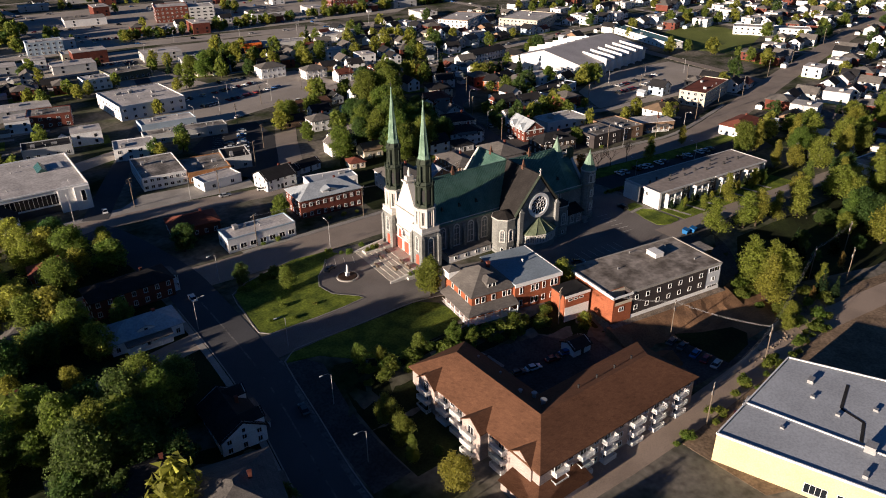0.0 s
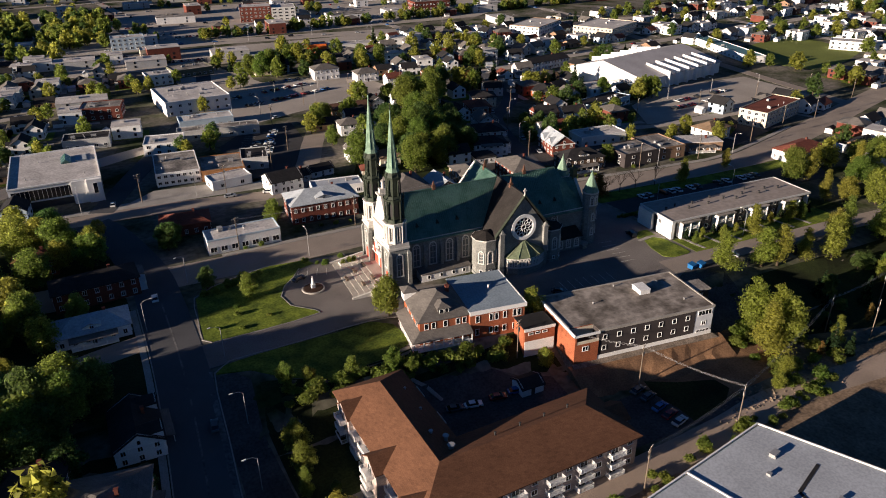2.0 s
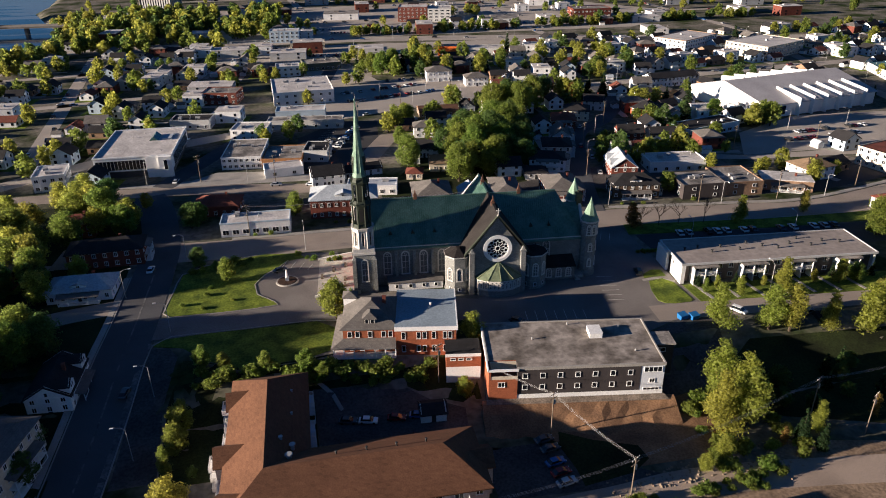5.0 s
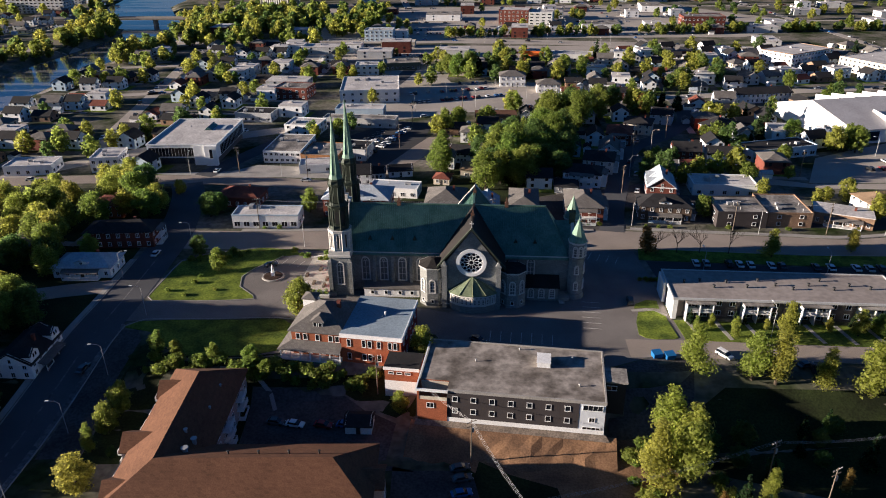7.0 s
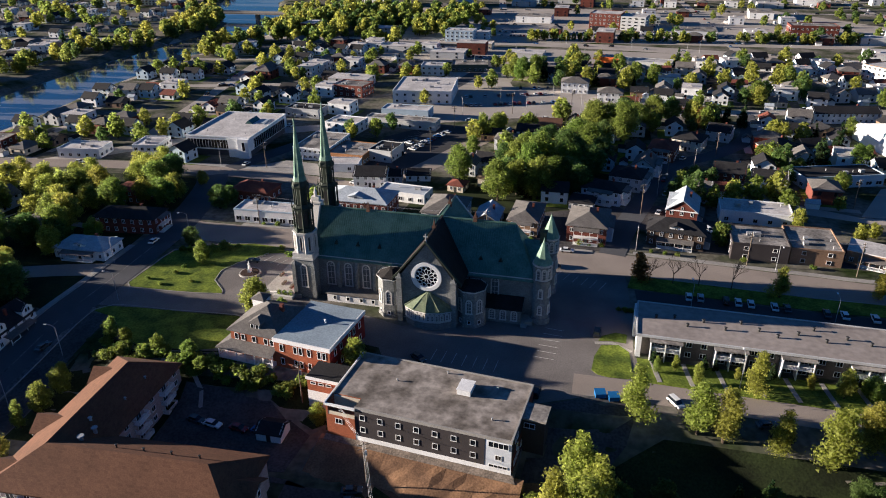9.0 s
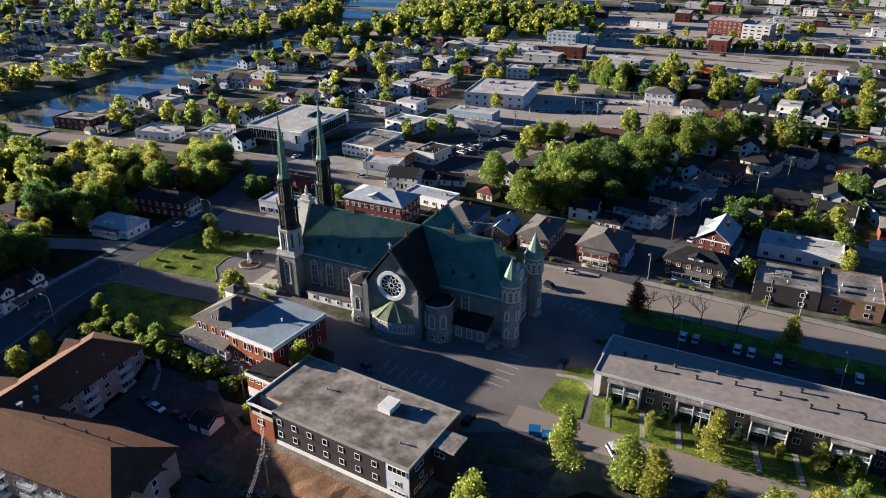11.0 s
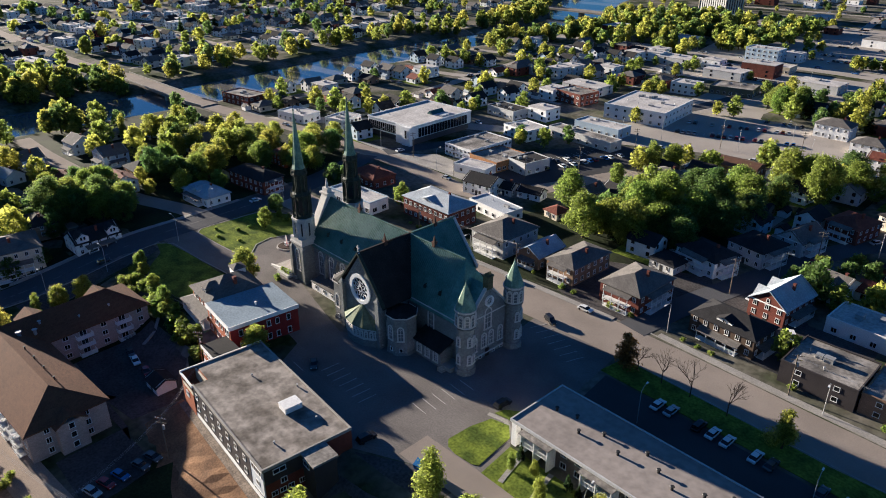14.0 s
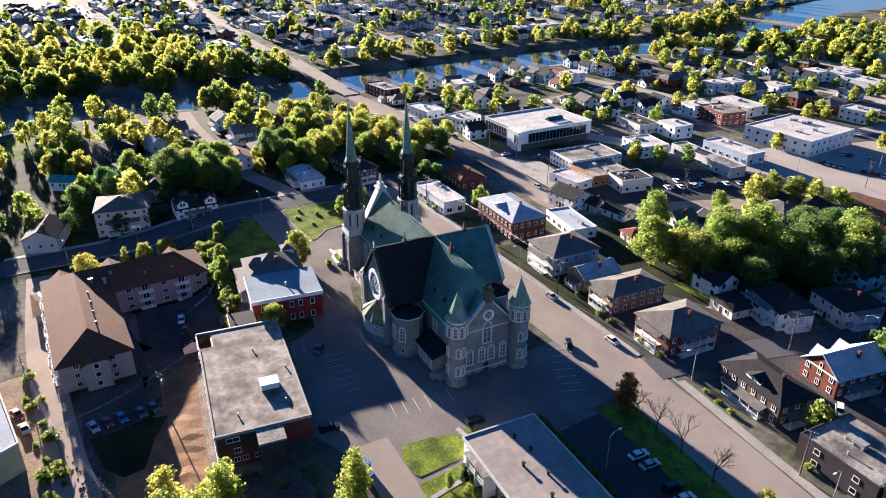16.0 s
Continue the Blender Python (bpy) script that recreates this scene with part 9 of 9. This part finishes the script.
# bare street trees
def bare_tree(seed, h):
    rs = random.Random(seed)
    t = thing("bare_tree", pose(0, 0, 0), "leafless young street tree with fine twigs", "tree")
    bm = bmesh.new()

    def grow(p, d, ln, r, depth):
        q = p + d * ln
        limb(bm, p, q, r, r * 0.65, 5)
        if depth:
            for i in range(4 if depth > 2 else 3):
                e = (d + Vector((rs.uniform(-0.8, 0.8), rs.uniform(-0.8, 0.8), rs.uniform(-0.1, 0.6)))).normalized()
                grow(q - d * ln * rs.uniform(0, 0.3), e, ln * rs.uniform(0.55, 0.8), r * 0.55, depth - 1)
    grow(Vector((0, 0, -0.3)), Vector((0, 0, 1)), h * 0.32, 0.16, 4)
    part("trunk", bm, BARK, t)
    return t


for i, (x, y, h) in enumerate(((219, 173.5, 10), (225.6, 172.5, 12), (232.9, 171.8, 13), (241.9, 170.5, 13))):
    bare_tree(i, h).matrix_basis = pose(x, y, 0.1, 0, 0, i * 70)
tree("rust", 215.8, 173.5, 9.0, 1.7)

# hedge along the north edge of the car park, dumpsters, sheds
hd = [(208.5 + 26 * i / 17, 154.5 - 3.0 * i / 17) for i in range(18)]
for x, y in hd:
    tree("bush", x, y, RT.uniform(1.0, 1.7), 1.3)


def dumpster(x, y, rot, mat, label):
    t = thing("dumpster", pose(x, y, 0.05, 0, 0, rot), label, "dumpster")
    bm = bmesh.new()
    solid(bm, [(-1.1, -0.8, 0.15), (1.1, -0.8, 0.15), (1.1, 0.8, 0.15), (-1.1, 0.8, 0.15), (-1.2, -1.0, 1.3), (1.2, -1.0, 1.3), (1.2, 0.9, 1.6), (-1.2, 0.9, 1.6)], [(0, 1, 5, 4), (1, 2, 6, 5), (2, 3, 7, 6), (3, 0, 4, 7), (3, 2, 1, 0)])
    part("bin", bm, mat, t)
    bm = bmesh.new()
    slab(bm, [(-1.25, -1.05, 1.4), (1.25, -1.05, 1.4), (1.25, 0.95, 1.72), (-1.25, 0.95, 1.72)], 0.08)
    part("lid", bm, mat, t)


dumpster(201, 114.6, 10, shader("blue_plastic", (0.03, 0.16, 0.42), 0.5), "blue lidded dumpster beside the lane")
dumpster(204, 113.8, 10, shader("blue_plastic", (0.03, 0.16, 0.42), 0.5), "blue lidded dumpster beside the lane")
house("small white garden shed", 124.5, 97.0, -5, 6, 5, 2.6, WHITE_WALL, DARK_SHINGLE, "gable_x", 1.2, floors=1, stack=False, sides="", name="shed", z=-6.2)
house("small dark garden shed by the bank", 236, 104.5, -10, 4, 4, 2.4, DARK_METAL, DARK_SHINGLE, "gable_x", 1.0, floors=1, stack=False, sides="", name="shed", z=-1.5)

# rocks and rubble along the gravel lane
bm = bmesh.new()
rr = random.Random(8)
for i in range(300):
    x = rr.uniform(158, 205)
    y = 64 + rr.gauss(0, 2.2) + (x - 150) * 0.09
    s = rr.uniform(0.2, 0.7)
    v = [bm.verts.new((x + s * rr.uniform(0.5, 1) * a, y + s * rr.uniform(0.5, 1) * b, terrain(x, y) + s * rr.uniform(0.2, 0.8) * c)) for a, b, c in ((1, 0, 0), (-1, 0, 0), (0, 1, 0), (0, -1, 0), (0, 0, 1))]
    for f in ((0, 2, 4), (2, 1, 4), (1, 3, 4), (3, 0, 4)):
        bm.faces.new([v[k] for k in f])
tagged(new("rubble", mesh_of("rubble", bm, shader("dusty_rubble", (0.27, 0.21, 0.15), 0.95, var=0.4))), "grey rubble stones heaped beside the lane", "rubble", kind="stuff")

for group in KINDS.values():
    for base in group:
        if base.name not in PLACED:
            for o in base.children_recursive:
                bpy.data.objects.remove(o)
            bpy.data.objects.remove(base)
